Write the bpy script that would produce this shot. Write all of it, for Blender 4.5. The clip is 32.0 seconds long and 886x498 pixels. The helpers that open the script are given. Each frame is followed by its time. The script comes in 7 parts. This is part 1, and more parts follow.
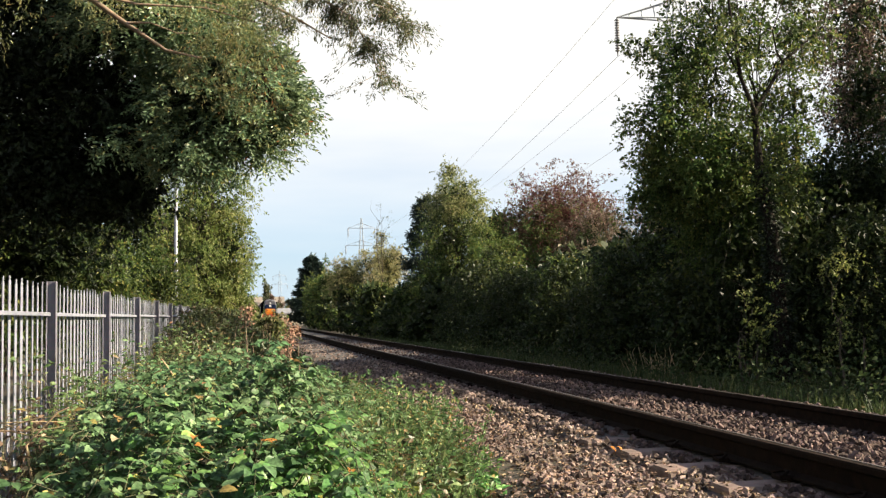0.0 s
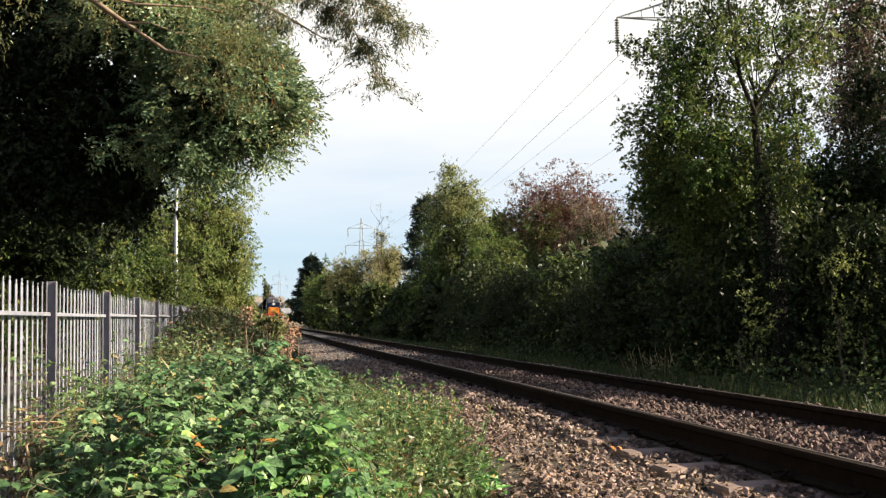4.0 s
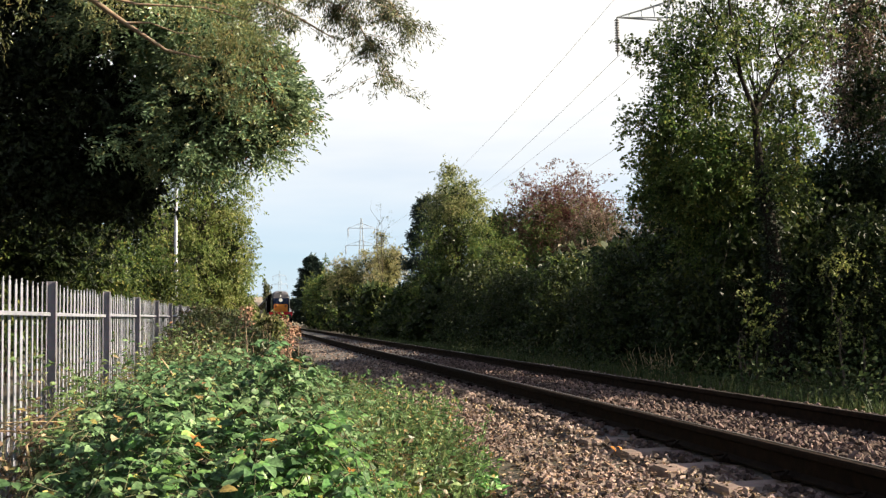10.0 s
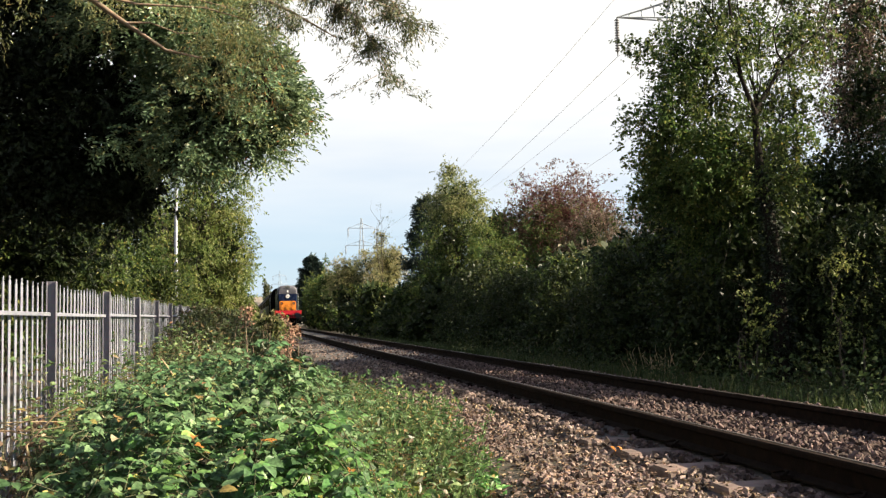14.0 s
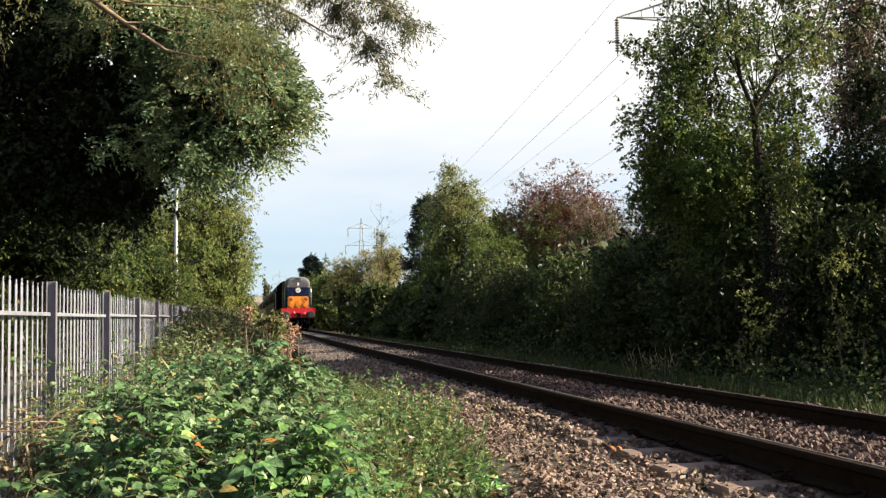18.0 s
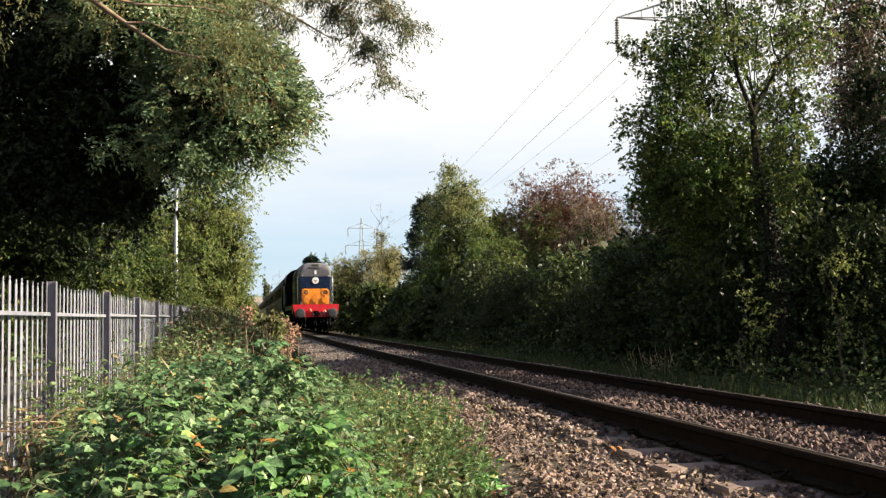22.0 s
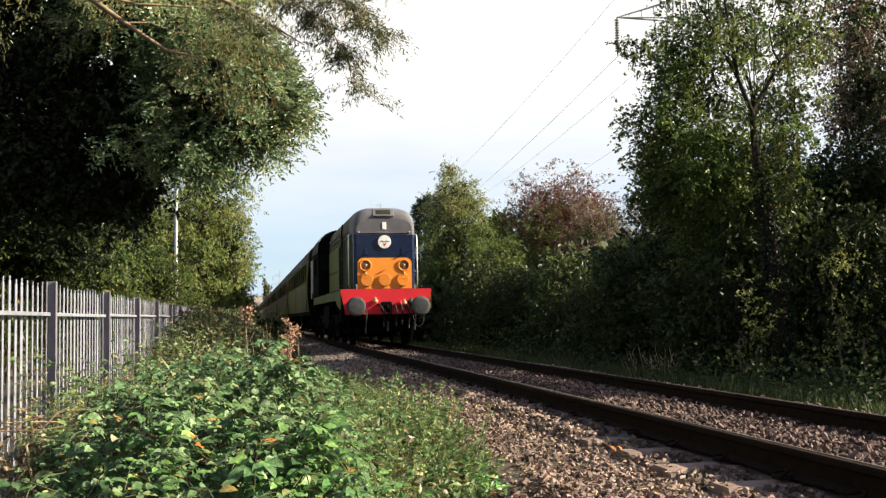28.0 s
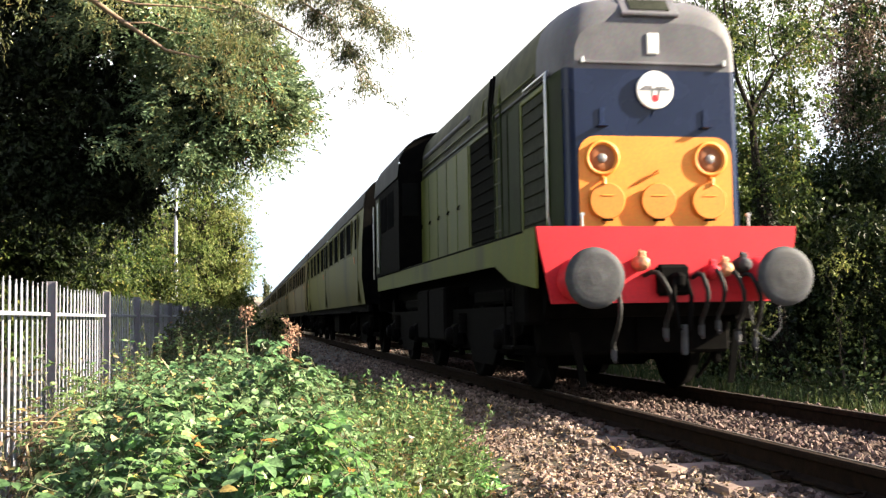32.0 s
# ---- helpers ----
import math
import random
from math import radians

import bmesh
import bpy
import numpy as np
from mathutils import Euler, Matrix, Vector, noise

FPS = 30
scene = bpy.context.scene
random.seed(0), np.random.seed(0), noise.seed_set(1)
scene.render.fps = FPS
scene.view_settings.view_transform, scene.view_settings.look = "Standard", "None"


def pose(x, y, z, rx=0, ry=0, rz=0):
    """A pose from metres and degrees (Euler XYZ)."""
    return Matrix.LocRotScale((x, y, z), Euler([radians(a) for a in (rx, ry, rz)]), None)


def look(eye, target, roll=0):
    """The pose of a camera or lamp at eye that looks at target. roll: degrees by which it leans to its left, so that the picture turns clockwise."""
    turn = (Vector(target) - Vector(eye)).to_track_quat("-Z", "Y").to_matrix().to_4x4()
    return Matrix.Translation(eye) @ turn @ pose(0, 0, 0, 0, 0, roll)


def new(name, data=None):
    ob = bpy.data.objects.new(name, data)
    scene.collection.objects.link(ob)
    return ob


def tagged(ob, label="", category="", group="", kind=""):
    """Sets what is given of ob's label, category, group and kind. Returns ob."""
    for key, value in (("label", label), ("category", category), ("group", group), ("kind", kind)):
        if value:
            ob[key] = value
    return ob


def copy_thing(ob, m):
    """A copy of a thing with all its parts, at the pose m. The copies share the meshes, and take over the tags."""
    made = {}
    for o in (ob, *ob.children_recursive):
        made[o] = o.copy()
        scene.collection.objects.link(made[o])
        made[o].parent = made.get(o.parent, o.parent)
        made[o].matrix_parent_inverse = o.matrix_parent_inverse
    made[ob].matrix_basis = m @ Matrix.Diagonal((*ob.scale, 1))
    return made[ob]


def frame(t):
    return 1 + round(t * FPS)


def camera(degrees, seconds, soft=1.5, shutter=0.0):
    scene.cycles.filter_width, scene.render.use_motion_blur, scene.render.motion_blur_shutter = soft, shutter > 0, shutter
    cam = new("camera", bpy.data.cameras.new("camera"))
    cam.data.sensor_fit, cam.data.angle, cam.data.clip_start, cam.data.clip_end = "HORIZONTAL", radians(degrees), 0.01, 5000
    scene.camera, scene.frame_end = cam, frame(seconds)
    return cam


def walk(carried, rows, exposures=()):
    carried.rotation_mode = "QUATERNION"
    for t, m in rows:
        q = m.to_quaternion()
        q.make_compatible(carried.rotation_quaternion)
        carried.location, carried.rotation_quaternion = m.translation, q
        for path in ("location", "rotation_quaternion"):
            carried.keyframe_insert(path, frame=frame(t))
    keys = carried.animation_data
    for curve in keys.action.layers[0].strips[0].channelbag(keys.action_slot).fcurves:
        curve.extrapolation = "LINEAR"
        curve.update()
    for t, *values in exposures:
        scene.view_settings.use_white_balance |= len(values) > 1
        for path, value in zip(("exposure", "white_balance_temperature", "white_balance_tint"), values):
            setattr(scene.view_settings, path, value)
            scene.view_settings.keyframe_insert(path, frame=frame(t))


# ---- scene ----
# ---- camera ----
cam = camera(45.68, 32.0, soft=1.35, shutter=0.4)
EYE = (0.0, 0.0, 0.764)
YAW, PITCH = 0.186389, 0.064251
AIM = (math.sin(YAW) * math.cos(PITCH), math.cos(YAW) * math.cos(PITCH), 0.764 + math.sin(PITCH))
walk(cam, [(0.0, look(EYE, AIM, -0.935)), (32.0, look(EYE, AIM, -0.935))],
     exposures=[(0.0, 1.7), (27.0, 1.7), (28.5, 1.74), (30.0, 1.96), (31.0, 2.3), (31.5, 2.42), (32.0, 2.52)])

TRACK_X = 3.769          # centre line of the track; rail tops lie at z = 0
GAUGE = 0.7175


def train_y(t):
    """Where the buffer beam of the locomotive stands along the track."""
    e = 32.0 - t
    return 8.935 + 4.888 * e - 0.004692 * e * e + 0.000102 * e ** 3


# ---- light ----
SUN = Vector((0.86, -0.185, 0.45)).normalized()
sun_data = bpy.data.lights.new("sun", "SUN")
sun_data.energy, sun_data.angle, sun_data.color = 5.0, radians(0.6), (1.0, 0.87, 0.66)
sun_ob = new("sun", sun_data)
sun_ob.matrix_world = look((20, -4, 12), Vector((20, -4, 12)) - SUN)

world = bpy.data.worlds.new("sky")
scene.world = world
world.use_nodes = True
wn, wl = world.node_tree.nodes, world.node_tree.links
wn.clear()
w_out, w_bg = wn.new("ShaderNodeOutputWorld"), wn.new("ShaderNodeBackground")
w_sky = wn.new("ShaderNodeTexSky")
w_sky.sky_type, w_sky.sun_disc = "NISHITA", False
w_sky.sun_elevation = math.asin(SUN.z)
w_sky.dust_density, w_sky.ozone_density = 0.4, 3.0
w_sky.sun_rotation = math.atan2(SUN.x, SUN.y)
w_tc, w_sep = wn.new("ShaderNodeTexCoord"), wn.new("ShaderNodeSeparateXYZ")
w_map, w_noise = wn.new("ShaderNodeMapping"), wn.new("ShaderNodeTexNoise")
w_map.inputs["Scale"].default_value = (1.0, 1.0, 7.0)
w_noise.inputs["Scale"].default_value, w_noise.inputs["Detail"].default_value = 2.2, 5.0
w_ramp, w_add, w_mul = wn.new("ShaderNodeMapRange"), wn.new("ShaderNodeMath"), wn.new("ShaderNodeMath")
w_mul.operation, w_mul.inputs[1].default_value = "MULTIPLY", 0.16
w_ramp.inputs["From Min"].default_value, w_ramp.inputs["From Max"].default_value = 0.14, 0.29
w_scale, w_mix = wn.new("ShaderNodeMix"), wn.new("ShaderNodeMix")
w_scale.data_type, w_scale.blend_type = "RGBA", "MULTIPLY"
w_scale.inputs["Factor"].default_value = 1.0
w_scale.inputs["B"].default_value = (0.048, 0.0475, 0.052, 1)
w_mix.data_type = "RGBA"
w_mix.inputs["B"].default_value = (0.345, 0.341, 0.328, 1)      # thin bright cloud
wl.new(w_tc.outputs["Generated"], w_sep.inputs[0])
wl.new(w_tc.outputs["Generated"], w_map.inputs["Vector"])
wl.new(w_map.outputs[0], w_noise.inputs["Vector"])
wl.new(w_noise.outputs["Fac"], w_mul.inputs[0])
wl.new(w_sep.outputs["Z"], w_add.inputs[0])
wl.new(w_mul.outputs[0], w_add.inputs[1])
wl.new(w_add.outputs[0], w_ramp.inputs["Value"])
wl.new(w_sky.outputs[0], w_scale.inputs["A"])
w_high, w_cov = wn.new("ShaderNodeMapRange"), wn.new("ShaderNodeMath")
w_high.inputs["From Min"].default_value, w_high.inputs["From Max"].default_value = 0.36, 0.70
w_high.inputs["To Min"].default_value, w_high.inputs["To Max"].default_value = 1.0, 0.12
w_cov.operation = "MULTIPLY"
wl.new(w_sep.outputs["Z"], w_high.inputs["Value"])
wl.new(w_ramp.outputs[0], w_cov.inputs[0])
wl.new(w_high.outputs[0], w_cov.inputs[1])
wl.new(w_cov.outputs[0], w_mix.inputs["Factor"])
w_low, w_blue = wn.new("ShaderNodeMapRange"), wn.new("ShaderNodeMix")
w_low.inputs["From Min"].default_value, w_low.inputs["From Max"].default_value = 0.02, 0.22
w_low.inputs["To Min"].default_value, w_low.inputs["To Max"].default_value = 0.75, 0.0
w_blue.data_type = "RGBA"
w_blue.inputs["B"].default_value = (0.205, 0.262, 0.315, 1)      # hazy blue near the horizon
wl.new(w_sep.outputs["Z"], w_low.inputs["Value"])
wl.new(w_low.outputs[0], w_blue.inputs["Factor"])
wl.new(w_scale.outputs["Result"], w_blue.inputs["A"])
wl.new(w_blue.outputs["Result"], w_mix.inputs["A"])
wl.new(w_mix.outputs["Result"], w_bg.inputs["Color"])
wl.new(w_bg.outputs[0], w_out.inputs[0])


# ---- materials ----
def surface(name, c1, c2, rough=0.6, metal=0.0, scale=8.0, detail=6.0, bump=0.2, fine=60.0, rough2=None, coat=0.0, stain=None, streak=1.0, spec=0.5, each=None):
    """A plain surface with variation at two scales and a fine relief."""
    m = bpy.data.materials.new(name)
    m.use_nodes = True
    n, l = m.node_tree.nodes, m.node_tree.links
    b = n["Principled BSDF"]
    tc, mp = n.new("ShaderNodeTexCoord"), n.new("ShaderNodeMapping")
    mp.inputs["Scale"].default_value = (1.0, 1.0, streak)
    l.new(tc.outputs["Object"], mp.inputs["Vector"])
    big, small = n.new("ShaderNodeTexNoise"), n.new("ShaderNodeTexNoise")
    big.inputs["Scale"].default_value, big.inputs["Detail"].default_value = scale, detail
    small.inputs["Scale"].default_value, small.inputs["Detail"].default_value = fine, 3.0
    l.new(mp.outputs[0], big.inputs["Vector"])
    l.new(tc.outputs["Object"], small.inputs["Vector"])
    ramp = n.new("ShaderNodeValToRGB")
    ramp.color_ramp.elements[0].position, ramp.color_ramp.elements[1].position = 0.32, 0.68
    ramp.color_ramp.elements[0].color, ramp.color_ramp.elements[1].color = (*c1, 1), (*c2, 1)
    l.new(big.outputs["Fac"], ramp.inputs[0])
    mix = n.new("ShaderNodeMix")
    mix.data_type, mix.blend_type = "RGBA", "OVERLAY"
    mix.inputs["Factor"].default_value = 0.35
    l.new(ramp.outputs[0], mix.inputs["A"])
    l.new(small.outputs["Color"], mix.inputs["B"])
    hue = n.new("ShaderNodeHueSaturation")
    rnd = n.new("ShaderNodeObjectInfo")
    vr = n.new("ShaderNodeMapRange")
    vr.inputs["To Min"].default_value, vr.inputs["To Max"].default_value = 0.88, 1.12
    if each:
        isl = n.new("ShaderNodeNewGeometry")
        vr.inputs["To Min"].default_value, vr.inputs["To Max"].default_value = each
        l.new(isl.outputs["Random Per Island"], vr.inputs["Value"])
    else:
        l.new(rnd.outputs["Random"], vr.inputs["Value"])
    l.new(vr.outputs[0], hue.inputs["Value"])
    l.new(mix.outputs["Result"], hue.inputs["Color"])
    col = hue.outputs[0]
    if stain:
        st, sr, sm = n.new("ShaderNodeTexNoise"), n.new("ShaderNodeValToRGB"), n.new("ShaderNodeMix")
        st.inputs["Scale"].default_value, st.inputs["Detail"].default_value = scale * 0.45, 8.0
        l.new(mp.outputs[0], st.inputs["Vector"])
        sr.color_ramp.elements[0].position, sr.color_ramp.elements[1].position = 0.55, 0.72
        l.new(st.outputs["Fac"], sr.inputs[0])
        sm.data_type = "RGBA"
        sm.inputs["B"].default_value = (*stain, 1)
        l.new(sr.outputs[0], sm.inputs["Factor"])
        l.new(col, sm.inputs["A"])
        col = sm.outputs["Result"]
    l.new(col, b.inputs["Base Color"])
    rr = n.new("ShaderNodeMapRange")
    rr.inputs["To Min"].default_value, rr.inputs["To Max"].default_value = rough, rough2 or min(1.0, rough + 0.15)
    l.new(big.outputs["Fac"], rr.inputs["Value"])
    l.new(rr.outputs[0], b.inputs["Roughness"])
    b.inputs["Metallic"].default_value = metal
    b.inputs["Specular IOR Level"].default_value = spec
    b.inputs["Coat Weight"].default_value = coat
    if bump:
        bp = n.new("ShaderNodeBump")
        bp.inputs["Strength"].default_value, bp.inputs["Distance"].default_value = bump, 0.01
        l.new(small.outputs["Fac"], bp.inputs["Height"])
        l.new(bp.outputs[0], b.inputs["Normal"])
    return m


def foliage(name, colours, through_light=0.35, rough=0.45, spec=0.3):
    """Leaves whose colour varies from leaf to leaf; some light passes through them."""
    m = bpy.data.materials.new(name)
    m.use_nodes = True
    n, l = m.node_tree.nodes, m.node_tree.links
    b, out = n["Principled BSDF"], n["Material Output"]
    geo, ramp = n.new("ShaderNodeNewGeometry"), n.new("ShaderNodeValToRGB")
    els = ramp.color_ramp.elements
    while len(els) < len(colours):
        els.new(0.5)
    for i, (p, c) in enumerate(colours):
        els[i].position, els[i].color = p, (*c, 1)
    l.new(geo.outputs["Random Per Island"], ramp.inputs[0])
    tc, big = n.new("ShaderNodeTexCoord"), n.new("ShaderNodeTexNoise")
    big.inputs["Scale"].default_value = 1.1
    l.new(tc.outputs["Object"], big.inputs["Vector"])
    hv, mr = n.new("ShaderNodeHueSaturation"), n.new("ShaderNodeMapRange")
    mr.inputs["From Min"].default_value, mr.inputs["From Max"].default_value = 0.3, 0.7
    mr.inputs["To Min"].default_value, mr.inputs["To Max"].default_value = 0.7, 1.3
    l.new(big.outputs["Fac"], mr.inputs["Value"])
    fine, mf, mul = n.new("ShaderNodeTexNoise"), n.new("ShaderNodeMapRange"), n.new("ShaderNodeMath")
    fine.inputs["Scale"].default_value, fine.inputs["Detail"].default_value = 70.0, 3.0
    mf.inputs["From Min"].default_value, mf.inputs["From Max"].default_value = 0.35, 0.65
    mf.inputs["To Min"].default_value, mf.inputs["To Max"].default_value = 0.62, 1.38
    mul.operation = "MULTIPLY"
    l.new(tc.outputs["Object"], fine.inputs["Vector"])
    l.new(fine.outputs["Fac"], mf.inputs["Value"])
    l.new(mr.outputs[0], mul.inputs[0])
    l.new(mf.outputs[0], mul.inputs[1])
    l.new(mul.outputs[0], hv.inputs["Value"])
    drift, mh = n.new("ShaderNodeTexNoise"), n.new("ShaderNodeMapRange")
    drift.inputs["Scale"].default_value, drift.inputs["Detail"].default_value = 0.8, 2.0
    mh.inputs["From Min"].default_value, mh.inputs["From Max"].default_value = 0.35, 0.65
    mh.inputs["To Min"].default_value, mh.inputs["To Max"].default_value = 0.474, 0.516
    l.new(tc.outputs["Object"], drift.inputs["Vector"])
    l.new(drift.outputs["Fac"], mh.inputs["Value"])
    l.new(mh.outputs[0], hv.inputs["Hue"])
    l.new(ramp.outputs[0], hv.inputs["Color"])
    l.new(hv.outputs[0], b.inputs["Base Color"])
    b.inputs["Roughness"].default_value = rough
    b.inputs["Specular IOR Level"].default_value = spec
    tr, mx = n.new("ShaderNodeBsdfTranslucent"), n.new("ShaderNodeMixShader")
    mx.inputs[0].default_value = through_light
    l.new(hv.outputs[0], tr.inputs["Color"])
    l.new(b.outputs[0], mx.inputs[1])
    l.new(tr.outputs[0], mx.inputs[2])
    l.new(mx.outputs[0], out.inputs["Surface"])
    return m


M = {
    "soil": surface("soil", (0.035, 0.028, 0.018), (0.075, 0.06, 0.035), 0.9, scale=3.0, bump=0.6, fine=25),
    "ballast": surface("ballast", (0.045, 0.038, 0.034), (0.12, 0.10, 0.09), 0.9, scale=16.0, bump=1.0, fine=28),
    "stone": surface("stone", (0.125, 0.092, 0.078), (0.30, 0.225, 0.19), 0.88, each=(0.28, 1.45), spec=0.2, scale=11.0, bump=0.4, fine=90, stain=(0.06, 0.046, 0.038)),
    # ballast stone again, darkened for the shade along the rails
    "stone_shaded": surface("stone_shaded", (0.075, 0.051, 0.044), (0.19, 0.135, 0.12), 0.88, each=(0.3, 1.35), spec=0.15, scale=11.0, bump=0.4, fine=90, stain=(0.04, 0.03, 0.026)),
    "stone_single": surface("stone_single", (0.10, 0.068, 0.060), (0.26, 0.185, 0.168), 0.88, scale=0.9, bump=0.4, fine=7, spec=0.2),
    "rust": surface("rust", (0.009, 0.006, 0.0045), (0.022, 0.013, 0.009), 0.9, spec=0.08, scale=14.0, bump=0.5, fine=90),
    "rail_top": surface("rail_top", (0.10, 0.085, 0.075), (0.18, 0.155, 0.14), 0.45, metal=0.7, scale=9.0, bump=0.05),
    "concrete": surface("concrete", (0.15, 0.100, 0.082), (0.25, 0.172, 0.142), 0.9, scale=7.0, bump=0.4, fine=70, stain=(0.085, 0.06, 0.048)),
    "galv": surface("galv", (0.19, 0.195, 0.235), (0.30, 0.305, 0.36), 0.5, metal=0.25, scale=7.0, bump=0.1, stain=(0.17, 0.165, 0.175)),
    "post": surface("post", (0.12, 0.115, 0.145), (0.18, 0.175, 0.205), 0.55, metal=0.25, scale=6.0, bump=0.1),
    "bark": surface("bark", (0.035, 0.027, 0.02), (0.10, 0.08, 0.06), 0.95, scale=9.0, bump=0.8, fine=40, streak=0.25),
    # near-black bark: the deep shade under the crowns is in its colour
    "shaded_bark": surface("shaded_bark", (0.008, 0.0065, 0.005), (0.022, 0.018, 0.014), 0.95, spec=0.1, scale=9.0, bump=0.8, fine=40, streak=0.25),
    "weed_stem": surface("weed_stem", (0.045, 0.055, 0.022), (0.11, 0.10, 0.045), 0.8, scale=12.0, bump=0.1),
    "dead_stem": surface("dead_stem", (0.12, 0.065, 0.035), (0.24, 0.14, 0.08), 0.9, scale=12.0, bump=0.2),
    "twig": surface("twig", (0.16, 0.11, 0.075), (0.30, 0.22, 0.15), 0.85, scale=9.0, bump=0.3),
    "green_paint": surface("green_paint", (0.014, 0.020, 0.009), (0.026, 0.034, 0.015), 0.5, scale=2.6, bump=0.04, fine=40, stain=(0.012, 0.013, 0.008), spec=0.05),
    # body green made lighter: the mirrored surroundings are put into the colour
    "olive_sheen": surface("olive_sheen", (0.070, 0.084, 0.016), (0.100, 0.114, 0.022), 0.5, spec=0.25, scale=2.4, bump=0.04, fine=35, stain=(0.042, 0.046, 0.02), streak=0.3),
    "coach_paint": surface("coach_paint", (0.068, 0.067, 0.016), (0.098, 0.092, 0.024), 0.5, spec=0.2, scale=1.6, bump=0.04, fine=30, stain=(0.045, 0.043, 0.02), streak=0.3),
    "coach_tan": surface("coach_tan", (0.088, 0.070, 0.028), (0.125, 0.096, 0.040), 0.55, spec=0.2, scale=1.6, bump=0.04, fine=30, stain=(0.07, 0.055, 0.032), streak=0.3),
    # dark green nose paint; the blue of the mirrored sky is coloured in
    "nose_sky_tint": surface("nose_sky_tint", (0.0055, 0.012, 0.040), (0.0075, 0.016, 0.052), 0.2, scale=2.0, bump=0.02, fine=40, spec=0.28),
    "yellow": surface("yellow", (0.639, 0.202, 0.014), (0.696, 0.235, 0.017), 0.45, scale=2.5, bump=0.03, fine=40, stain=(0.62, 0.21, 0.016)),
    "amber": surface("amber", (0.20, 0.055, 0.008), (0.30, 0.09, 0.012), 0.5, scale=9.0, bump=0.05),
    "red": surface("red", (0.52, 0.014, 0.026), (0.58, 0.018, 0.032), 0.5, spec=0.3, scale=3.0, bump=0.03, fine=40),
    "roof_grey": surface("roof_grey", (0.085, 0.083, 0.097), (0.125, 0.122, 0.137), 0.6, spec=0.3, scale=3.0, bump=0.05, fine=40, stain=(0.075, 0.074, 0.082)),
    "roof_green": surface("roof_green", (0.035, 0.038, 0.018), (0.085, 0.085, 0.045), 0.65, spec=0.15, scale=4.0, bump=0.08, fine=40, stain=(0.02, 0.02, 0.015)),
    "coach_roof": surface("coach_roof", (0.04, 0.04, 0.04), (0.07, 0.07, 0.066), 0.8, spec=0.2, scale=2.0, bump=0.05, fine=30),
    "buffer_grease": surface("buffer_grease", (0.030, 0.031, 0.036), (0.055, 0.056, 0.063), 0.55, spec=0.3, scale=9.0, bump=0.2),
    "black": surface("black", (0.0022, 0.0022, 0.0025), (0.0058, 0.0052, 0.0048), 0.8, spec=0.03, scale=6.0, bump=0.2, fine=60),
    "mesh_grey": surface("mesh_grey", (0.016, 0.019, 0.013), (0.034, 0.037, 0.026), 0.7, spec=0.1, scale=10.0, bump=0.3, fine=120),
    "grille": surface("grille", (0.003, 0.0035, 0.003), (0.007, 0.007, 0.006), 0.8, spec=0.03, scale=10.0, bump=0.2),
    "buffer_steel": surface("buffer_steel", (0.030, 0.031, 0.037), (0.054, 0.056, 0.064), 0.65, spec=0.25, scale=9.0, bump=0.2, stain=(0.06, 0.06, 0.06)),
    "steel": surface("steel", (0.5, 0.5, 0.5), (0.62, 0.62, 0.6), 0.3, metal=0.8, scale=8.0, bump=0.05),
    "brass": surface("brass", (0.42, 0.20, 0.10), (0.54, 0.28, 0.16), 0.5, metal=0.3, scale=20.0, bump=0.2),
    "white": surface("white", (0.78, 0.78, 0.76), (0.84, 0.84, 0.82), 0.45, scale=4.0, bump=0.02),
    "ink": surface("ink", (0.10, 0.10, 0.12), (0.16, 0.15, 0.17), 0.6, scale=8.0, bump=0),
    "glass_dark": surface("glass_dark", (0.006, 0.0065, 0.0065), (0.011, 0.011, 0.011), 0.35, scale=2.0, bump=0, spec=0.0),
    "rubber": surface("rubber", (0.008, 0.008, 0.009), (0.02, 0.019, 0.019), 0.6, scale=20.0, bump=0.1, spec=0.25),
    "pylon": surface("pylon", (0.30, 0.32, 0.34), (0.38, 0.40, 0.42), 0.6, metal=0.2, scale=3.0, bump=0),
    "ceramic": surface("ceramic", (0.12, 0.11, 0.11), (0.2, 0.19, 0.19), 0.3, scale=6.0, bump=0),
    "cable": surface("cable", (0.45, 0.45, 0.46), (0.55, 0.55, 0.56), 0.6, scale=3.0, bump=0),
    "render_pale": surface("render_pale", (0.62, 0.54, 0.40), (0.74, 0.66, 0.52), 0.8, scale=0.6, bump=0.1, fine=6),
    "brick_far": surface("brick_far", (0.20, 0.17, 0.14), (0.28, 0.24, 0.20), 0.85, scale=0.7, bump=0.1, fine=6),
    "slate": surface("slate", (0.16, 0.16, 0.17), (0.24, 0.24, 0.25), 0.6, scale=0.9, bump=0.1, fine=6),
    "dry": surface("dry", (0.19, 0.095, 0.06), (0.32, 0.19, 0.13), 0.9, scale=30.0, bump=0.2),
    "straw": surface("straw", (0.34, 0.24, 0.13), (0.52, 0.40, 0.24), 0.8, scale=20.0, bump=0.1),
    "ash_leaf": foliage("ash_leaf", [(0, (0.066, 0.112, 0.060)), (0.5, (0.140, 0.212, 0.108)), (0.88, (0.23, 0.31, 0.155)), (0.985, (0.35, 0.33, 0.11)), (1.0, (0.34, 0.12, 0.04))], 0.4, 0.38, 0.5),
    "olive_leaf": foliage("olive_leaf", [(0, (0.085, 0.10, 0.036)), (0.5, (0.18, 0.195, 0.075)), (0.9, (0.30, 0.29, 0.12)), (1.0, (0.34, 0.20, 0.08))], 0.45),
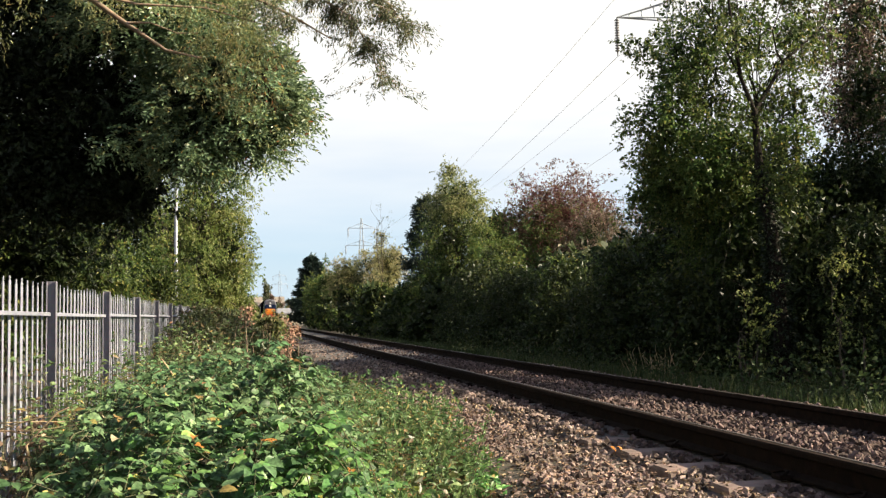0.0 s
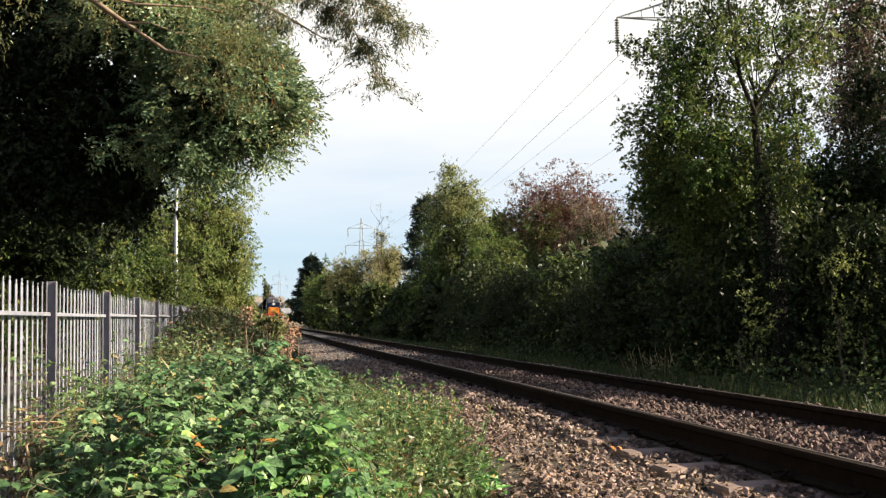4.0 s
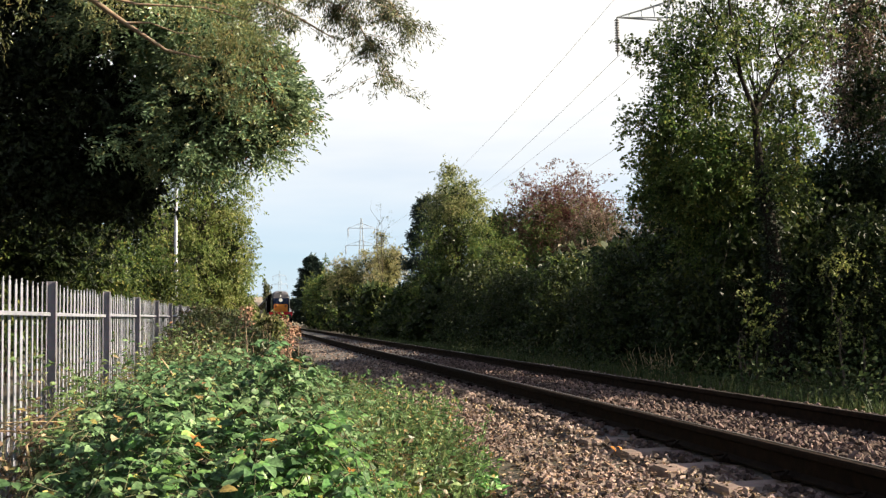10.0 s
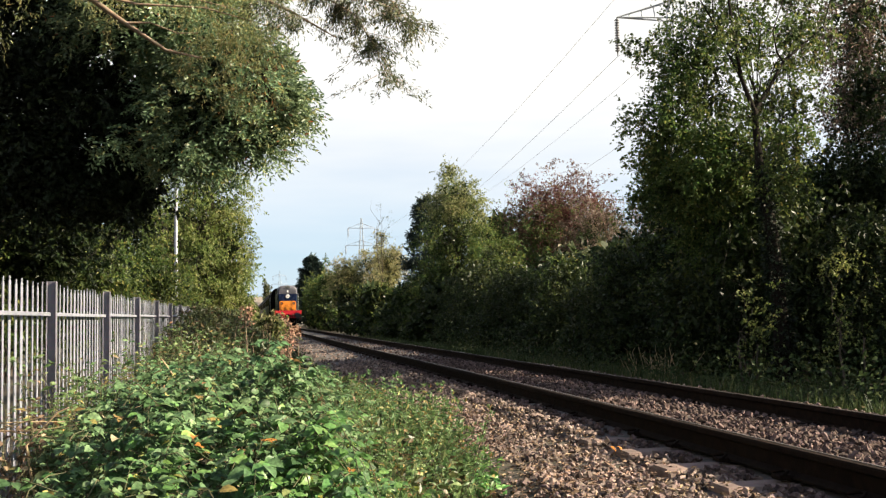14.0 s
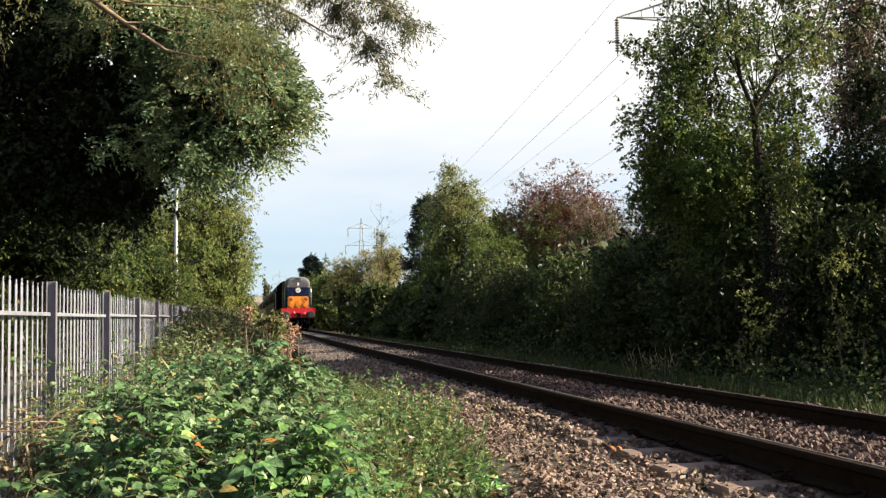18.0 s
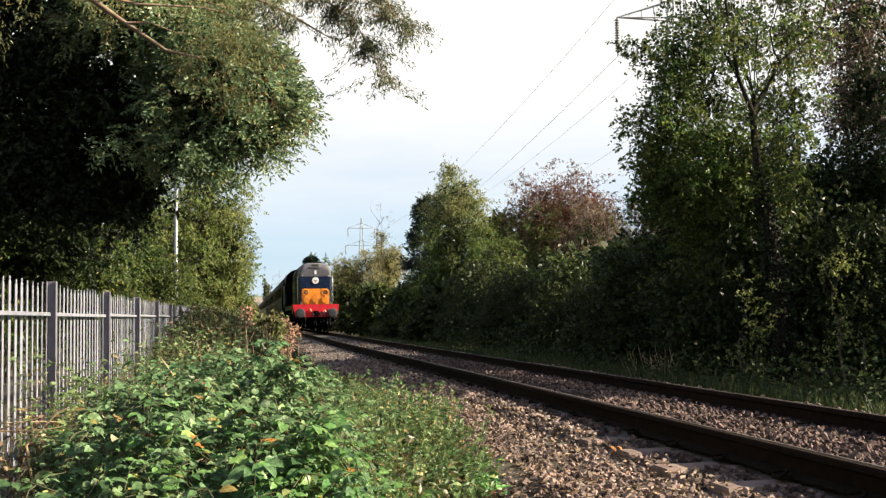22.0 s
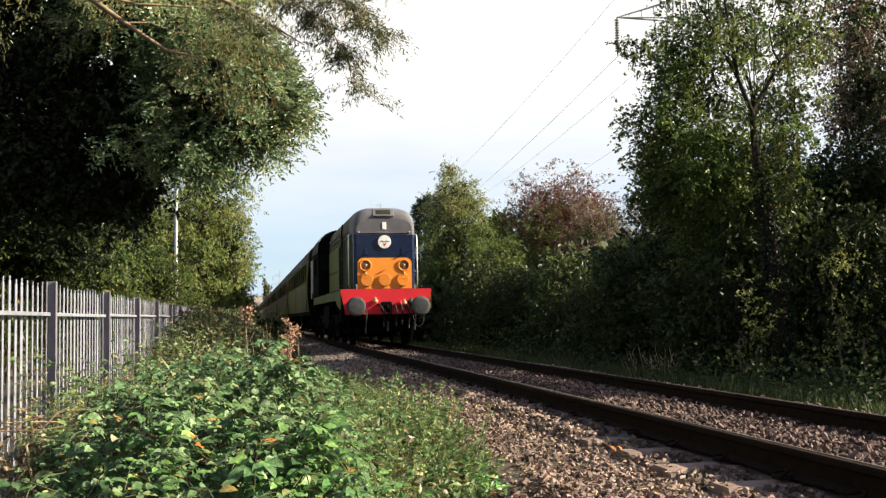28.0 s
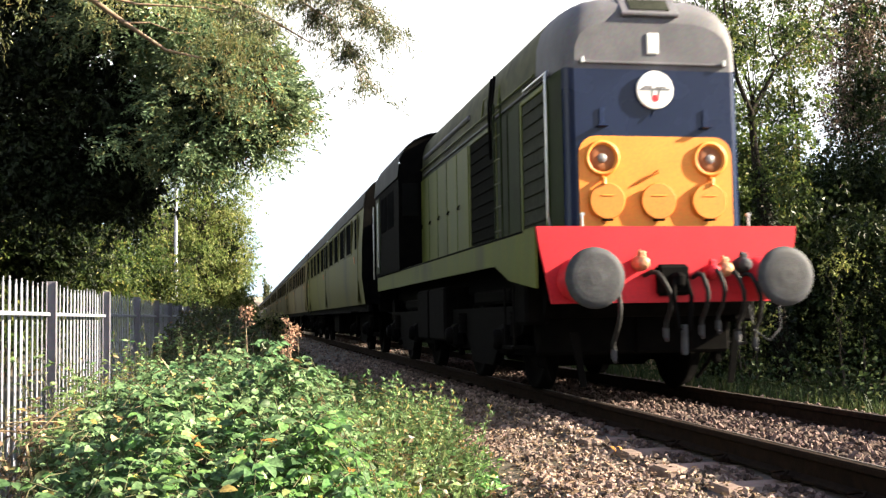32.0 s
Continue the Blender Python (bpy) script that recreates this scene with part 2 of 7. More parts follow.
    # near-black leaves that carry deep shade in their colour
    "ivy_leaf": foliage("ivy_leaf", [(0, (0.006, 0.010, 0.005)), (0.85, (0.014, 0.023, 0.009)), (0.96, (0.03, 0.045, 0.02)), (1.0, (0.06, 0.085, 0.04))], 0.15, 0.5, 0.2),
    # darker than a green leaf: shade inside crowns and hedges is coloured in
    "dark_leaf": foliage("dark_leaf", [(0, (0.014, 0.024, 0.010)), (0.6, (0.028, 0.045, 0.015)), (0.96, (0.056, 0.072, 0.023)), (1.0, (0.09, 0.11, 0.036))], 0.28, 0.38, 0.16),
    "lime_leaf": foliage("lime_leaf", [(0, (0.09, 0.135, 0.034)), (0.6, (0.17, 0.22, 0.06)), (1.0, (0.30, 0.31, 0.11))], 0.45),
    "willow_leaf": foliage("willow_leaf", [(0, (0.045, 0.060, 0.028)), (0.6, (0.088, 0.103, 0.050)), (0.9, (0.155, 0.165, 0.088)), (1.0, (0.22, 0.17, 0.075))], 0.35),
    "alder_leaf": foliage("alder_leaf", [(0, (0.038, 0.068, 0.017)), (0.6, (0.085, 0.130, 0.034)), (0.92, (0.16, 0.195, 0.05)), (1.0, (0.25, 0.21, 0.06))], 0.55),
    "red_leaf": foliage("red_leaf", [(0, (0.070, 0.028, 0.023)), (0.5, (0.155, 0.062, 0.046)), (0.8, (0.19, 0.105, 0.068)), (1.0, (0.20, 0.17, 0.085))], 0.3),
    "brown_leaf": foliage("brown_leaf", [(0, (0.085, 0.058, 0.042)), (0.5, (0.165, 0.115, 0.085)), (1.0, (0.30, 0.23, 0.17))], 0.3),
    "yellow_bush": foliage("yellow_bush", [(0, (0.14, 0.145, 0.055)), (0.5, (0.25, 0.24, 0.10)), (1.0, (0.40, 0.36, 0.17))], 0.35),
    "conifer": foliage("conifer", [(0, (0.014, 0.026, 0.020)), (0.6, (0.026, 0.044, 0.034)), (1.0, (0.045, 0.065, 0.046))], 0.1),
    "pale_leaf": foliage("pale_leaf", [(0, (0.11, 0.135, 0.045)), (0.5, (0.20, 0.225, 0.085)), (1.0, (0.33, 0.33, 0.14))], 0.45),
    "leaf_red_brown": foliage("leaf_red_brown", [(0, (0.14, 0.035, 0.02)), (0.6, (0.24, 0.075, 0.035)), (1.0, (0.34, 0.20, 0.07))], 0.35),
    "bramble_leaf": foliage("bramble_leaf", [(0, (0.036, 0.076, 0.030)), (0.35, (0.076, 0.148, 0.058)), (0.75, (0.122, 0.210, 0.092)), (0.97, (0.18, 0.265, 0.125)), (0.985, (0.34, 0.31, 0.09)), (1.0, (0.26, 0.12, 0.06))], 0.32, 0.5, 0.22),
    "bright_leaf": foliage("bright_leaf", [(0, (0.065, 0.15, 0.045)), (0.6, (0.12, 0.26, 0.075)), (0.95, (0.21, 0.36, 0.10)), (1.0, (0.45, 0.42, 0.08))], 0.4, 0.4, 0.4),
    "weed_leaf": foliage("weed_leaf", [(0, (0.055, 0.112, 0.038)), (0.5, (0.112, 0.198, 0.070)), (0.84, (0.19, 0.275, 0.110)), (0.93, (0.30, 0.25, 0.085)), (1.0, (0.26, 0.15, 0.06))], 0.4),
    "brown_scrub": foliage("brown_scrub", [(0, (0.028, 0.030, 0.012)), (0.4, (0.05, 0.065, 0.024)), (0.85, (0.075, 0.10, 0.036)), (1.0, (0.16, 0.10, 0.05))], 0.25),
    "autumn_weed": foliage("autumn_weed", [(0, (0.10, 0.14, 0.04)), (0.4, (0.26, 0.22, 0.05)), (0.8, (0.42, 0.30, 0.06)), (1.0, (0.24, 0.12, 0.05))], 0.4),
    "litter": foliage("litter", [(0, (0.09, 0.06, 0.04)), (0.6, (0.20, 0.14, 0.09)), (1.0, (0.36, 0.27, 0.18))], 0.1, 0.8, 0.15),
    "verge": foliage("verge", [(0, (0.028, 0.048, 0.018)), (0.6, (0.058, 0.086, 0.031)), (0.97, (0.10, 0.115, 0.046)), (1.0, (0.17, 0.14, 0.075))], 0.25, 0.5, 0.12),
    "cream": foliage("cream", [(0, (0.40, 0.36, 0.20)), (1.0, (0.48, 0.42, 0.25))], 0.3),
    "autumn": foliage("autumn", [(0, (0.55, 0.36, 0.05)), (0.5, (0.62, 0.28, 0.04)), (1.0, (0.60, 0.50, 0.20))], 0.4),
}


# ---- mesh helpers ----
class MB:
    """Collects vertices and faces of one mesh."""

    def __init__(self):
        self.v, self.f, self.s = [], [], []

    def add(self, verts, faces, smooth=False):
        k = len(self.v)
        self.v.extend([tuple(p) for p in verts])
        self.f.extend([tuple(i + k for i in f) for f in faces])
        self.s.extend([smooth] * len(faces))
        return self

    def box(self, c, size, b=0.0, m=None):
        hx, hy, hz = size[0] / 2, size[1] / 2, size[2] / 2
        b = min(b, hx * 0.8, hy * 0.8, hz * 0.8)
        h = (hx, hy, hz)
        verts, faces, idx = [], [], {}
        sg = [(a, e, d) for a in (-1, 1) for e in (-1, 1) for d in (-1, 1)]
        if b <= 0:
            verts = [Vector((s[0] * hx, s[1] * hy, s[2] * hz)) for s in sg]
            faces = [(0, 1, 3, 2), (4, 6, 7, 5), (0, 4, 5, 1), (2, 3, 7, 6), (0, 2, 6, 4), (1, 5, 7, 3)]
        else:
            for s in sg:
                for a in range(3):
                    idx[s, a] = len(verts)
                    verts.append(Vector([s[i] * (h[i] - (0 if i == a else b)) for i in range(3)]))
            raw = []
            for a in range(3):
                o1, o2 = (a + 1) % 3, (a + 2) % 3
                for sa in (-1, 1):
                    q = []
                    for e1, e2 in ((-1, -1), (1, -1), (1, 1), (-1, 1)):
                        s = [0, 0, 0]
                        s[a], s[o1], s[o2] = sa, e1, e2
                        q.append(idx[tuple(s), a])
                    raw.append(q)
                for s1 in (-1, 1):
                    for s2 in (-1, 1):
                        lo, hi = [0, 0, 0], [0, 0, 0]
                        lo[o1], lo[o2], lo[a] = s1, s2, -1
                        hi[o1], hi[o2], hi[a] = s1, s2, 1
                        raw.append([idx[tuple(lo), o1], idx[tuple(hi), o1], idx[tuple(hi), o2], idx[tuple(lo), o2]])
            raw += [[idx[s, 0], idx[s, 1], idx[s, 2]] for s in sg]
            for q in raw:
                p = [verts[i] for i in q]
                nn = (p[1] - p[0]).cross(p[2] - p[0])
                mid = sum(p, Vector()) / len(p)
                faces.append(q if nn.dot(mid) > 0 else q[::-1])
        c = Vector(c)
        verts = [(m @ p if m is not None else p) + c for p in verts]
        return self.add(verts, faces)

    def tube(self, path, radii, n=8, cap=True):
        path = [Vector(p) for p in path]
        if not hasattr(radii, "__len__"):
            radii = [radii] * len(path)
        verts, faces, ref = [], [], None
        for i, p in enumerate(path):
            d = (path[min(i + 1, len(path) - 1)] - path[max(i - 1, 0)]).normalized()
            if ref is None:
                ref = d.orthogonal().normalized()
            ref = (ref - d * ref.dot(d))
            ref = ref.normalized() if ref.length > 1e-6 else d.orthogonal().normalized()
            o = d.cross(ref)
            for j in range(n):
                a = 2 * math.pi * j / n
                verts.append(p + (ref * math.cos(a) + o * math.sin(a)) * radii[i])
        for i in range(len(path) - 1):
            for j in range(n):
                k = (j + 1) % n
                faces.append((i * n + j, i * n + k, (i + 1) * n + k, (i + 1) * n + j))
        self.add(verts, faces, True)
        if cap:
            self.add(verts[:n], [tuple(range(n))[::-1]])
            self.add(verts[-n:], [tuple(range(n))])
        return self

    def lathe(self, prof, n=20, m=None, smooth=True):
        """prof: (radius, along) pairs, turned round the y axis."""
        m = m or Matrix()
        verts, faces = [], []
        for r, y in prof:
            for j in range(n):
                a = 2 * math.pi * j / n
                verts.append(m @ Vector((r * math.cos(a), y, r * math.sin(a))))
        for i in range(len(prof) - 1):
            for j in range(n):
                k = (j + 1) % n
                faces.append((i * n + j, (i + 1) * n + j, (i + 1) * n + k, i * n + k))
        self.add(verts, faces, smooth)
        self.add(verts[:n], [tuple(range(n))])
        self.add(verts[-n:], [tuple(range(n))[::-1]])
        return self

    def plate(self, outline, axis, lo, hi):
        """A plate: an outline of (a, b) pairs set upright to the axis, from lo to hi along it."""
        def at(a, b, d):
            return {"x": (d, a, b), "y": (a, d, b), "z": (a, b, d)}[axis]
        n = len(outline)
        self.add([at(a, b, lo) for a, b in outline], [tuple(range(n))])
        self.add([at(a, b, hi) for a, b in outline], [tuple(range(n))[::-1]])
        ring = [at(a, b, lo) for a, b in outline] + [at(a, b, hi) for a, b in outline]
        return self.add(ring, [(i, i + n, (i + 1) % n + n, (i + 1) % n) for i in range(n)])

    def mesh(self, name, material):
        me = bpy.data.meshes.new(name)
        me.from_pydata(self.v, [], self.f)
        me.polygons.foreach_set("use_smooth", self.s)
        bm = bmesh.new()
        bm.from_mesh(me)
        bmesh.ops.recalc_face_normals(bm, faces=bm.faces)
        bm.to_mesh(me)
        bm.free()
        me.materials.append(M[material])
        return me


def part(name, mb, material, parent=None, label="", at=None):
    """Links a mesh as one object under a thing or a part."""
    ob = new(name, mb.mesh(name, material) if isinstance(mb, MB) else mb)
    if parent is not None:
        ob.parent = parent
    if at is not None:
        ob.matrix_basis = at if isinstance(at, Matrix) else pose(*at)
    return tagged(ob, label)


def thing(name, label, category, at=(0, 0, 0), group="", kind=""):
    ob = new(name)
    ob.empty_display_size = 0.2
    ob.matrix_basis = at if isinstance(at, Matrix) else pose(*at)
    return tagged(ob, label, category, group, kind)


RNG = np.random.default_rng(7)


def raw_mesh(name, verts, faces, material, smooth=False):
    """A mesh straight from arrays of vertices and of triangles or quads."""
    me = bpy.data.meshes.new(name)
    verts, faces = np.asarray(verts, np.float32), np.asarray(faces, np.int32)
    k = faces.shape[1]
    me.vertices.add(len(verts))
    me.vertices.foreach_set("co", verts.ravel())
    me.loops.add(faces.size)
    me.loops.foreach_set("vertex_index", faces.ravel())
    me.polygons.add(len(faces))
    me.polygons.foreach_set("loop_start", np.arange(0, faces.size, k, dtype=np.int32))
    me.polygons.foreach_set("use_smooth", np.full(len(faces), smooth))
    me.update(calc_edges=True)
    me.materials.append(M[material])
    return me


def frames_for(d, rng, flat=0.0):
    """Side and normal vectors for leaves that point along d; flat turns their faces up and towards the light."""
    d = d / np.linalg.norm(d, axis=1, keepdims=True)
    r = rng.normal(size=d.shape)
    r[:, 2] += flat * 2.6
    r[:, 0] += flat * 1.4
    r[:, 1] -= flat * 0.6
    r = r - d * np.sum(r * d, axis=1, keepdims=True)
    nrm = r / np.maximum(np.linalg.norm(r, axis=1, keepdims=True), 1e-6)
    return d, np.cross(d, nrm), nrm


def leaves(name, p, d, size, material, rng, width=0.45, flat=0.3, fold=0.12):
    """Folded leaves of four corners at the points p, pointing along d."""
    d, side, nrm = frames_for(d, rng, flat)
    s = size[:, None]
    a = p
    b = p + d * s * 0.45 + side * s * width * 0.5 + nrm * s * fold
    c = p + d * s
    e = p + d * s * 0.45 - side * s * width * 0.5 + nrm * s * fold
    verts = np.stack([a, b, c, e], 1).reshape(-1, 3)
    i = np.arange(len(p)) * 4
    return raw_mesh(name, verts, np.stack([i, i + 1, i + 2, i + 3], 1), material)


def kite(name, p, d, size, material, rng, width=0.5, flat=0.5, fold=0.12, droop=0.1):
    """Small leaves of four triangles with a midrib."""
    d, side, nrm = frames_for(d, rng, flat)
    s = size[:, None]
    mid = p + d * s * 0.45
    v = [p, mid, mid + side * s * width * 0.5 + nrm * s * fold, mid - side * s * width * 0.5 + nrm * s * fold, p + d * s - nrm * s * droop]
    i = (np.arange(len(p)) * 5)[:, None]
    tri = np.array([[0, 1, 2], [0, 3, 1], [1, 4, 2], [1, 3, 4]])
    return raw_mesh(name, np.stack(v, 1).reshape(-1, 3), (i[:, :, None] + tri[None]).reshape(-1, 3), material, True)


def ovate(name, p, d, size, material, rng, width=0.62, flat=0.6, fold=0.10, droop=0.12):
    """Rounder leaves with a midrib fold and a drooping tip: four quads a leaf."""
    d, side, nrm = frames_for(d, rng, flat)
    s = size[:, None]
    rows = []
    for t, w, z in ((0.0, 0.0, 0.0), (0.3, 0.5, 0.02), (0.68, 0.42, -droop * 0.35), (1.0, 0.0, -droop)):
        mid = p + d * s * t + nrm * s * z
        rows.append((mid, side * s * width * w, nrm * s * fold * (w * 2)))
    v = [rows[0][0], rows[1][0], rows[1][0] + rows[1][1] + rows[1][2], rows[1][0] - rows[1][1] + rows[1][2],
         rows[2][0], rows[2][0] + rows[2][1] + rows[2][2], rows[2][0] - rows[2][1] + rows[2][2], rows[3][0]]
    verts = np.stack(v, 1).reshape(-1, 3)
    i = (np.arange(len(p)) * 8)[:, None]
    tri = np.array([[0, 1, 2], [0, 3, 1], [1, 4, 5], [1, 5, 2], [1, 3, 6], [1, 6, 4], [4, 7, 5], [4, 6, 7]])
    return raw_mesh(name, verts, (i[:, :, None] + tri[None]).reshape(-1, 3), material, True)


def broad(name, p, d, size, material, rng, width=0.7, flat=0.7, fold=0.10, droop=0.2):
    """Broad bramble leaves: a curved midrib and five stations of width."""
    d, side, nrm = frames_for(d, rng, flat)
    s = size[:, None]
    curl = rng.uniform(0.5, 1.6, (len(p), 1)) * droop
    v = [p]
    for t, w in ((0.16, 0.36), (0.45, 0.5), (0.76, 0.31)):
        mid = p + d * s * t - nrm * s * curl * t * t
        lift = nrm * s * fold * w * 2
        v += [mid, mid + side * s * width * w + lift, mid - side * s * width * w + lift]
    v.append(p + d * s - nrm * s * curl)
    i = (np.arange(len(p)) * 11)[:, None]
    tri = [[0, 1, 2], [0, 3, 1]]
    for a in (1, 4):
        tri += [[a, a + 3, a + 4], [a, a + 4, a + 1], [a, a + 2, a + 5], [a, a + 5, a + 3]]
    tri = np.array(tri + [[7, 10, 8], [7, 9, 10]])
    return raw_mesh(name, np.stack(v, 1).reshape(-1, 3), (i[:, :, None] + tri[None]).reshape(-1, 3), material, True)


# ---- ground ----
def ground_z(x, y):
    """Height of the soil: a low bed on both sides of the raised track."""
    xs = (-4000, -3.0, 0.4, 1.1, 1.7, 5.85, 6.6, 8.0, 14.0, 4000)
    zs = (-0.55, -0.55, -0.50, -0.40, -0.24, -0.24, -0.42, -0.35, -0.30, -0.30)
    return float(np.interp(x, xs, zs))


def ballast_z(x, y):
    """Height of the stones: heaped between the rails, lower at the sleeper ends near the start."""
    u = x - TRACK_X
    end = np.interp(y, (7.2, 8.6), (-0.215, -0.178))
    return float(np.interp(u, (-2.7, -2.35, -2.0, -1.32, -1.2, -0.86, -0.62, 0.62, 0.9, 1.3, 2.0, 2.6), (-0.46, -0.35, -0.245, np.interp(y, (8, 12), (-0.255, -0.215)), end, end + 0.02, -0.148, -0.148, -0.17, -0.19, -0.22, -0.45)))


def sheet(name, xs, ys, material, lift=0.0, rough=0.0, height=None):
    verts, faces = [], []
    for y in ys:
        for x in xs:
            w = rough if abs(y) < 200 and abs(x) < 30 else 0.0
            verts.append((x, y, (height or ground_z)(x, y) + lift + w * noise.noise((x * 1.3, y * 1.3, 0.0))))
    n = len(xs)
    for j in range(len(ys) - 1):
        for i in range(n - 1):
            faces.append((j * n + i, j * n + i + 1, (j + 1) * n + i + 1, (j + 1) * n + i))
    mb = MB().add(verts, faces, True)
    return new(name, mb.mesh(name, material))


near_y = [-4000, -200, -40, -10] + [i * 0.75 for i in range(0, 60)] + [50, 60, 80, 120, 200, 400, 1000, 4000]
tagged(sheet("ground", [-4000, -300, -40, -12, -6, -3, -2, -1, 0, 0.4, 0.8, 1.1, 1.4, 1.7, 3, 4.5, 5.85, 6.2, 6.6, 7.3, 8, 11, 14, 40, 300, 4000], near_y, "soil", 0, 0.05),
       "brown soil beside the railway line", "ground", kind="structure")
ballast = tagged(sheet("ballast_bed", [1.07, 1.3, 1.5, 1.7, 2.0, 2.3, 2.45, 2.57, 2.75, 2.91, 3.02, 3.15, 3.5, 3.8, 4.1, 4.39, 4.55, 4.67, 5.07, 5.4, 5.77, 6.1, 6.37],
                       [-30 + i * 0.5 for i in range(0, 200)] + [75, 90, 120, 200, 420], "ballast", 0.0, 0.02, ballast_z),
                 "bed of broken pinkish-grey stone ballast", "ballast", kind="structure")


def stone_shape(k):
    """A sharp broken stone: the hull of an uneven block with one corner knocked off."""
    r = random.Random(100 + k)
    bm = bmesh.new()
    sc = (0.5, r.uniform(0.30, 0.44), r.uniform(0.20, 0.36))
    for i in range(8):
        if i == k:
            continue
        e = ((i & 1) * 2 - 1, (i & 2) - 1, (i & 4) / 2 - 1)
        bm.verts.new([e[j] * sc[j] * r.uniform(0.55, 1.15) for j in range(3)])
    for j in range(2):
        bm.verts.new([r.uniform(-0.6, 0.6) * sc[i] if i != 2 - j else sc[i] * 1.15 for i in range(3)])
    hull = bmesh.ops.convex_hull(bm, input=bm.verts)
    bmesh.ops.delete(bm, geom=[e for e in hull["geom_interior"] + hull["geom_unused"] if isinstance(e, bmesh.types.BMVert)], context="VERTS")
    bmesh.ops.triangulate(bm, faces=bm.faces)
    bm.verts.index_update()
    v = np.array([tuple(p.co) for p in bm.verts])
    f = np.array([[p.index for p in q.verts] for q in bm.faces])
    bm.free()
    return v, f


STONES = [stone_shape(k) for k in range(7)]


def scatter(name, xy, z, size, material, rng):
    """Many stones in one mesh, each turned at random."""
    vs, fs, k = [], [], 0
    for i in range(len(xy)):
        v, f = STONES[i % 7]
        q = rng.normal(size=4)
        q /= np.linalg.norm(q)
        w, x, y, zz = q
        rot = np.array([[1 - 2 * (y * y + zz * zz), 2 * (x * y - zz * w), 2 * (x * zz + y * w)],
                        [2 * (x * y + zz * w), 1 - 2 * (x * x + zz * zz), 2 * (y * zz - x * w)],
                        [2 * (x * zz - y * w), 2 * (y * zz + x * w), 1 - 2 * (x * x + y * y)]])
        vs.append(v @ rot.T * size[i] + (xy[i][0], xy[i][1], z[i]))
        fs.append(f + k)
        k += len(v)
    return raw_mesh(name, np.concatenate(vs), np.concatenate(fs), material)


def ballast_spots(n, x0, x1, y0, y1, rng, power=1.0):
    x = rng.uniform(x0, x1, n)
    y = y0 + (y1 - y0) * rng.uniform(0, 1, n) ** power
    keep = (np.abs(x - TRACK_X + GAUGE + 0.035) > 0.13) & (np.abs(x - TRACK_X - GAUGE - 0.035) > 0.13)
    return np.stack([x[keep], y[keep]], 1)


spots = np.concatenate([ballast_spots(18500, 1.15, 3.1, 4.5, 22, RNG, 2.1), ballast_spots(9000, 3.1, 4.5, 5.0, 22, RNG, 1.9),
                        ballast_spots(1600, 4.5, 6.0, 7, 20, RNG, 1.4), ballast_spots(2600, 1.5, 4.5, 22, 50, RNG, 1.5)])
hz = np.array([ballast_z(x, y) + 0.006 for x, y in spots]) + RNG.uniform(-0.012, 0.022, len(spots))
bare = (spots[:, 0] > 2.45) & (spots[:, 0] < 3.0) & (spots[:, 1] < 7.9) & (np.abs((spots[:, 1] - 5.45 + 0.375) % 0.75 - 0.375) < 0.15)
spots, hz = spots[~bare], hz[~bare]
near_stone = (spots[:, 0] > 1.45) & (spots[:, 0] < 2.5) & (spots[:, 1] < 6.3)
pick = np.flatnonzero(near_stone)[:300]
stone_meshes = [raw_mesh("stone", v, f, "stone_single") for v, f in STONES]
for i in pick:
    r = random.Random(int(i))
    s = r.uniform(0.030, 0.062)
    ob = part("stone", stone_meshes[i % 7], None, ballast, at=(spots[i][0], spots[i][1], hz[i] + 0.006, r.uniform(0, 360), r.uniform(0, 360), r.uniform(0, 360)))
    ob.scale = (s, s, s)
left = np.ones(len(spots), bool)
left[pick] = False
spots, hz = spots[left], hz[left]
# stones near the rails take a darker colour in place of shade
by_rail = np.abs(spots[:, 0] - TRACK_X) < 1.04
part("loose_ballast", scatter("loose_ballast", spots[~by_rail], hz[~by_rail], RNG.uniform(0.024, 0.058, int((~by_rail).sum())), "stone", RNG), None, ballast, "broken pinkish stones")["kind"] = "stuff"
part("loose_ballast", scatter("shaded_ballast", spots[by_rail], hz[by_rail], RNG.uniform(0.024, 0.058, int(by_rail.sum())), "stone_shaded", RNG), None, ballast, "darker stones about the rails, with shade put into their colour")["kind"] = "stuff"

# ---- track ----
track = thing("railway_track", "single railway track of rusty rails on concrete sleepers", "railway track", (TRACK_X, 0, 0), kind="structure")
RAIL = [(-0.035, -0.012), (-0.030, 0.0), (0.030, 0.0), (0.035, -0.012), (0.035, -0.036), (0.009, -0.050), (0.009, -0.128), (0.070, -0.146), (0.070, -0.158),
        (-0.070, -0.158), (-0.070, -0.146), (-0.009, -0.128), (-0.009, -0.050), (-0.035, -0.036)]
for sgn in (-1, 1):
    o = [(a + sgn * (GAUGE + 0.035), b) for a, b in RAIL]
    rail = part("rail", MB().plate(o, "y", -60, 400), "rust", track)
    part("running_surface", MB().box((sgn * (GAUGE + 0.014), 170, 0.0012), (0.016, 460, 0.0035)), "rail_top", rail, "worn bright top of the rail")

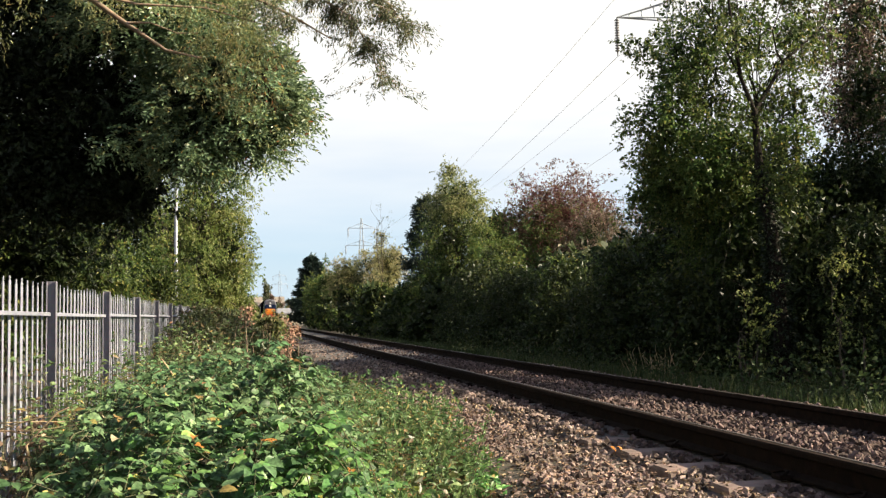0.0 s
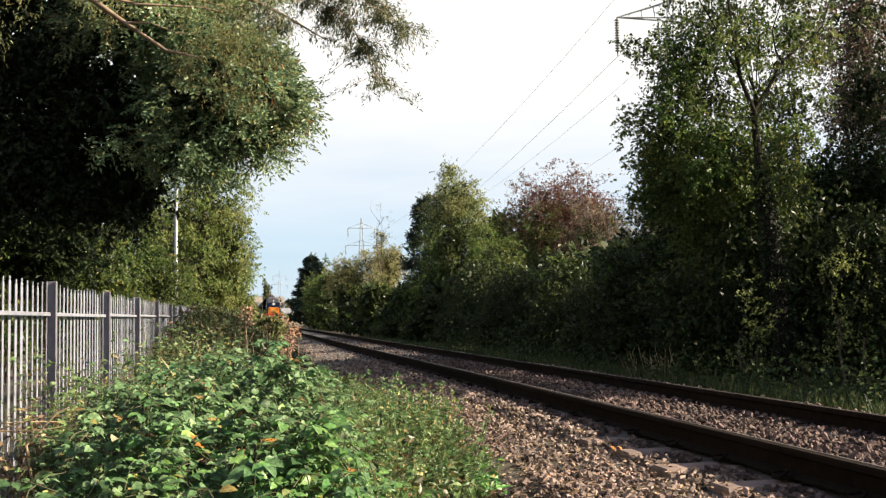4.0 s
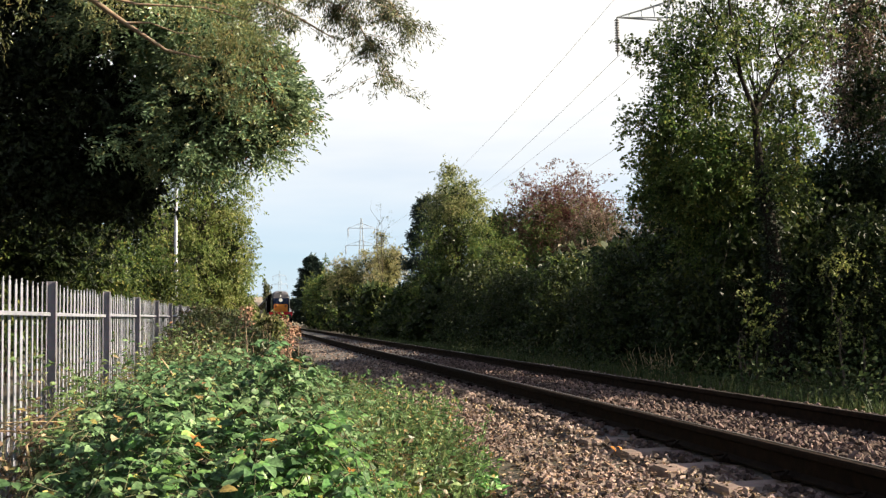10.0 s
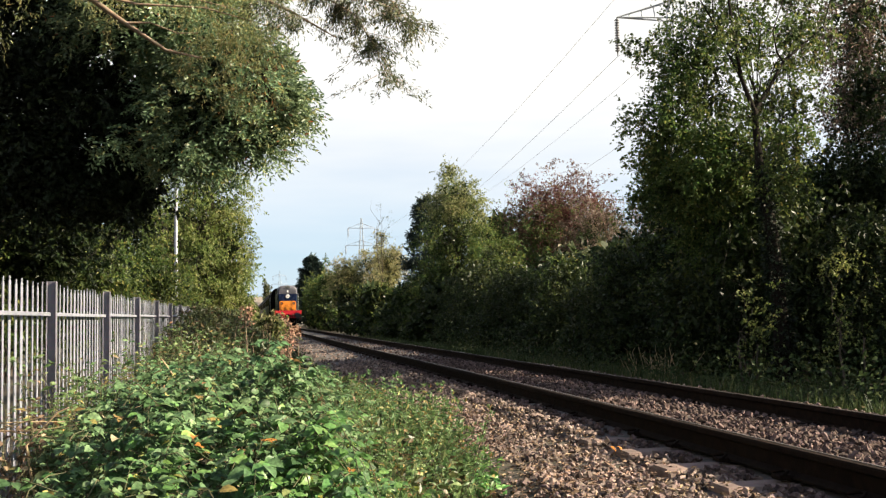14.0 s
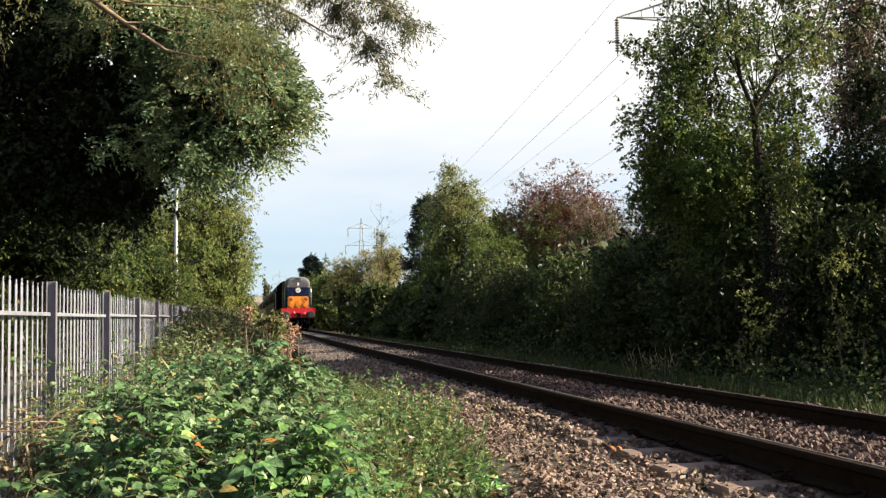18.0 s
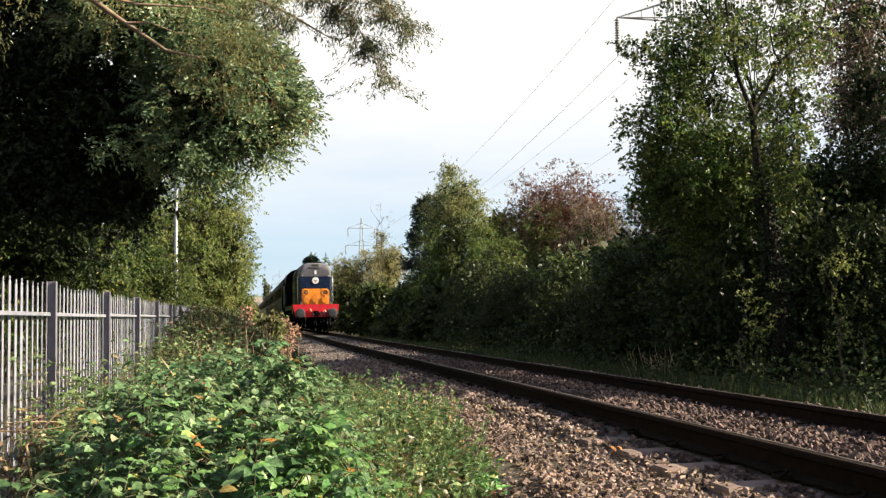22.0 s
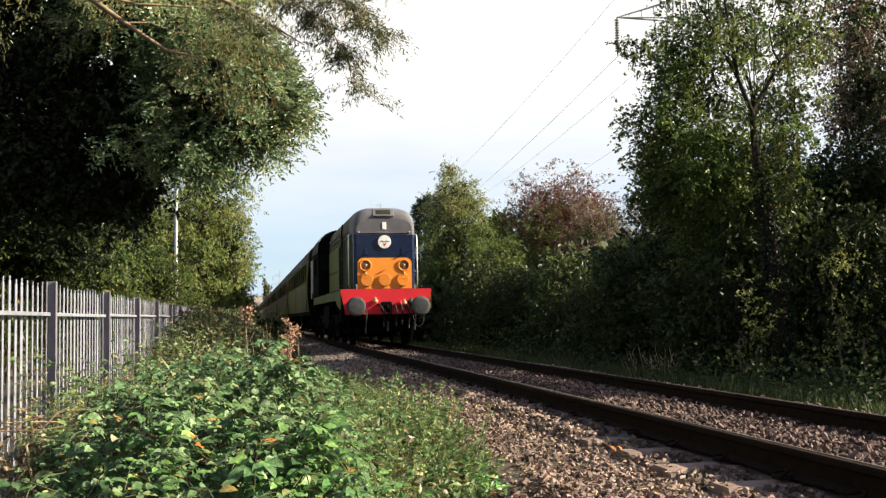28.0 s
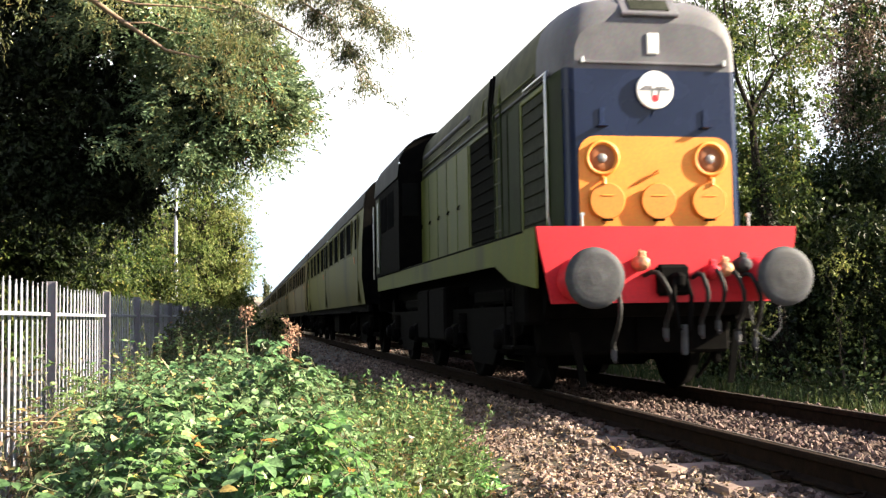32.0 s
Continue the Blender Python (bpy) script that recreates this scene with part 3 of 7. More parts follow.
sl = MB()
sl.add([(-1.25, -0.13, -0.2), (1.25, -0.13, -0.2), (1.25, 0.13, -0.2), (-1.25, 0.13, -0.2), (-1.24, -0.105, -0.182), (1.24, -0.105, -0.182), (1.24, 0.105, -0.182), (-1.24, 0.105, -0.182),
        (-1.25, -0.135, -0.34), (1.25, -0.135, -0.34), (1.25, 0.135, -0.34), (-1.25, 0.135, -0.34)],
       [(4, 5, 6, 7), (0, 1, 5, 4), (1, 2, 6, 5), (2, 3, 7, 6), (3, 0, 4, 7), (8, 9, 1, 0), (9, 10, 2, 1), (10, 11, 3, 2), (11, 8, 0, 3)])
sleeper_mesh = sl.mesh("sleeper", "concrete")
clip_mb = MB()
for sgn in (-1, 1):
    for e in (-1, 1):
        cx = sgn * (GAUGE + 0.035) + e * 0.105
        clip_mb.box((cx, 0, -0.150), (0.07, 0.10, 0.03), 0.006)
        clip_mb.tube([(cx + e * 0.02, -0.05, -0.14), (cx - e * 0.03, -0.02, -0.12), (cx - e * 0.03, 0.03, -0.12), (cx + e * 0.03, 0.05, -0.13)], 0.009, 5)
clip_mesh = clip_mb.mesh("rail_clips", "rust")
for k in range(-3, 95):
    sy = 5.45 + k * 0.75
    r = random.Random(k)
    s = part("sleeper", sleeper_mesh, None, track, at=(r.uniform(-0.03, 0.03), sy, r.uniform(-0.008, 0.004), 0, 0, r.uniform(-0.6, 0.6)))
    if k < 45:
        part("rail_clips", clip_mesh, None, track, at=(0, sy, 0))


# ---- fence behind the brambles ----
def fence():
    f = thing("palisade_fence", "grey galvanised steel palisade fence beside the line", "fence", (-1.24, 0, 0))
    post = MB()
    post.box((0, 0, 0.2), (0.058, 0.010, 1.66), 0.003)
    for e in (-1, 1):
        post.box((e * 0.028, 0, 0.2), (0.007, 0.05, 1.66), 0.002)
    post_mesh = post.mesh("fence_post", "post")
    rail = MB()
    rail.box((0, 1.375, 0), (0.03, 2.70, 0.005), 0.002)
    rail.box((0.014, 1.375, -0.010), (0.005, 2.70, 0.022), 0.002)
    rail_mesh = rail.mesh("fence_rail", "galv")
    meshes = []
    for k in range(3):
        w, pl = 0.026, MB()
        prof = [(-w, 0.0), (-w * 0.6, 0.004), (-w * 0.28, 0.001), (w * 0.28, 0.001), (w * 0.6, 0.004), (w, 0.0), (w * 0.6, 0.007), (w * 0.28, 0.004), (-w * 0.28, 0.004), (-w * 0.6, 0.007)]
        pl.plate([(-b, a) for a, b in prof], "z", -0.62, 0.985 + 0.012 * k)
        pl.plate([(-b * 0.8, a * 0.5) for a, b in prof], "z", 0.985 + 0.012 * k, 1.012 + 0.012 * k)
        meshes.append(pl.mesh("pale", "galv"))
    for b in range(-2, 16):
        y0 = 7.1 + 2.72 * b
        rise = 0.008 * max(0, b)
        part("fence_post", post_mesh, None, f, at=(0.02, y0, rise))
        for z in (0.83, -0.35):
            part("fence_rail", rail_mesh, None, f, at=(0.0, y0, z + rise))
        for i in range(17):
            r = random.Random(b * 50 + i)
            lean = 5.5 if (b, i) == (1, 14) else r.uniform(-0.5, 0.5)
            part("pale", meshes[r.randrange(3)], None, f, at=(-0.03, y0 + 0.08 + 2.72 * (i + 0.35) / 17, rise + r.uniform(-0.008, 0.008), lean, 0, r.uniform(-3, 3)))
    return f


fence()


# ---- trees ----
def bent(a, b, rng, bend=0.12, steps=4):
    """A path from a to b that wanders a little."""
    a, b = np.asarray(a, float), np.asarray(b, float)
    L = np.linalg.norm(b - a)
    out = [a]
    for i in range(1, steps):
        t = i / steps
        out.append(a + (b - a) * t + rng.normal(size=3) * bend * L * math.sin(math.pi * t) * 0.6)
    return out + [b]


def tree(name, label, at, trunk, blobs, leaf, seed, clump=0.42, per=70, n_clump=None, size=(0.05, 0.09), thick=0.14, width=0.45, hang=0.35, round_leaf=False, bark="bark",
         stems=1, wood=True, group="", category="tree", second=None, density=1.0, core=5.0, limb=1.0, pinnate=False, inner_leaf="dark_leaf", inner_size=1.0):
    """A tree or shrub: stems, limbs to the parts of the crown, and clumps of leaves. trunk: height at which the limbs part.
    blobs: parts of the crown as (x, y, z, rx, ry, rz, clumps), from the foot. second: another leaf material, with the height above which it grows."""
    rng = np.random.default_rng(seed)
    t = thing(name, label, category, at, group)
    heads, woods = [], []
    for k in range(stems):
        mb = MB()
        woods.append(mb)
        off = rng.normal(size=2) * 0.12 * (stems > 1)
        lean = rng.normal(size=2) * 0.06 * trunk * (1 + (stems > 1) * 2)
        top = np.array([off[0] + lean[0], off[1] + lean[1], trunk])
        lead = [top + np.array([lean[0] * 0.3 * f, lean[1] * 0.3 * f, trunk * 0.13 * f]) + rng.normal(size=3) * 0.02 * trunk for f in (1.0, 2.0, 3.0)] if trunk > 2.5 else []
        mb.tube(bent((off[0], off[1], -0.25), top, rng, 0.04, 5) + lead, [thick * f for f in (1.25, 1.0, 0.9, 0.82, 0.75, 0.62)[:6] + ((0.42, 0.26, 0.06) if lead else ())], 9)
        heads.append(top)
    ps, ds, ss, ip = [], [], [], []
    for bx, by, bz, rx, ry, rz, nc in blobs:
        nc = int(nc * density)
        c, rad = np.array([bx, by, bz]), np.array([rx, ry, rz])
        pick = rng.integers(len(heads))
        h, mb = heads[pick], woods[pick]
        inner = rng.normal(size=(int(nc * core * 1.7), 3))
        inner *= (rng.uniform(0.05, 0.8, (len(inner), 1)) / np.linalg.norm(inner, axis=1, keepdims=True))
        ip.append(c + inner * rad)
        if wood:
            fork = h * 0.5 + c * 0.5 + rng.normal(size=3) * 0.15 * rad
            at_h = min(0.92, max(0.35, (bz - 0.5) / trunk))
            low, up = h * at_h, h * at_h * np.array([0.65, 0.65, 0.4]) + fork * np.array([0.35, 0.35, 0.6])
            mb.tube([low * (1 - f) ** 2 + up * 2 * f * (1 - f) + fork * f * f + rng.normal(size=3) * 0.05 * math.sin(math.pi * f) for f in (0, 0.25, 0.5, 0.75, 1.0)],
                    [thick * f * limb for f in (0.6, 0.5, 0.4, 0.28, 0.14)], 7)
        u = rng.normal(size=(nc, 3))
        u /= np.linalg.norm(u, axis=1, keepdims=True)
        q = c + u * rad * (rng.uniform(0.25, 1.0, (nc, 1)) ** (0.4 if pinnate else 0.6)) * np.minimum(1.14, 1 + 0.16 * rng.normal(size=(nc, 1)))
        if pinnate:
            apart = []
            for e in q:
                if all(np.linalg.norm(e - o) > clump * 0.98 for o in apart):
                    apart.append(e)
            q, nc = np.array(apart), len(apart)
        for i in range(nc):
            if wood and i % (14 if pinnate else 4) == 0:
                mb.tube(bent(fork, q[i], rng, 0.16, 3), [thick * f * limb for f in (0.2, 0.12, 0.07, 0.02)], 5, False)
            out = (q[i] - c) / rad
            m = max(4, int(per * rng.uniform(0.5, 1.4)))
            if pinnate:
                k = max(4, m // 9)
                rd = rng.normal(size=(k, 3)) * 0.6 + out * 0.8 + np.array([0.1, -0.1, 0.2])
                rd /= np.linalg.norm(rd, axis=1, keepdims=True)
                ln = (size[0] + size[1]) * 1.6 * rng.uniform(0.7, 1.2, (k, 1, 1))
                us = np.array([0.3, 0.3, 0.48, 0.48, 0.66, 0.66, 0.84, 0.84, 1.0])[None, :, None]
                sg = np.array([-1, 1, -1, 1, -1, 1, -1, 1, 0.0])[None, :, None]
                side = np.cross(rd, np.array([0, 0, 1.0]) + rng.normal(size=(k, 3)) * 0.35)
                side /= np.linalg.norm(side, axis=1, keepdims=True)
                e = (rng.normal(size=(k, 3)) * clump * 0.4)[:, None] + rd[:, None] * ln * us
                e[:, :, 2] -= hang * ln[:, :, 0] * us[:, :, 0] ** 2
                dd = rd[:, None] * 0.6 + side[:, None] * sg + rng.normal(size=(k, 9, 3)) * 0.12
                dd[:, :, 2] -= hang * us[:, :, 0]
                ps.append(q[i] + e.reshape(-1, 3))
                ds.append(dd.reshape(-1, 3))
                ss.append(rng.uniform(size[0], size[1], k * 9))
                continue
            sprays = max(3, m // 9)
            sd = rng.normal(size=(sprays, 3)) + out * 0.5
            sd[:, 2] -= hang * 0.6
            sd /= np.linalg.norm(sd, axis=1, keepdims=True)
            start = rng.normal(size=(sprays, 3)) * clump * 0.45
            ln = clump * rng.uniform(0.6, 1.5, (sprays, 1))
            w = rng.integers(sprays, size=m)
            u = rng.uniform(0.05, 1.0, (m, 1))
            e = start[w] + sd[w] * ln[w] * u + rng.normal(size=(m, 3)) * size[0] * 0.35
            e[:, 2] -= hang * clump * 0.35 * (u[:, 0] ** 2)
            ps.append(q[i] + e)
            dd = rng.normal(size=(m, 3)) * 0.8 + sd[w] * 0.9
            dd[:, 2] -= hang * 1.2
            ds.append(dd)
            ss.append(rng.uniform(size[0], size[1], m))
            if wood and i % 4 == 0:
                for j in range(2):
                    mb.tube([q[i], q[i] + e[j]], [thick * 0.03 + 0.002, 0.002], 3, False)
    for mb in woods:
        part("trunk" if stems == 1 else "stem", mb, bark, t)
    p, d, s = np.concatenate(ps), np.concatenate(ds), np.concatenate(ss)
    make = ovate if round_leaf else leaves
    low = p[:, 2] > -0.3 - (at[2] if not isinstance(at, Matrix) else 0)
    p, d, s = p[low], d[low], s[low]
    if second:
        up = p[:, 2] + rng.normal(size=len(p)) * 0.45 > second[1]
        part("crown", make("crown", p[~up], d[~up], s[~up], leaf, rng, width), None, t)
        part("crown", make("crown_top", p[up], d[up], s[up], second[0], rng, width), None, t)
    else:
        part("crown", make("crown", p, d, s, leaf, rng, width), None, t)
    # inner leaves, mostly a darker material: the crown's own shade as colour
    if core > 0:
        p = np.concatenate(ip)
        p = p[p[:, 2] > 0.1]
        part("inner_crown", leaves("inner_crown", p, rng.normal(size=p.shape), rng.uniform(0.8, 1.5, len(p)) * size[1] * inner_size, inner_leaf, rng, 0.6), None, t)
    return t


# trees over the fence
ash = tree("ash_tree", "large dark green ash tree leaning over the fence", (-4.6, 15.2, -0.5), 3.2,
           [(x, y - 1.7, z, rx, ry, rz, n) for x, y, z, rx, ry, rz, n in
            ((4.82, 0.3, 4.20, 0.50, 0.9, 0.50, 48), (4.40, 0.3, 4.35, 0.78, 1.2, 0.63, 56), (4.5, 0.4, 3.70, 0.72, 0.9, 0.33, 40), (3.86, 0.3, 4.04, 0.55, 1.0, 0.81, 52), (4.02, 0.4, 4.87, 0.90, 1.2, 0.41, 36),
            (4.70, 0.4, 4.62, 0.40, 0.8, 0.26, 14), (5.22, 0.3, 4.02, 0.16, 0.5, 0.26, 12), (3.29, 0.4, 5.06, 1.1, 1.3, 0.44, 44), (3.89, 0.3, 3.33, 0.55, 0.8, 0.23, 22), (2.94, 0.2, 3.83, 0.8, 0.9, 0.65, 5),
            (2.38, 0.4, 5.99, 1.89, 1.8, 0.8, 34), (3.86, 0.4, 5.91, 1.41, 1.5, 0.59, 44))],
           "ash_leaf", 11, 0.22, 205, size=(0.052, 0.088), thick=0.20, width=0.40, hang=0.4, core=20, limb=0.16, density=1.9, bark="shaded_bark", pinnate=True, inner_leaf="ivy_leaf")
# added tree of near-black leaves: the dark behind the ash, as colour
tree("ivy_clad_tree", "near-black tree added behind the fence in place of deep shade", (-5.0, 14.2, -0.5), 3.0,
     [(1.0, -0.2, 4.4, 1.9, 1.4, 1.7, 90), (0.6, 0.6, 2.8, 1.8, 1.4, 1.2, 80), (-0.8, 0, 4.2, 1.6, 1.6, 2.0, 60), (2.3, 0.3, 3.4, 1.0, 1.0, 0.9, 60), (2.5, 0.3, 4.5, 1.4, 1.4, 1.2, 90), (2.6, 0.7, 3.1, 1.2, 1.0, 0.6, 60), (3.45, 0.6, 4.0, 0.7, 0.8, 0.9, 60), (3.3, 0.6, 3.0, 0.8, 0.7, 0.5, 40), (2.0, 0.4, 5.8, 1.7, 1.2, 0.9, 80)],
     "ivy_leaf", 16, 0.26, 60, size=(0.05, 0.09), thick=0.2, width=0.55, hang=0.4, core=38, limb=0.2, bark="shaded_bark", inner_leaf="ivy_leaf", wood=False)
tree("ash_tree", "tall dark tree standing behind the fence", (-7.0, 20.0, -0.5), 3.5,
     [(0, 0, 5.0, 2.8, 2.4, 3.2, 170), (2.4, 0, 4.0, 1.6, 1.6, 1.8, 80), (-1, 1, 8.5, 2.6, 2.4, 2.0, 90), (2.2, 1.0, 2.2, 1.5, 1.4, 1.0, 60), (3.2, -0.5, 2.9, 1.5, 1.2, 1.2, 110)],
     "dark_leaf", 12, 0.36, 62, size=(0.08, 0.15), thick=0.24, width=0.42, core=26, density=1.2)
tree("sycamore", "leafy tree with yellowing leaves overhanging the fence", (-3.6, 30.0, -0.5), 2.4,
     [(0, 0, 3.4, 1.7, 1.8, 2.2, 120), (1.1, 0.4, 2.2, 1.1, 1.4, 1.3, 60), (0.4, 0, 5.6, 1.6, 1.6, 1.4, 70), (-1.6, -1.5, 2.3, 1.6, 1.4, 1.5, 70)],
     "alder_leaf", 13, 0.32, 85, size=(0.07, 0.11), width=0.6, hang=0.6, core=14)
tree("lime_tree", "tall yellow-green tree in sunlight by the fence", (-2.1, 46.0, -0.5), 2.2,
     [(0.2, 0, 3.4, 2.2, 2.2, 2.8, 220), (0.6, 0, 6.6, 1.7, 1.8, 2.0, 140), (1.6, 0.5, 1.9, 1.1, 1.4, 1.5, 90), (-0.6, -1, 2.0, 1.7, 1.8, 1.6, 90), (1.6, 0, 4.6, 1.1, 1.2, 1.8, 90), (-1.6, -1, 5.6, 1.8, 1.8, 2.2, 110)],
     "lime_leaf", 14, 0.34, 84, size=(0.075, 0.13), width=0.5, hang=0.9, core=4)
tree("lime_tree", "yellow-green tree in sunlight farther along the fence", (-3.4, 60.0, -0.5), 2.4,
     [(0.6, 0, 3.6, 2.3, 2.6, 3.2, 150), (1.5, 0.5, 6.0, 1.8, 1.8, 2.2, 90), (2.2, 0, 2.2, 1.2, 1.4, 1.8, 60)],
     "lime_leaf", 15, 0.42, 65, size=(0.11, 0.17), width=0.55, hang=0.8)

# unseen trees added left of and behind the camera to block sky light
shade = tree("ash_tree", "tall dark tree standing behind the fence", (-7.2, 4.6, -0.5), 3.0,
             [(0, 0, 4.0, 2.6, 2.8, 2.6, 70), (0.4, 0.5, 7.0, 2.6, 2.8, 2.2, 60), (0, 0, 1.6, 2.0, 2.2, 1.4, 40)],
             "dark_leaf", 17, 0.6, 32, size=(0.20, 0.34), thick=0.22, width=0.5, core=6, limb=0.5, bark="shaded_bark", group="trees behind the fence")
for x, y, turn in ((-7.0, -1.0, 120), (-6.2, -6.5, 250), (-1.8, -10.5, 40)):
    copy_thing(shade, pose(x, y, -0.5, 0, 0, turn))

# shrubs behind the fence
shrub_a = tree("shrub", "green shrub behind the steel fence", (-3.3, 22.5, -0.5), 0.6,
               [(0, 0, 1.5, 1.3, 1.3, 1.2, 90), (0.4, 0.3, 2.4, 0.9, 0.9, 0.8, 40)], "alder_leaf", 21, 0.26, 30, size=(0.07, 0.125), thick=0.05, width=0.55, stems=3, category="shrub", group="shrubs behind the fence")
for x, y, s in ((-4.6, 18.5, 40), (-3.0, 26.5, 80), (-5.2, 25.0, 130), (-2.7, 35.0, 200), (-6.2, 29.0, 250), (-3.0, 40.0, 310), (-4.4, 33.5, 20), (-5.6, 15.5, 77)):
    copy_thing(shrub_a, pose(x, y, -0.5, 0, 0, s))

# willow whose boughs hang into the top of the view; its foot stands behind the fence
willow = tree("willow", "willow with long bare boughs and narrow grey-green leaves", (-2.7, 5.2, -0.5), 2.6,
              [(2.51, 3.4, 3.72, 0.30, 0.5, 0.28, 20), (2.69, 3.4, 3.38, 0.20, 0.4, 0.36, 15), (2.33, 3.4, 3.34, 0.16, 0.4, 0.24, 6), (2.87, 3.4, 3.62, 0.19, 0.4, 0.26, 11), (1.45, 3.4, 3.88, 0.76, 0.6, 0.10, 6),
               (0.85, 3.4, 3.66, 0.34, 0.5, 0.14, 4), (2.11, 3.4, 4.02, 0.91, 0.8, 0.17, 26), (3.29, 3.4, 4.12, 0.7, 0.8, 0.26, 30), (2.78, 3.4, 3.02, 0.12, 0.3, 0.20, 5)],
              "olive_leaf", 31, 0.15, 110, size=(0.026, 0.050), thick=0.10, width=0.2, hang=0.9, bark="shaded_bark", core=0, wood=False)

# a tuft of leaves on the ash that has turned red
red_spray = thing("red_spray", "spray of red-brown autumn leaves hanging on the ash", "branch", (0.30, 13.2, 3.72))
rs = np.random.default_rng(78)
rp = rs.normal(size=(90, 3)) * np.array([0.09, 0.1, 0.17])
part("stem", MB().tube([(-0.25, 0.4, 0.35), (-0.05, 0.1, 0.2), (0, 0, -0.25)], [0.012, 0.008, 0.003], 5), "twig", red_spray)
part("foliage", leaves("red_leaves", rp, rs.normal(size=(90, 3)) + np.array([0, 0, -1.2]), rs.uniform(0.05, 0.10, 90), "leaf_red_brown", rs, 0.35), None, red_spray)

# the bough that sways over the line
bough = thing("willow_bough", "drooping willow bough with narrow grey-green leaves", "branch", (0.0, 8.0, 3.3))
bb = MB()
low_path = [(-2.7, -2.8, -1.2), (-0.6, -0.4, 0.02), (0.0, 0.0, -0.05), (0.33, 0.0, -0.2), (0.66, 0.02, -0.38)]
high_path = [(-0.6, -0.4, 0.02), (0.2, 0.0, 0.14), (0.75, 0.08, 0.10), (1.12, 0.1, -0.06), (1.28, 0.12, -0.26)]
side_path = [(0.2, 0.0, 0.14), (0.55, 0.2, 0.02), (0.85, 0.3, -0.12), (1.02, 0.3, -0.42), (1.06, 0.3, -0.62)]
for path, r0 in ((low_path, 0.032), (high_path, 0.018), (side_path, 0.012)):
    bb.tube(path, [r0 * (1 - 0.85 * i / 4) for i in range(5)], 6)
bp, bd = [], []
rb = np.random.default_rng(77)
for k in range(150):
    path, f = ((high_path, rb.uniform(0.3, 1.0)), (side_path, rb.uniform(0.2, 1.0)), (low_path, rb.uniform(0.55, 0.8)))[0 if k % 8 < 4 else (1 if k % 8 < 7 else 2)]
    i = min(int(f * 4), 3)
    a = np.array(path[i]) + (np.array(path[i + 1]) - np.array(path[i])) * (f * 4 - i)
    e = a + np.array([rb.normal() * 0.16 + 0.02, rb.normal() * 0.2, -abs(rb.normal()) * 0.13 - 0.01])
    bb.tube([a, (a + e) / 2 + rb.normal(size=3) * 0.015, e], [0.003, 0.002, 0.001], 4, False)
    for j in range(60):
        u = rb.uniform(0.15, 1.05)
        bp.append(a + (e - a) * u + rb.normal(size=3) * 0.022)
        bd.append((e - a) / np.linalg.norm(e - a) + rb.normal(size=3) * 0.75 + np.array([0, 0, -0.5]))
part("stem", bb, "twig", bough)
part("foliage", leaves("bough_leaves", np.array(bp), np.array(bd), rb.uniform(0.026, 0.056, len(bp)), "willow_leaf", rb, 0.22), None, bough)

# bare dead bough in front of the ash
dead = thing("dead_bough", "bare brown bough hanging in front of the leaves", "branch", (-2.7, 5.2, 2.1))
db = MB()
for path, r0 in (([(0, 0, 0), (0.6, 1.5, 1.35), (1.5, 2.8, 1.12), (1.82, 2.85, 0.90), (2.12, 2.85, 0.70), (2.38, 2.9, 0.66)], 0.035),
                 ([(1.5, 2.8, 1.12), (1.9, 2.9, 1.06), (2.4, 3.0, 1.08), (2.9, 3.1, 0.98)], 0.014), ([(1.82, 2.85, 0.90), (2.0, 2.9, 0.92), (2.2, 2.95, 0.86), (2.35, 3.0, 0.88)], 0.009),
                 ([(0.6, 1.5, 1.35), (1.0, 2.0, 1.35), (1.8, 2.7, 1.18), (2.7, 3.2, 1.12)], 0.016)):
    db.tube(path, [r0 * (1 - 0.8 * i / (len(path) - 1)) for i in range(len(path))], 7)
part("stem", db, "twig", dead)

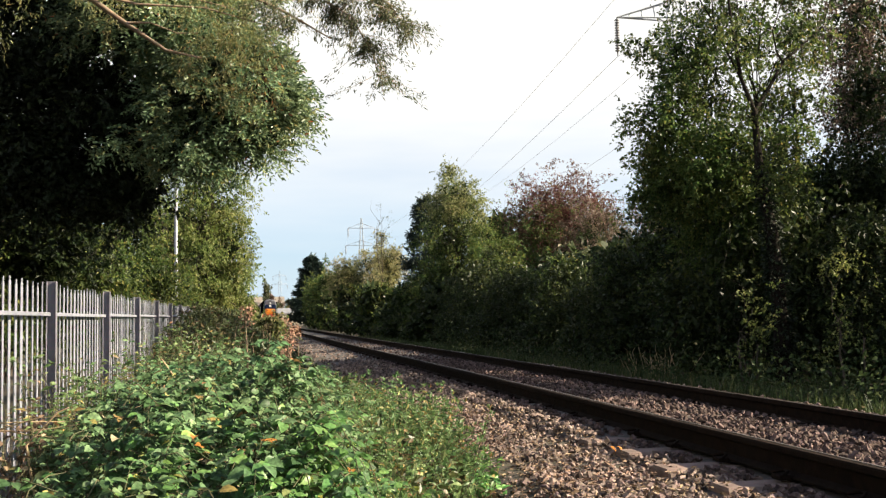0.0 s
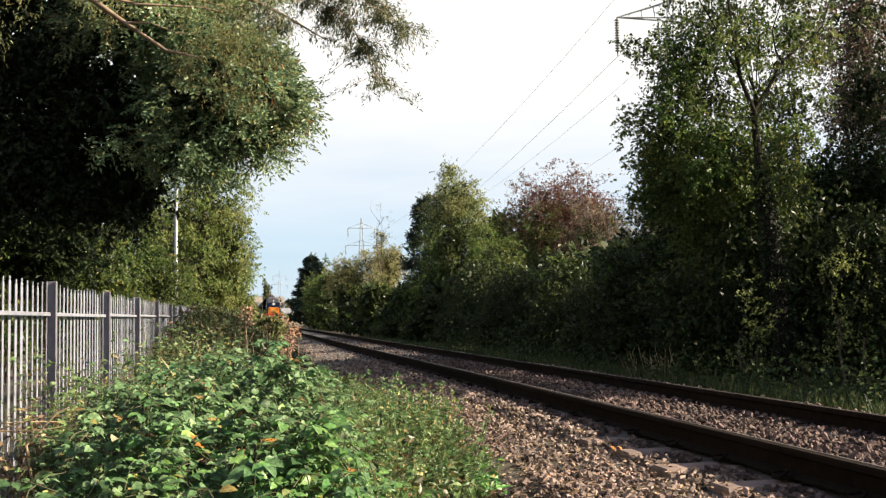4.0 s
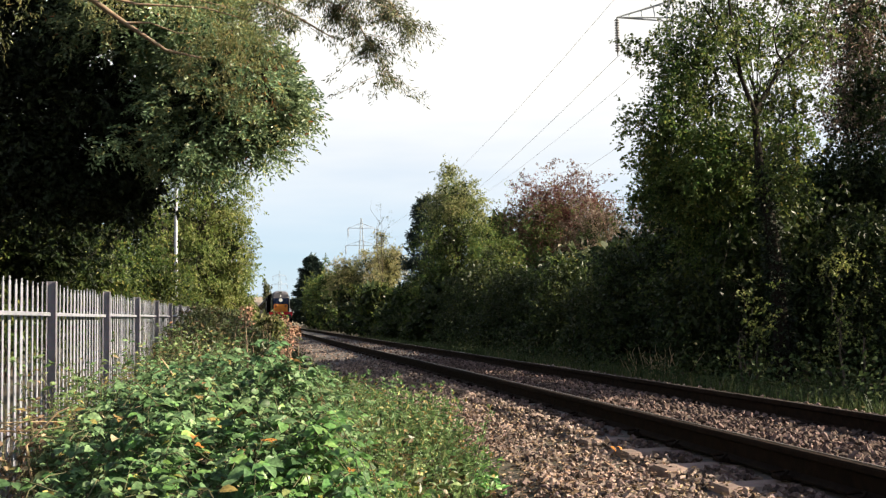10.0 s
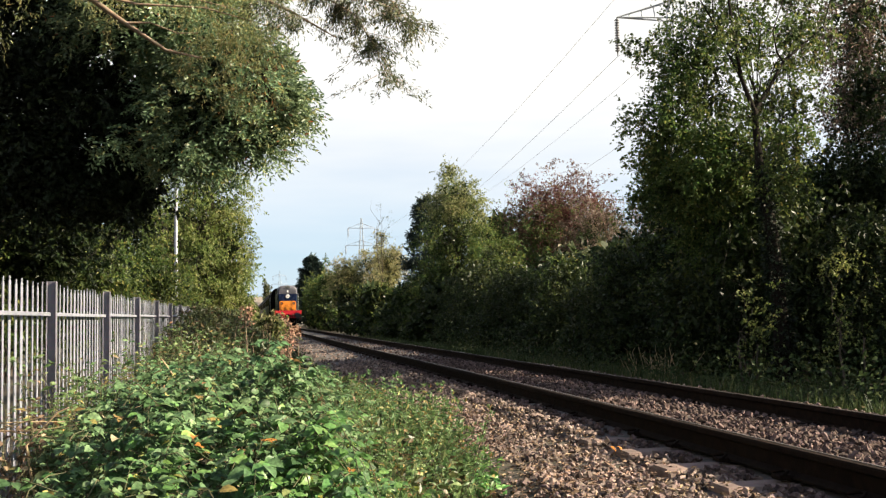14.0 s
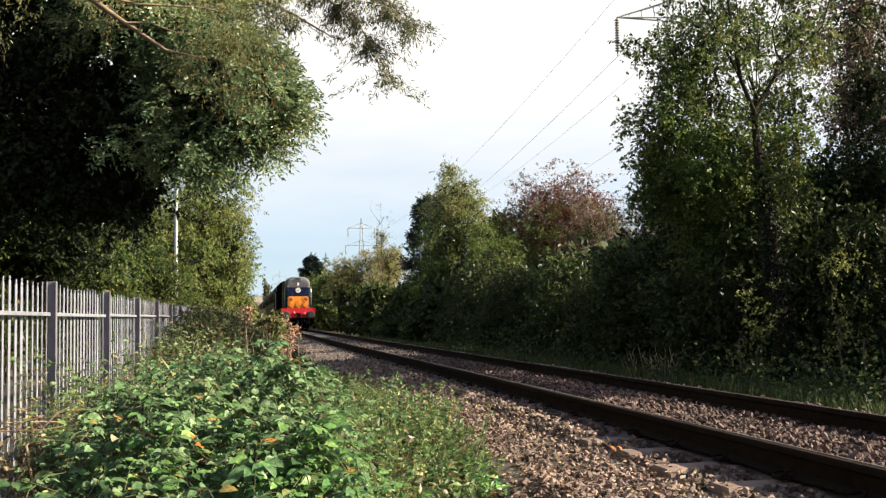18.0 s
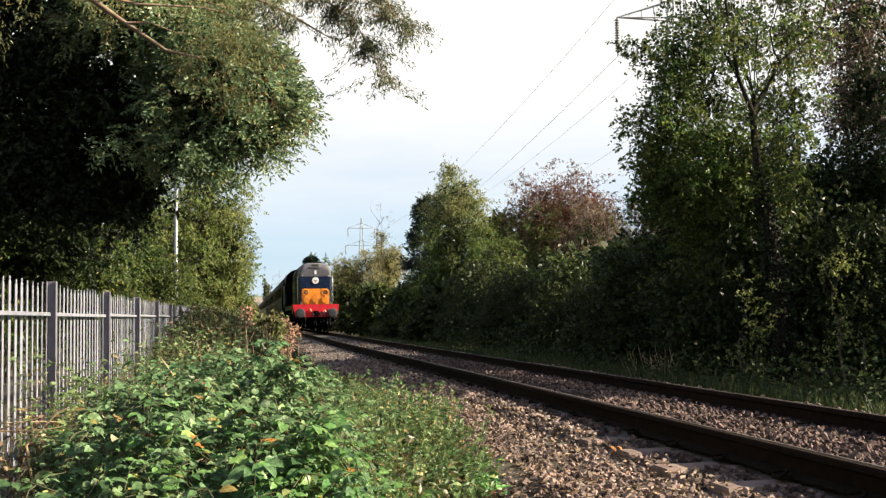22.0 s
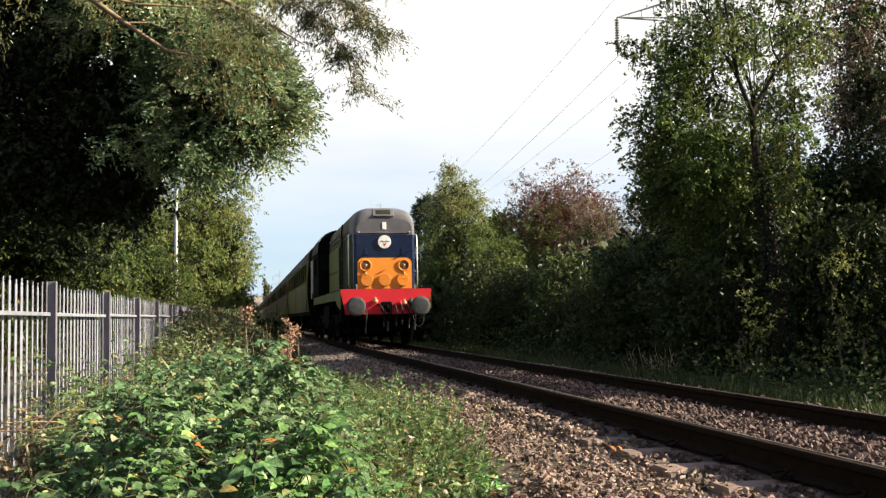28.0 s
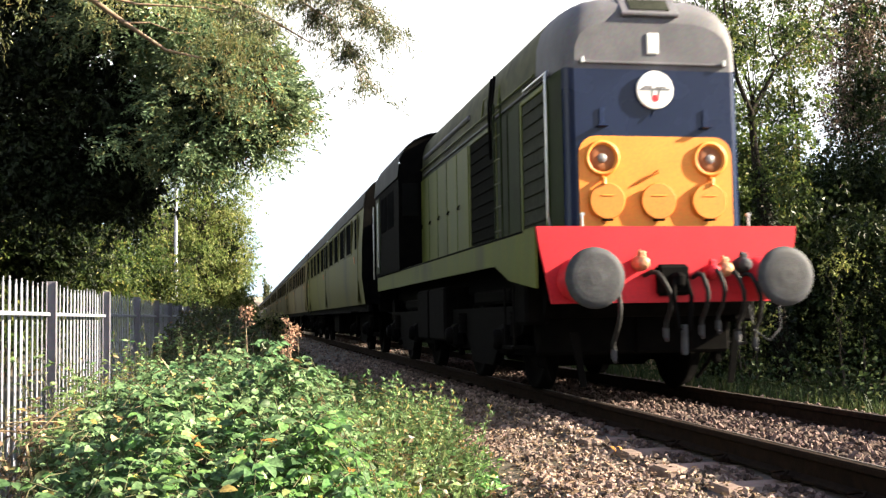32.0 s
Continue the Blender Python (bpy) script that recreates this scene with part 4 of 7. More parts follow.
# trees and shrubs on the far side of the line
alder = tree("alder", "tall slender tree with thin yellowing green crown", (8.75, 16.6, -0.4), 4.9,
             [(-1.6, 0.5, 4.25, 0.66, 0.9, 0.72, 54), (-0.88, 0.5, 4.86, 0.89, 1.0, 0.79, 74), (-1.27, 0.5, 5.75, 0.59, 0.8, 0.69, 34), (-0.3, 0.5, 6.09, 0.8, 1.0, 0.8, 42), (0.89, 0.5, 6.03, 0.71, 1.0, 0.91, 34),
              (-0.15, 0.5, 7.32, 1.71, 1.4, 0.71, 60), (1.38, 0.5, 7.18, 1.12, 1.2, 0.82, 32), (-1.19, 0.5, 3.36, 0.93, 0.9, 0.69, 84), (-1.7, 0.5, 3.35, 0.5, 0.7, 0.7, 34), (-0.43, 0.5, 2.67, 0.94, 0.9, 0.84, 74),
              (0.84, 0.5, 4.79, 0.71, 0.9, 0.61, 22), (-1.98, 0.3, 5.75, 0.32, 0.5, 0.16, 6), (-0.15, -0.5, 3.1, 0.55, 0.4, 0.55, 26), (-0.81, -0.4, 4.01, 0.57, 0.4, 0.47, 24), (-1.04, -0.4, 3.34, 0.66, 0.4, 0.56, 30), (-0.45, -0.4, 2.31, 0.66, 0.4, 0.56, 26), (0.2, -0.5, 4.1, 0.45, 0.4, 0.3, 12),
              (-1.1, -1.35, 5.5, 0.55, 0.25, 0.6, 6), (0.1, -1.3, 5.6, 0.7, 0.25, 0.6, 6), (-0.75, -1.6, 4.4, 0.4, 0.2, 0.5, 3), (-0.95, -2.0, 3.3, 0.4, 0.2, 0.5, 7),
              (0, 0.6, 9.0, 1.8, 1.5, 1.2, 50)],
             "alder_leaf", 41, 0.23, 104, size=(0.042, 0.074), thick=0.04, width=0.65, hang=0.5, core=4.5, limb=0.5, density=1.02, bark="shaded_bark")
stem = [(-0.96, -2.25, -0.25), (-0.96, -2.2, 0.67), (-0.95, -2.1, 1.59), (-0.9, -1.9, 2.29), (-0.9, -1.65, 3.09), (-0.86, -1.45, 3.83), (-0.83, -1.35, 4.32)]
part("trunk", MB().tube(stem, [0.16, 0.125, 0.11, 0.10, 0.08, 0.056, 0.050], 10), "shaded_bark", alder, "dark trunk that forks into two limbs")
for path, r0 in (([stem[-1], (-0.96, -1.2, 4.87), (-0.97, -1.0, 5.66), (-0.93, -0.8, 6.23), (-0.84, -0.6, 6.92), (-0.7, -0.3, 8.2)], 0.038),
                 ([(-0.96, -1.2, 4.87), (-1.08, -1.05, 5.27), (-1.26, -0.9, 5.86), (-1.39, -0.7, 6.29), (-1.57, -0.5, 6.82), (-1.7, -0.3, 7.4)], 0.020),
                 ([(-1.26, -0.9, 5.86), (-1.22, -0.8, 6.2), (-1.2, -0.6, 6.9)], 0.016), ([(-0.97, -1.0, 5.66), (-0.82, -0.9, 6.0), (-0.75, -0.7, 6.6)], 0.018),
                 ([stem[-1], (-0.48, -1.2, 4.75), (-0.12, -1.0, 5.22), (0.33, -0.8, 5.55), (0.85, -0.6, 5.93), (1.3, -0.3, 6.8)], 0.033),
                 ([(-0.12, -1.0, 5.22), (-0.17, -0.9, 5.41), (-0.17, -0.8, 5.79), (0.14, -0.6, 6.38), (0.32, -0.5, 6.81), (0.5, -0.2, 7.8)], 0.016),
                 ([(-0.74, -1.25, 4.5), (-0.58, -1.1, 4.84), (-0.55, -0.95, 5.23), (-0.62, -0.8, 5.7)], 0.012)):
    part("limb", MB().tube(path, [r0 * (1 - 0.75 * k / (len(path) - 1)) for k in range(len(path))], 8), "shaded_bark", alder)
ri = np.random.default_rng(56)
u = ri.uniform(0, 4.4, 2600)
k = u.astype(int)
f = (u - k)[:, None]
line = np.array(stem)
round_stem = ri.normal(size=(len(u), 3)) * np.array([1, 1, 0.2])
round_stem /= np.linalg.norm(round_stem, axis=1, keepdims=True)
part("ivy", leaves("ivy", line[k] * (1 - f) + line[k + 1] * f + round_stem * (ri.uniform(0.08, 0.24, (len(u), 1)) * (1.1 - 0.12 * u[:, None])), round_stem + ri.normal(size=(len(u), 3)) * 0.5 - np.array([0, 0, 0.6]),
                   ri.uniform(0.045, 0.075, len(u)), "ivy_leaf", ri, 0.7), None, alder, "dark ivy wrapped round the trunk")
tree("alder", "slim dark stem with a thin brown crown", (9.85, 17.6, -0.4), 5.2, [(0.2, 0, 6.4, 0.6, 0.6, 1.2, 22), (-0.2, 0, 4.6, 0.4, 0.5, 0.8, 10), (0.3, 0, 8.0, 0.9, 0.8, 0.8, 20)],
     "brown_leaf", 54, 0.22, 46, size=(0.04, 0.07), thick=0.034, width=0.6, core=2, limb=0.5, bark="shaded_bark")
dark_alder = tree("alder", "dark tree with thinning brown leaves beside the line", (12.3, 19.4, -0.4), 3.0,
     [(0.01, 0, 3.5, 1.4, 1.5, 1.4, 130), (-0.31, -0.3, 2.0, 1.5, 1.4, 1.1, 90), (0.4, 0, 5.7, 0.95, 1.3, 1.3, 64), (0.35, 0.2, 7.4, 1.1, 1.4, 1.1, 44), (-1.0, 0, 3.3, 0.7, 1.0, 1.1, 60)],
     "dark_leaf", 42, 0.26, 62, size=(0.05, 0.09), thick=0.13, width=0.65, second=("brown_leaf", 5.0), core=18, limb=0.5, bark="shaded_bark")
# copies, most out of view, added to block the sun and sky gaps
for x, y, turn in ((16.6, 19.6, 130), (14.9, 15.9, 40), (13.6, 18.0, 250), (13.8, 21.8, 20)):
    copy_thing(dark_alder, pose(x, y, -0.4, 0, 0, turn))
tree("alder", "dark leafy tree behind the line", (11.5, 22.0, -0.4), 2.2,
     [(0, 0, 2.8, 2.2, 2.2, 2.0, 150), (-0.9, 0, 4.3, 1.2, 1.6, 0.8, 50)], "dark_leaf", 43, 0.30, 64, size=(0.06, 0.10), thick=0.12, width=0.65, core=20, limb=0.5, bark="shaded_bark")
# out of view: added so that its shadow falls on the passing nose
tree("alder", "unseen tree added to shade the passing locomotive", (10.6, 13.3, -0.4), 2.0,
     [(0, 0, 5.0, 1.4, 1.8, 1.3, 150), (-0.3, 0, 6.4, 1.0, 1.5, 0.9, 70)], "dark_leaf", 52, 0.28, 50, size=(0.05, 0.09), thick=0.10, width=0.6, core=14, limb=0.5, bark="shaded_bark")
# also out of view; its raised crown is there to shade the track
tree("alder", "unseen spreading tree added to shade the track", (10.0, 12.5, -0.4), 2.6,
     [(-0.3, -0.9, 3.6, 0.9, 1.0, 0.5, 60), (-0.3, 0.6, 3.6, 0.9, 1.1, 0.5, 60), (-0.3, -2.3, 3.4, 0.8, 0.9, 0.4, 44)], "dark_leaf", 53, 0.24, 46, size=(0.045, 0.08), thick=0.08, width=0.6, core=14, limb=0.5, bark="shaded_bark")
tree("red_maple", "rounded tree with dark red autumn leaves on top", (12.6, 41.0, -0.4), 1.6,
     [(0, 0, 5.1, 2.3, 2.2, 2.1, 230), (-1.5, -0.4, 4.6, 1.3, 1.4, 1.6, 90), (1.6, 0, 4.8, 1.4, 1.4, 1.7, 100), (-0.4, -1.4, 3.0, 2.0, 1.0, 1.7, 120)],
     "alder_leaf", 44, 0.26, 92, size=(0.05, 0.085), thick=0.12, width=0.6, second=("red_leaf", 5.3), core=22, limb=0.5, inner_leaf="red_leaf")
tree("pale_bush", "dry brownish bush beside the red tree", (13.4, 40.0, -0.4), 1.2, [(-0.5, -1.6, 3.9, 1.3, 0.8, 1.6, 130), (0.6, -1.4, 3.9, 1.4, 0.9, 1.7, 110), (1.2, -1, 2.4, 1.2, 1.0, 1.4, 60), (2.2, -0.8, 3.7, 1.0, 0.8, 1.4, 70)],
     "brown_leaf", 45, 0.22, 84, size=(0.045, 0.08), thick=0.06, width=0.45, stems=3, category="bush", limb=0.5)
tree("hazel", "yellow-green bush in front of the red tree", (9.6, 37.5, -0.4), 1.0, [(-0.4, 0, 2.8, 1.1, 1.4, 1.5, 110)],
     "yellow_bush", 46, 0.28, 60, size=(0.06, 0.10), thick=0.05, width=0.6, stems=3, category="bush", second=("alder_leaf", 0.2), limb=0.5)
tree("hazel", "tall light green tree beside the line", (9.7, 47.0, -0.4), 2.0,
     [(-0.2, 0, 4.7, 1.8, 2.8, 2.2, 240), (-0.2, 0, 6.5, 1.3, 2.2, 1.15, 130), (-0.9, 0, 2.4, 1.9, 2.0, 1.9, 130), (0.8, 0, 3.0, 1.4, 2.0, 1.8, 60), (-0.5, 0, 7.7, 0.35, 0.5, 0.5, 10)], "alder_leaf", 47, 0.28, 86, size=(0.065, 0.11), width=0.55, core=9, limb=0.5, second=("pale_leaf", 5.6))
tree("sapling", "thin upright saplings with few leaves", (12.9, 50.5, -0.4), 5.0, [(0.0, 0, 7.4, 0.25, 0.3, 1.0, 10), (0.5, 0, 7.3, 0.25, 0.3, 0.9, 8)], "pale_leaf", 55, 0.14, 7, size=(0.05, 0.09), thick=0.03, width=0.5, stems=2, core=0)
# added trees, mostly unseen, that keep the low sun off the hedge
for x, y, turn, k in ((14.8, 11.6, 10, 0.60), (17.6, 17.7, 330, 0.95), (18.5, 14.3, 100, 0.82), (21.5, 17.8, 200, 0.85), (14.6, 28.0, 60, 0.75), (16.6, 33.0, 160, 0.6), (17.6, 38.0, 20, 0.55), (19.8, 44.0, 300, 0.95), (22.0, 50.0, 90, 0.95), (14.5, 46.8, 150, 0.66)):
    c = copy_thing(shade, pose(x, y, -0.4, 0, 0, turn))
    c.scale = (k, k, k)
    c["label"], c["group"] = "dark tree added behind the hedge to block the sun", "trees behind the hedge"
tree("poplar_sapling", "thin upright saplings with few leaves", (9.7, 75.0, -0.4), 7.0, [(-0.1, 0, 8.6, 0.3, 0.3, 1.4, 12), (0.5, 0, 8.0, 0.25, 0.2, 1.2, 9)], "willow_leaf", 48, 0.16, 6,
     size=(0.07, 0.11), thick=0.03, width=0.5, stems=2, core=0)
tree("yellow_willow", "broad yellowish autumn willow bush", (9.9, 79.0, -0.4), 1.4,
     [(-0.6, 0, 3.6, 2.8, 2.6, 2.9, 240), (-2.4, 0, 3.6, 1.5, 1.6, 2.2, 90), (0.8, 0, 5.2, 1.6, 1.6, 1.7, 90), (0.3, 0, 7.0, 0.35, 0.3, 1.6, 7), (-0.8, -0.5, 1.7, 2.4, 2.4, 1.5, 120)], "yellow_bush", 49, 0.4, 80, size=(0.11, 0.17), width=0.4, thick=0.12, stems=3)
tree("green_bush", "grey-green bushes farther down the line", (9.0, 108.0, -0.4), 1.6,
     [(0, 0, 3.4, 2.5, 3.0, 3.2, 170), (-1.0, 8, 3.2, 1.8, 3.0, 2.8, 110), (0.2, -9, 3.0, 2.0, 3.0, 2.6, 110), (-0.6, -4, 1.4, 1.6, 4.0, 1.3, 90)], "willow_leaf", 50, 0.5, 55, size=(0.2, 0.3), width=0.45, thick=0.12, stems=3, second=("alder_leaf", -1.0))
tree("green_bush", "rounded yellow-green bush by the bend of the hedge", (8.7, 124.0, -0.4), 1.6, [(0, 0, 3.2, 2.0, 2.6, 3.0, 170)], "lime_leaf", 51, 0.5, 55, size=(0.2, 0.3), width=0.5, thick=0.12, stems=2)


def conifer(name, label, at, h, r, seed, leaf_size):
    """A fir: an upright stem with whorls of drooping boughs."""
    rng = np.random.default_rng(seed)
    t = thing(name, label, "conifer", at)
    mb = MB().tube([(0, 0, -0.2), (0, 0, h * 0.5), (0, 0, h)], [0.16, 0.10, 0.02], 8)
    p, d = [], []
    for k in range(170):
        f = rng.uniform(0.06, 0.98)
        a = rng.uniform(0, 2 * math.pi)
        L = r * (1 - f) ** 0.75 * rng.uniform(0.65, 1.15) + 0.15
        o = np.array([math.cos(a), math.sin(a), 0.12])
        z0 = np.array([0, 0, h * f])
        mb.tube([z0, z0 + o * L], [0.03, 0.005], 4, False)
        m = int(26 + 50 * L)
        u = rng.uniform(0.15, 1.0, m) ** 0.7
        p.append(z0 + o * L * u[:, None] + rng.normal(size=(m, 3)) * 0.16 * (0.5 + L * 0.25))
        d.append(o + rng.normal(size=(m, 3)) * 0.8)
    p, d = np.concatenate(p), np.concatenate(d)
    part("trunk", mb, "bark", t)
    part("crown", leaves("fir_crown", p, d, rng.uniform(leaf_size * 0.7, leaf_size * 1.3, len(p)), "conifer", rng, 0.3), None, t)
    return t


conifer("fir_tree", "dark blue-green fir tree beside the line", (10.6, 62.0, -0.4), 8.4, 2.2, 61, 0.26)
conifer("fir_tree", "dark fir tree far down the line", (9.3, 148.0, -0.4), 10.1, 3.9, 62, 0.5)

# hedge along the far side of the line: a few shrubs, many times over
hedge_kinds = []
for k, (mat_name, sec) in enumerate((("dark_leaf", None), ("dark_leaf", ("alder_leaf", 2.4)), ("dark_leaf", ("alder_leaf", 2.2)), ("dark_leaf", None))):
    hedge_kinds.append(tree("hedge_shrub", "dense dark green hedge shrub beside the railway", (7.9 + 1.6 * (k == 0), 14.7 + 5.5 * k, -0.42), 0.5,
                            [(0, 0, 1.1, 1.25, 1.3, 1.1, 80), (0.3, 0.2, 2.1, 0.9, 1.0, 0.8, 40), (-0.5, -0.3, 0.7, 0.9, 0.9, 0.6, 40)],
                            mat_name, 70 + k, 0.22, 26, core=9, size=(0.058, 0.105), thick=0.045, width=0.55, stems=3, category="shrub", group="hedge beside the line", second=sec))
far_kinds = []
for k, (mat_name, sec) in enumerate((("dark_leaf", None), ("alder_leaf", None), ("dark_leaf", ("willow_leaf", 1.8)))):
    far_kinds.append(tree("hedge_shrub", "dense green hedge shrub farther along the railway", (7.9, 52.0 + 4.0 * k, -0.42), 0.5,
                          [(0, 0, 1.1, 1.25, 1.3, 1.1, 40), (0.3, 0.2, 2.1, 0.9, 1.0, 0.8, 22), (-0.5, -0.3, 0.7, 0.9, 0.9, 0.6, 20)],
                          mat_name, 80 + k, 0.26, 21, core=9, inner_size=1.7, size=(0.12, 0.19), thick=0.045, width=0.55, stems=1, category="shrub", group="hedge beside the line", second=sec))
rh = random.Random(5)
for i in range(31):
    y = 16.0 + i * 1.45 + rh.uniform(-0.4, 0.4)
    x = 7.8 + rh.uniform(-0.3, 0.6) + (2.0 if i % 3 == 2 else 0)
    s = rh.uniform(0.75, 1.15) * ((1.25 if y < 24 else 0.72) if i % 3 == 2 else 1.0)
    if y > 18.5 and i % 3 != 2:
        s *= 0.74 if y < 30 else 0.9
    c = copy_thing(hedge_kinds[rh.randrange(4)] if y < 42 else far_kinds[rh.randrange(3)], pose(x, y, -0.42, 0, 0, rh.uniform(0, 360)))
    c.scale = (s, s, s * rh.uniform(0.85, 1.2))
# second hedge row, in part out of view, added to shade the track
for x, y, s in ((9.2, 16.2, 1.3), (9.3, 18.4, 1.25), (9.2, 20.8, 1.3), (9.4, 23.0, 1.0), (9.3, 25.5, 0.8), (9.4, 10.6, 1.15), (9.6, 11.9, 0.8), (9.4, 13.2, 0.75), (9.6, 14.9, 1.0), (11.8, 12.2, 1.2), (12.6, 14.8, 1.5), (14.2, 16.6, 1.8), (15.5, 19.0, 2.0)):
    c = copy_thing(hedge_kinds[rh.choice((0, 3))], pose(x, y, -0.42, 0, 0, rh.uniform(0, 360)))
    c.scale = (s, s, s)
for i in range(9):
    y = 26.5 + i * 2.4 + (2.0 if i > 1 else 0)
    c = copy_thing(far_kinds[0 if i % 2 else 2], pose(9.5 + rh.uniform(-0.2, 0.5), y, -0.42, 0, 0, rh.uniform(0, 360)))
    s = rh.uniform(0.95, 1.15)
    c.scale = (s, s, s)
for i in range(6):
    c = copy_thing(far_kinds[0 if i % 2 else 2], pose(11.7 + rh.uniform(-0.3, 0.4), 27.5 + i * 3.0, -0.42, 0, 0, rh.uniform(0, 360)))
    c.scale = (1.35, 1.35, 1.25)
# hidden row added to keep the low sky off the coach sides
for i in range(12):
    c = copy_thing(far_kinds[i % 3], pose(-4.6 - 0.5 * (i % 2), 66 + 6.5 * i, -0.5, 0, 0, 70 * i))
    c.scale = (2.3, 2.3, 2.9)
    c["group"] = "trees behind the fence"
for i in range(30):
    y = 60 + i * 3.4
    c = copy_thing(far_kinds[rh.randrange(3)], pose(7.7 + max(0, y - 95) * 0.028 + rh.uniform(-0.3, 0.8), y, -0.42, 0, 0, rh.uniform(0, 360)))
    s = rh.uniform(0.9, 1.3)
    c.scale = (s, s, s)
for x, y, k, kz in ((12.3, 50.0, 1.8, 2.25), (11.4, 46.0, 1.5, 1.6)):
    c = copy_thing(far_kinds[2], pose(x, y, -0.42, 0, 0, 40))
    c.scale = (k, k, kz)
tree("sapling", "sunlit yellow-green sapling at the foot of the tall tree", (7.1, 14.0, -0.4), 0.7, [(0, 0, 0.8, 0.4, 0.45, 0.5, 22), (0.1, 0, 1.4, 0.3, 0.3, 0.3, 8)], "lime_leaf", 88, 0.16, 30,
     size=(0.03, 0.055), thick=0.02, width=0.6, stems=2, category="sapling", core=0)
tree("sapling", "sunlit thin yellowish sapling on the verge", (7.9, 12.6, -0.4), 0.8, [(0, 0, 1.1, 0.5, 0.6, 0.8, 30), (-0.1, 0.2, 1.8, 0.3, 0.4, 0.4, 12)], "lime_leaf", 89, 0.18, 28,
     size=(0.03, 0.055), thick=0.02, width=0.6, stems=2, category="sapling", core=0)
tree("trackside_bush", "small yellow-green bush close to the line", (0.80, 33.0, -0.45), 0.4, [(0, 0, 0.8, 0.62, 0.6, 0.52, 48), (0.15, 0, 1.17, 0.34, 0.4, 0.28, 16), (-0.32, 0, 1.1, 0.34, 0.4, 0.3, 14)], "lime_leaf", 87, 0.18, 30,
     size=(0.06, 0.1), thick=0.02, width=0.6, stems=2, category="bush", core=4, second=("yellow_bush", 1.1))


# ---- low growth ----
def grass_blades(name, xy, hts, material, rng, lean=0.35, width=0.007):
    """Blades of three segments."""
    n = len(xy)
    z = np.array([ground_z(a, b) for a, b in xy])
    base = np.stack([xy[:, 0], xy[:, 1], z], 1)
    az = rng.uniform(0, 2 * math.pi, n)
    o = np.stack([np.cos(az), np.sin(az), np.zeros(n)], 1)
    s = np.stack([-np.sin(az), np.cos(az), np.zeros(n)], 1) * width
    L = hts[:, None]
    ln = rng.uniform(0.1, lean, n)[:, None]
    m1 = base + np.array([0, 0, 1.0]) * L * 0.55 + o * L * ln * 0.4
    tip = base + np.array([0, 0, 1.0]) * L * 0.95 + o * L * ln
    verts = np.stack([base - s, base + s, m1 + s * 0.8, m1 - s * 0.8, tip], 1).reshape(-1, 3)
    i = (np.arange(n) * 5)[:, None]
    tri = np.array([[0, 1, 2], [0, 2, 3], [3, 2, 4]])
    return raw_mesh(name, verts, (i[:, :, None] + tri[None]).reshape(-1, 3), material)


def thicket_top(x, y):
    """Height of the bramble thicket over the ground plan."""
    ridge = np.interp(y, (2.0, 3.2, 4.5, 5.6, 7.0, 9.0, 12.0, 20.0), (-0.35, -0.04, 0.20, 0.35, 0.38, 0.26, 0.12, 0.0))
    side = np.interp(x, (-1.2, -0.95, -0.5, -0.2, 0.25, 0.7, 1.05, 1.35, 1.6), (-0.46, -0.24, -0.04, 0.02, -0.05, -0.22, -0.36, -0.50, -0.72))
    return ridge + side


def hummock(x, y):
    """Unevenness of the thicket: mounds of leaves with hollows between them."""
    return noise.noise((x * 2.2, y * 1.8, 3.0)) * 0.22 + noise.noise((x * 4.6, y * 3.8, 8.0)) * 0.29


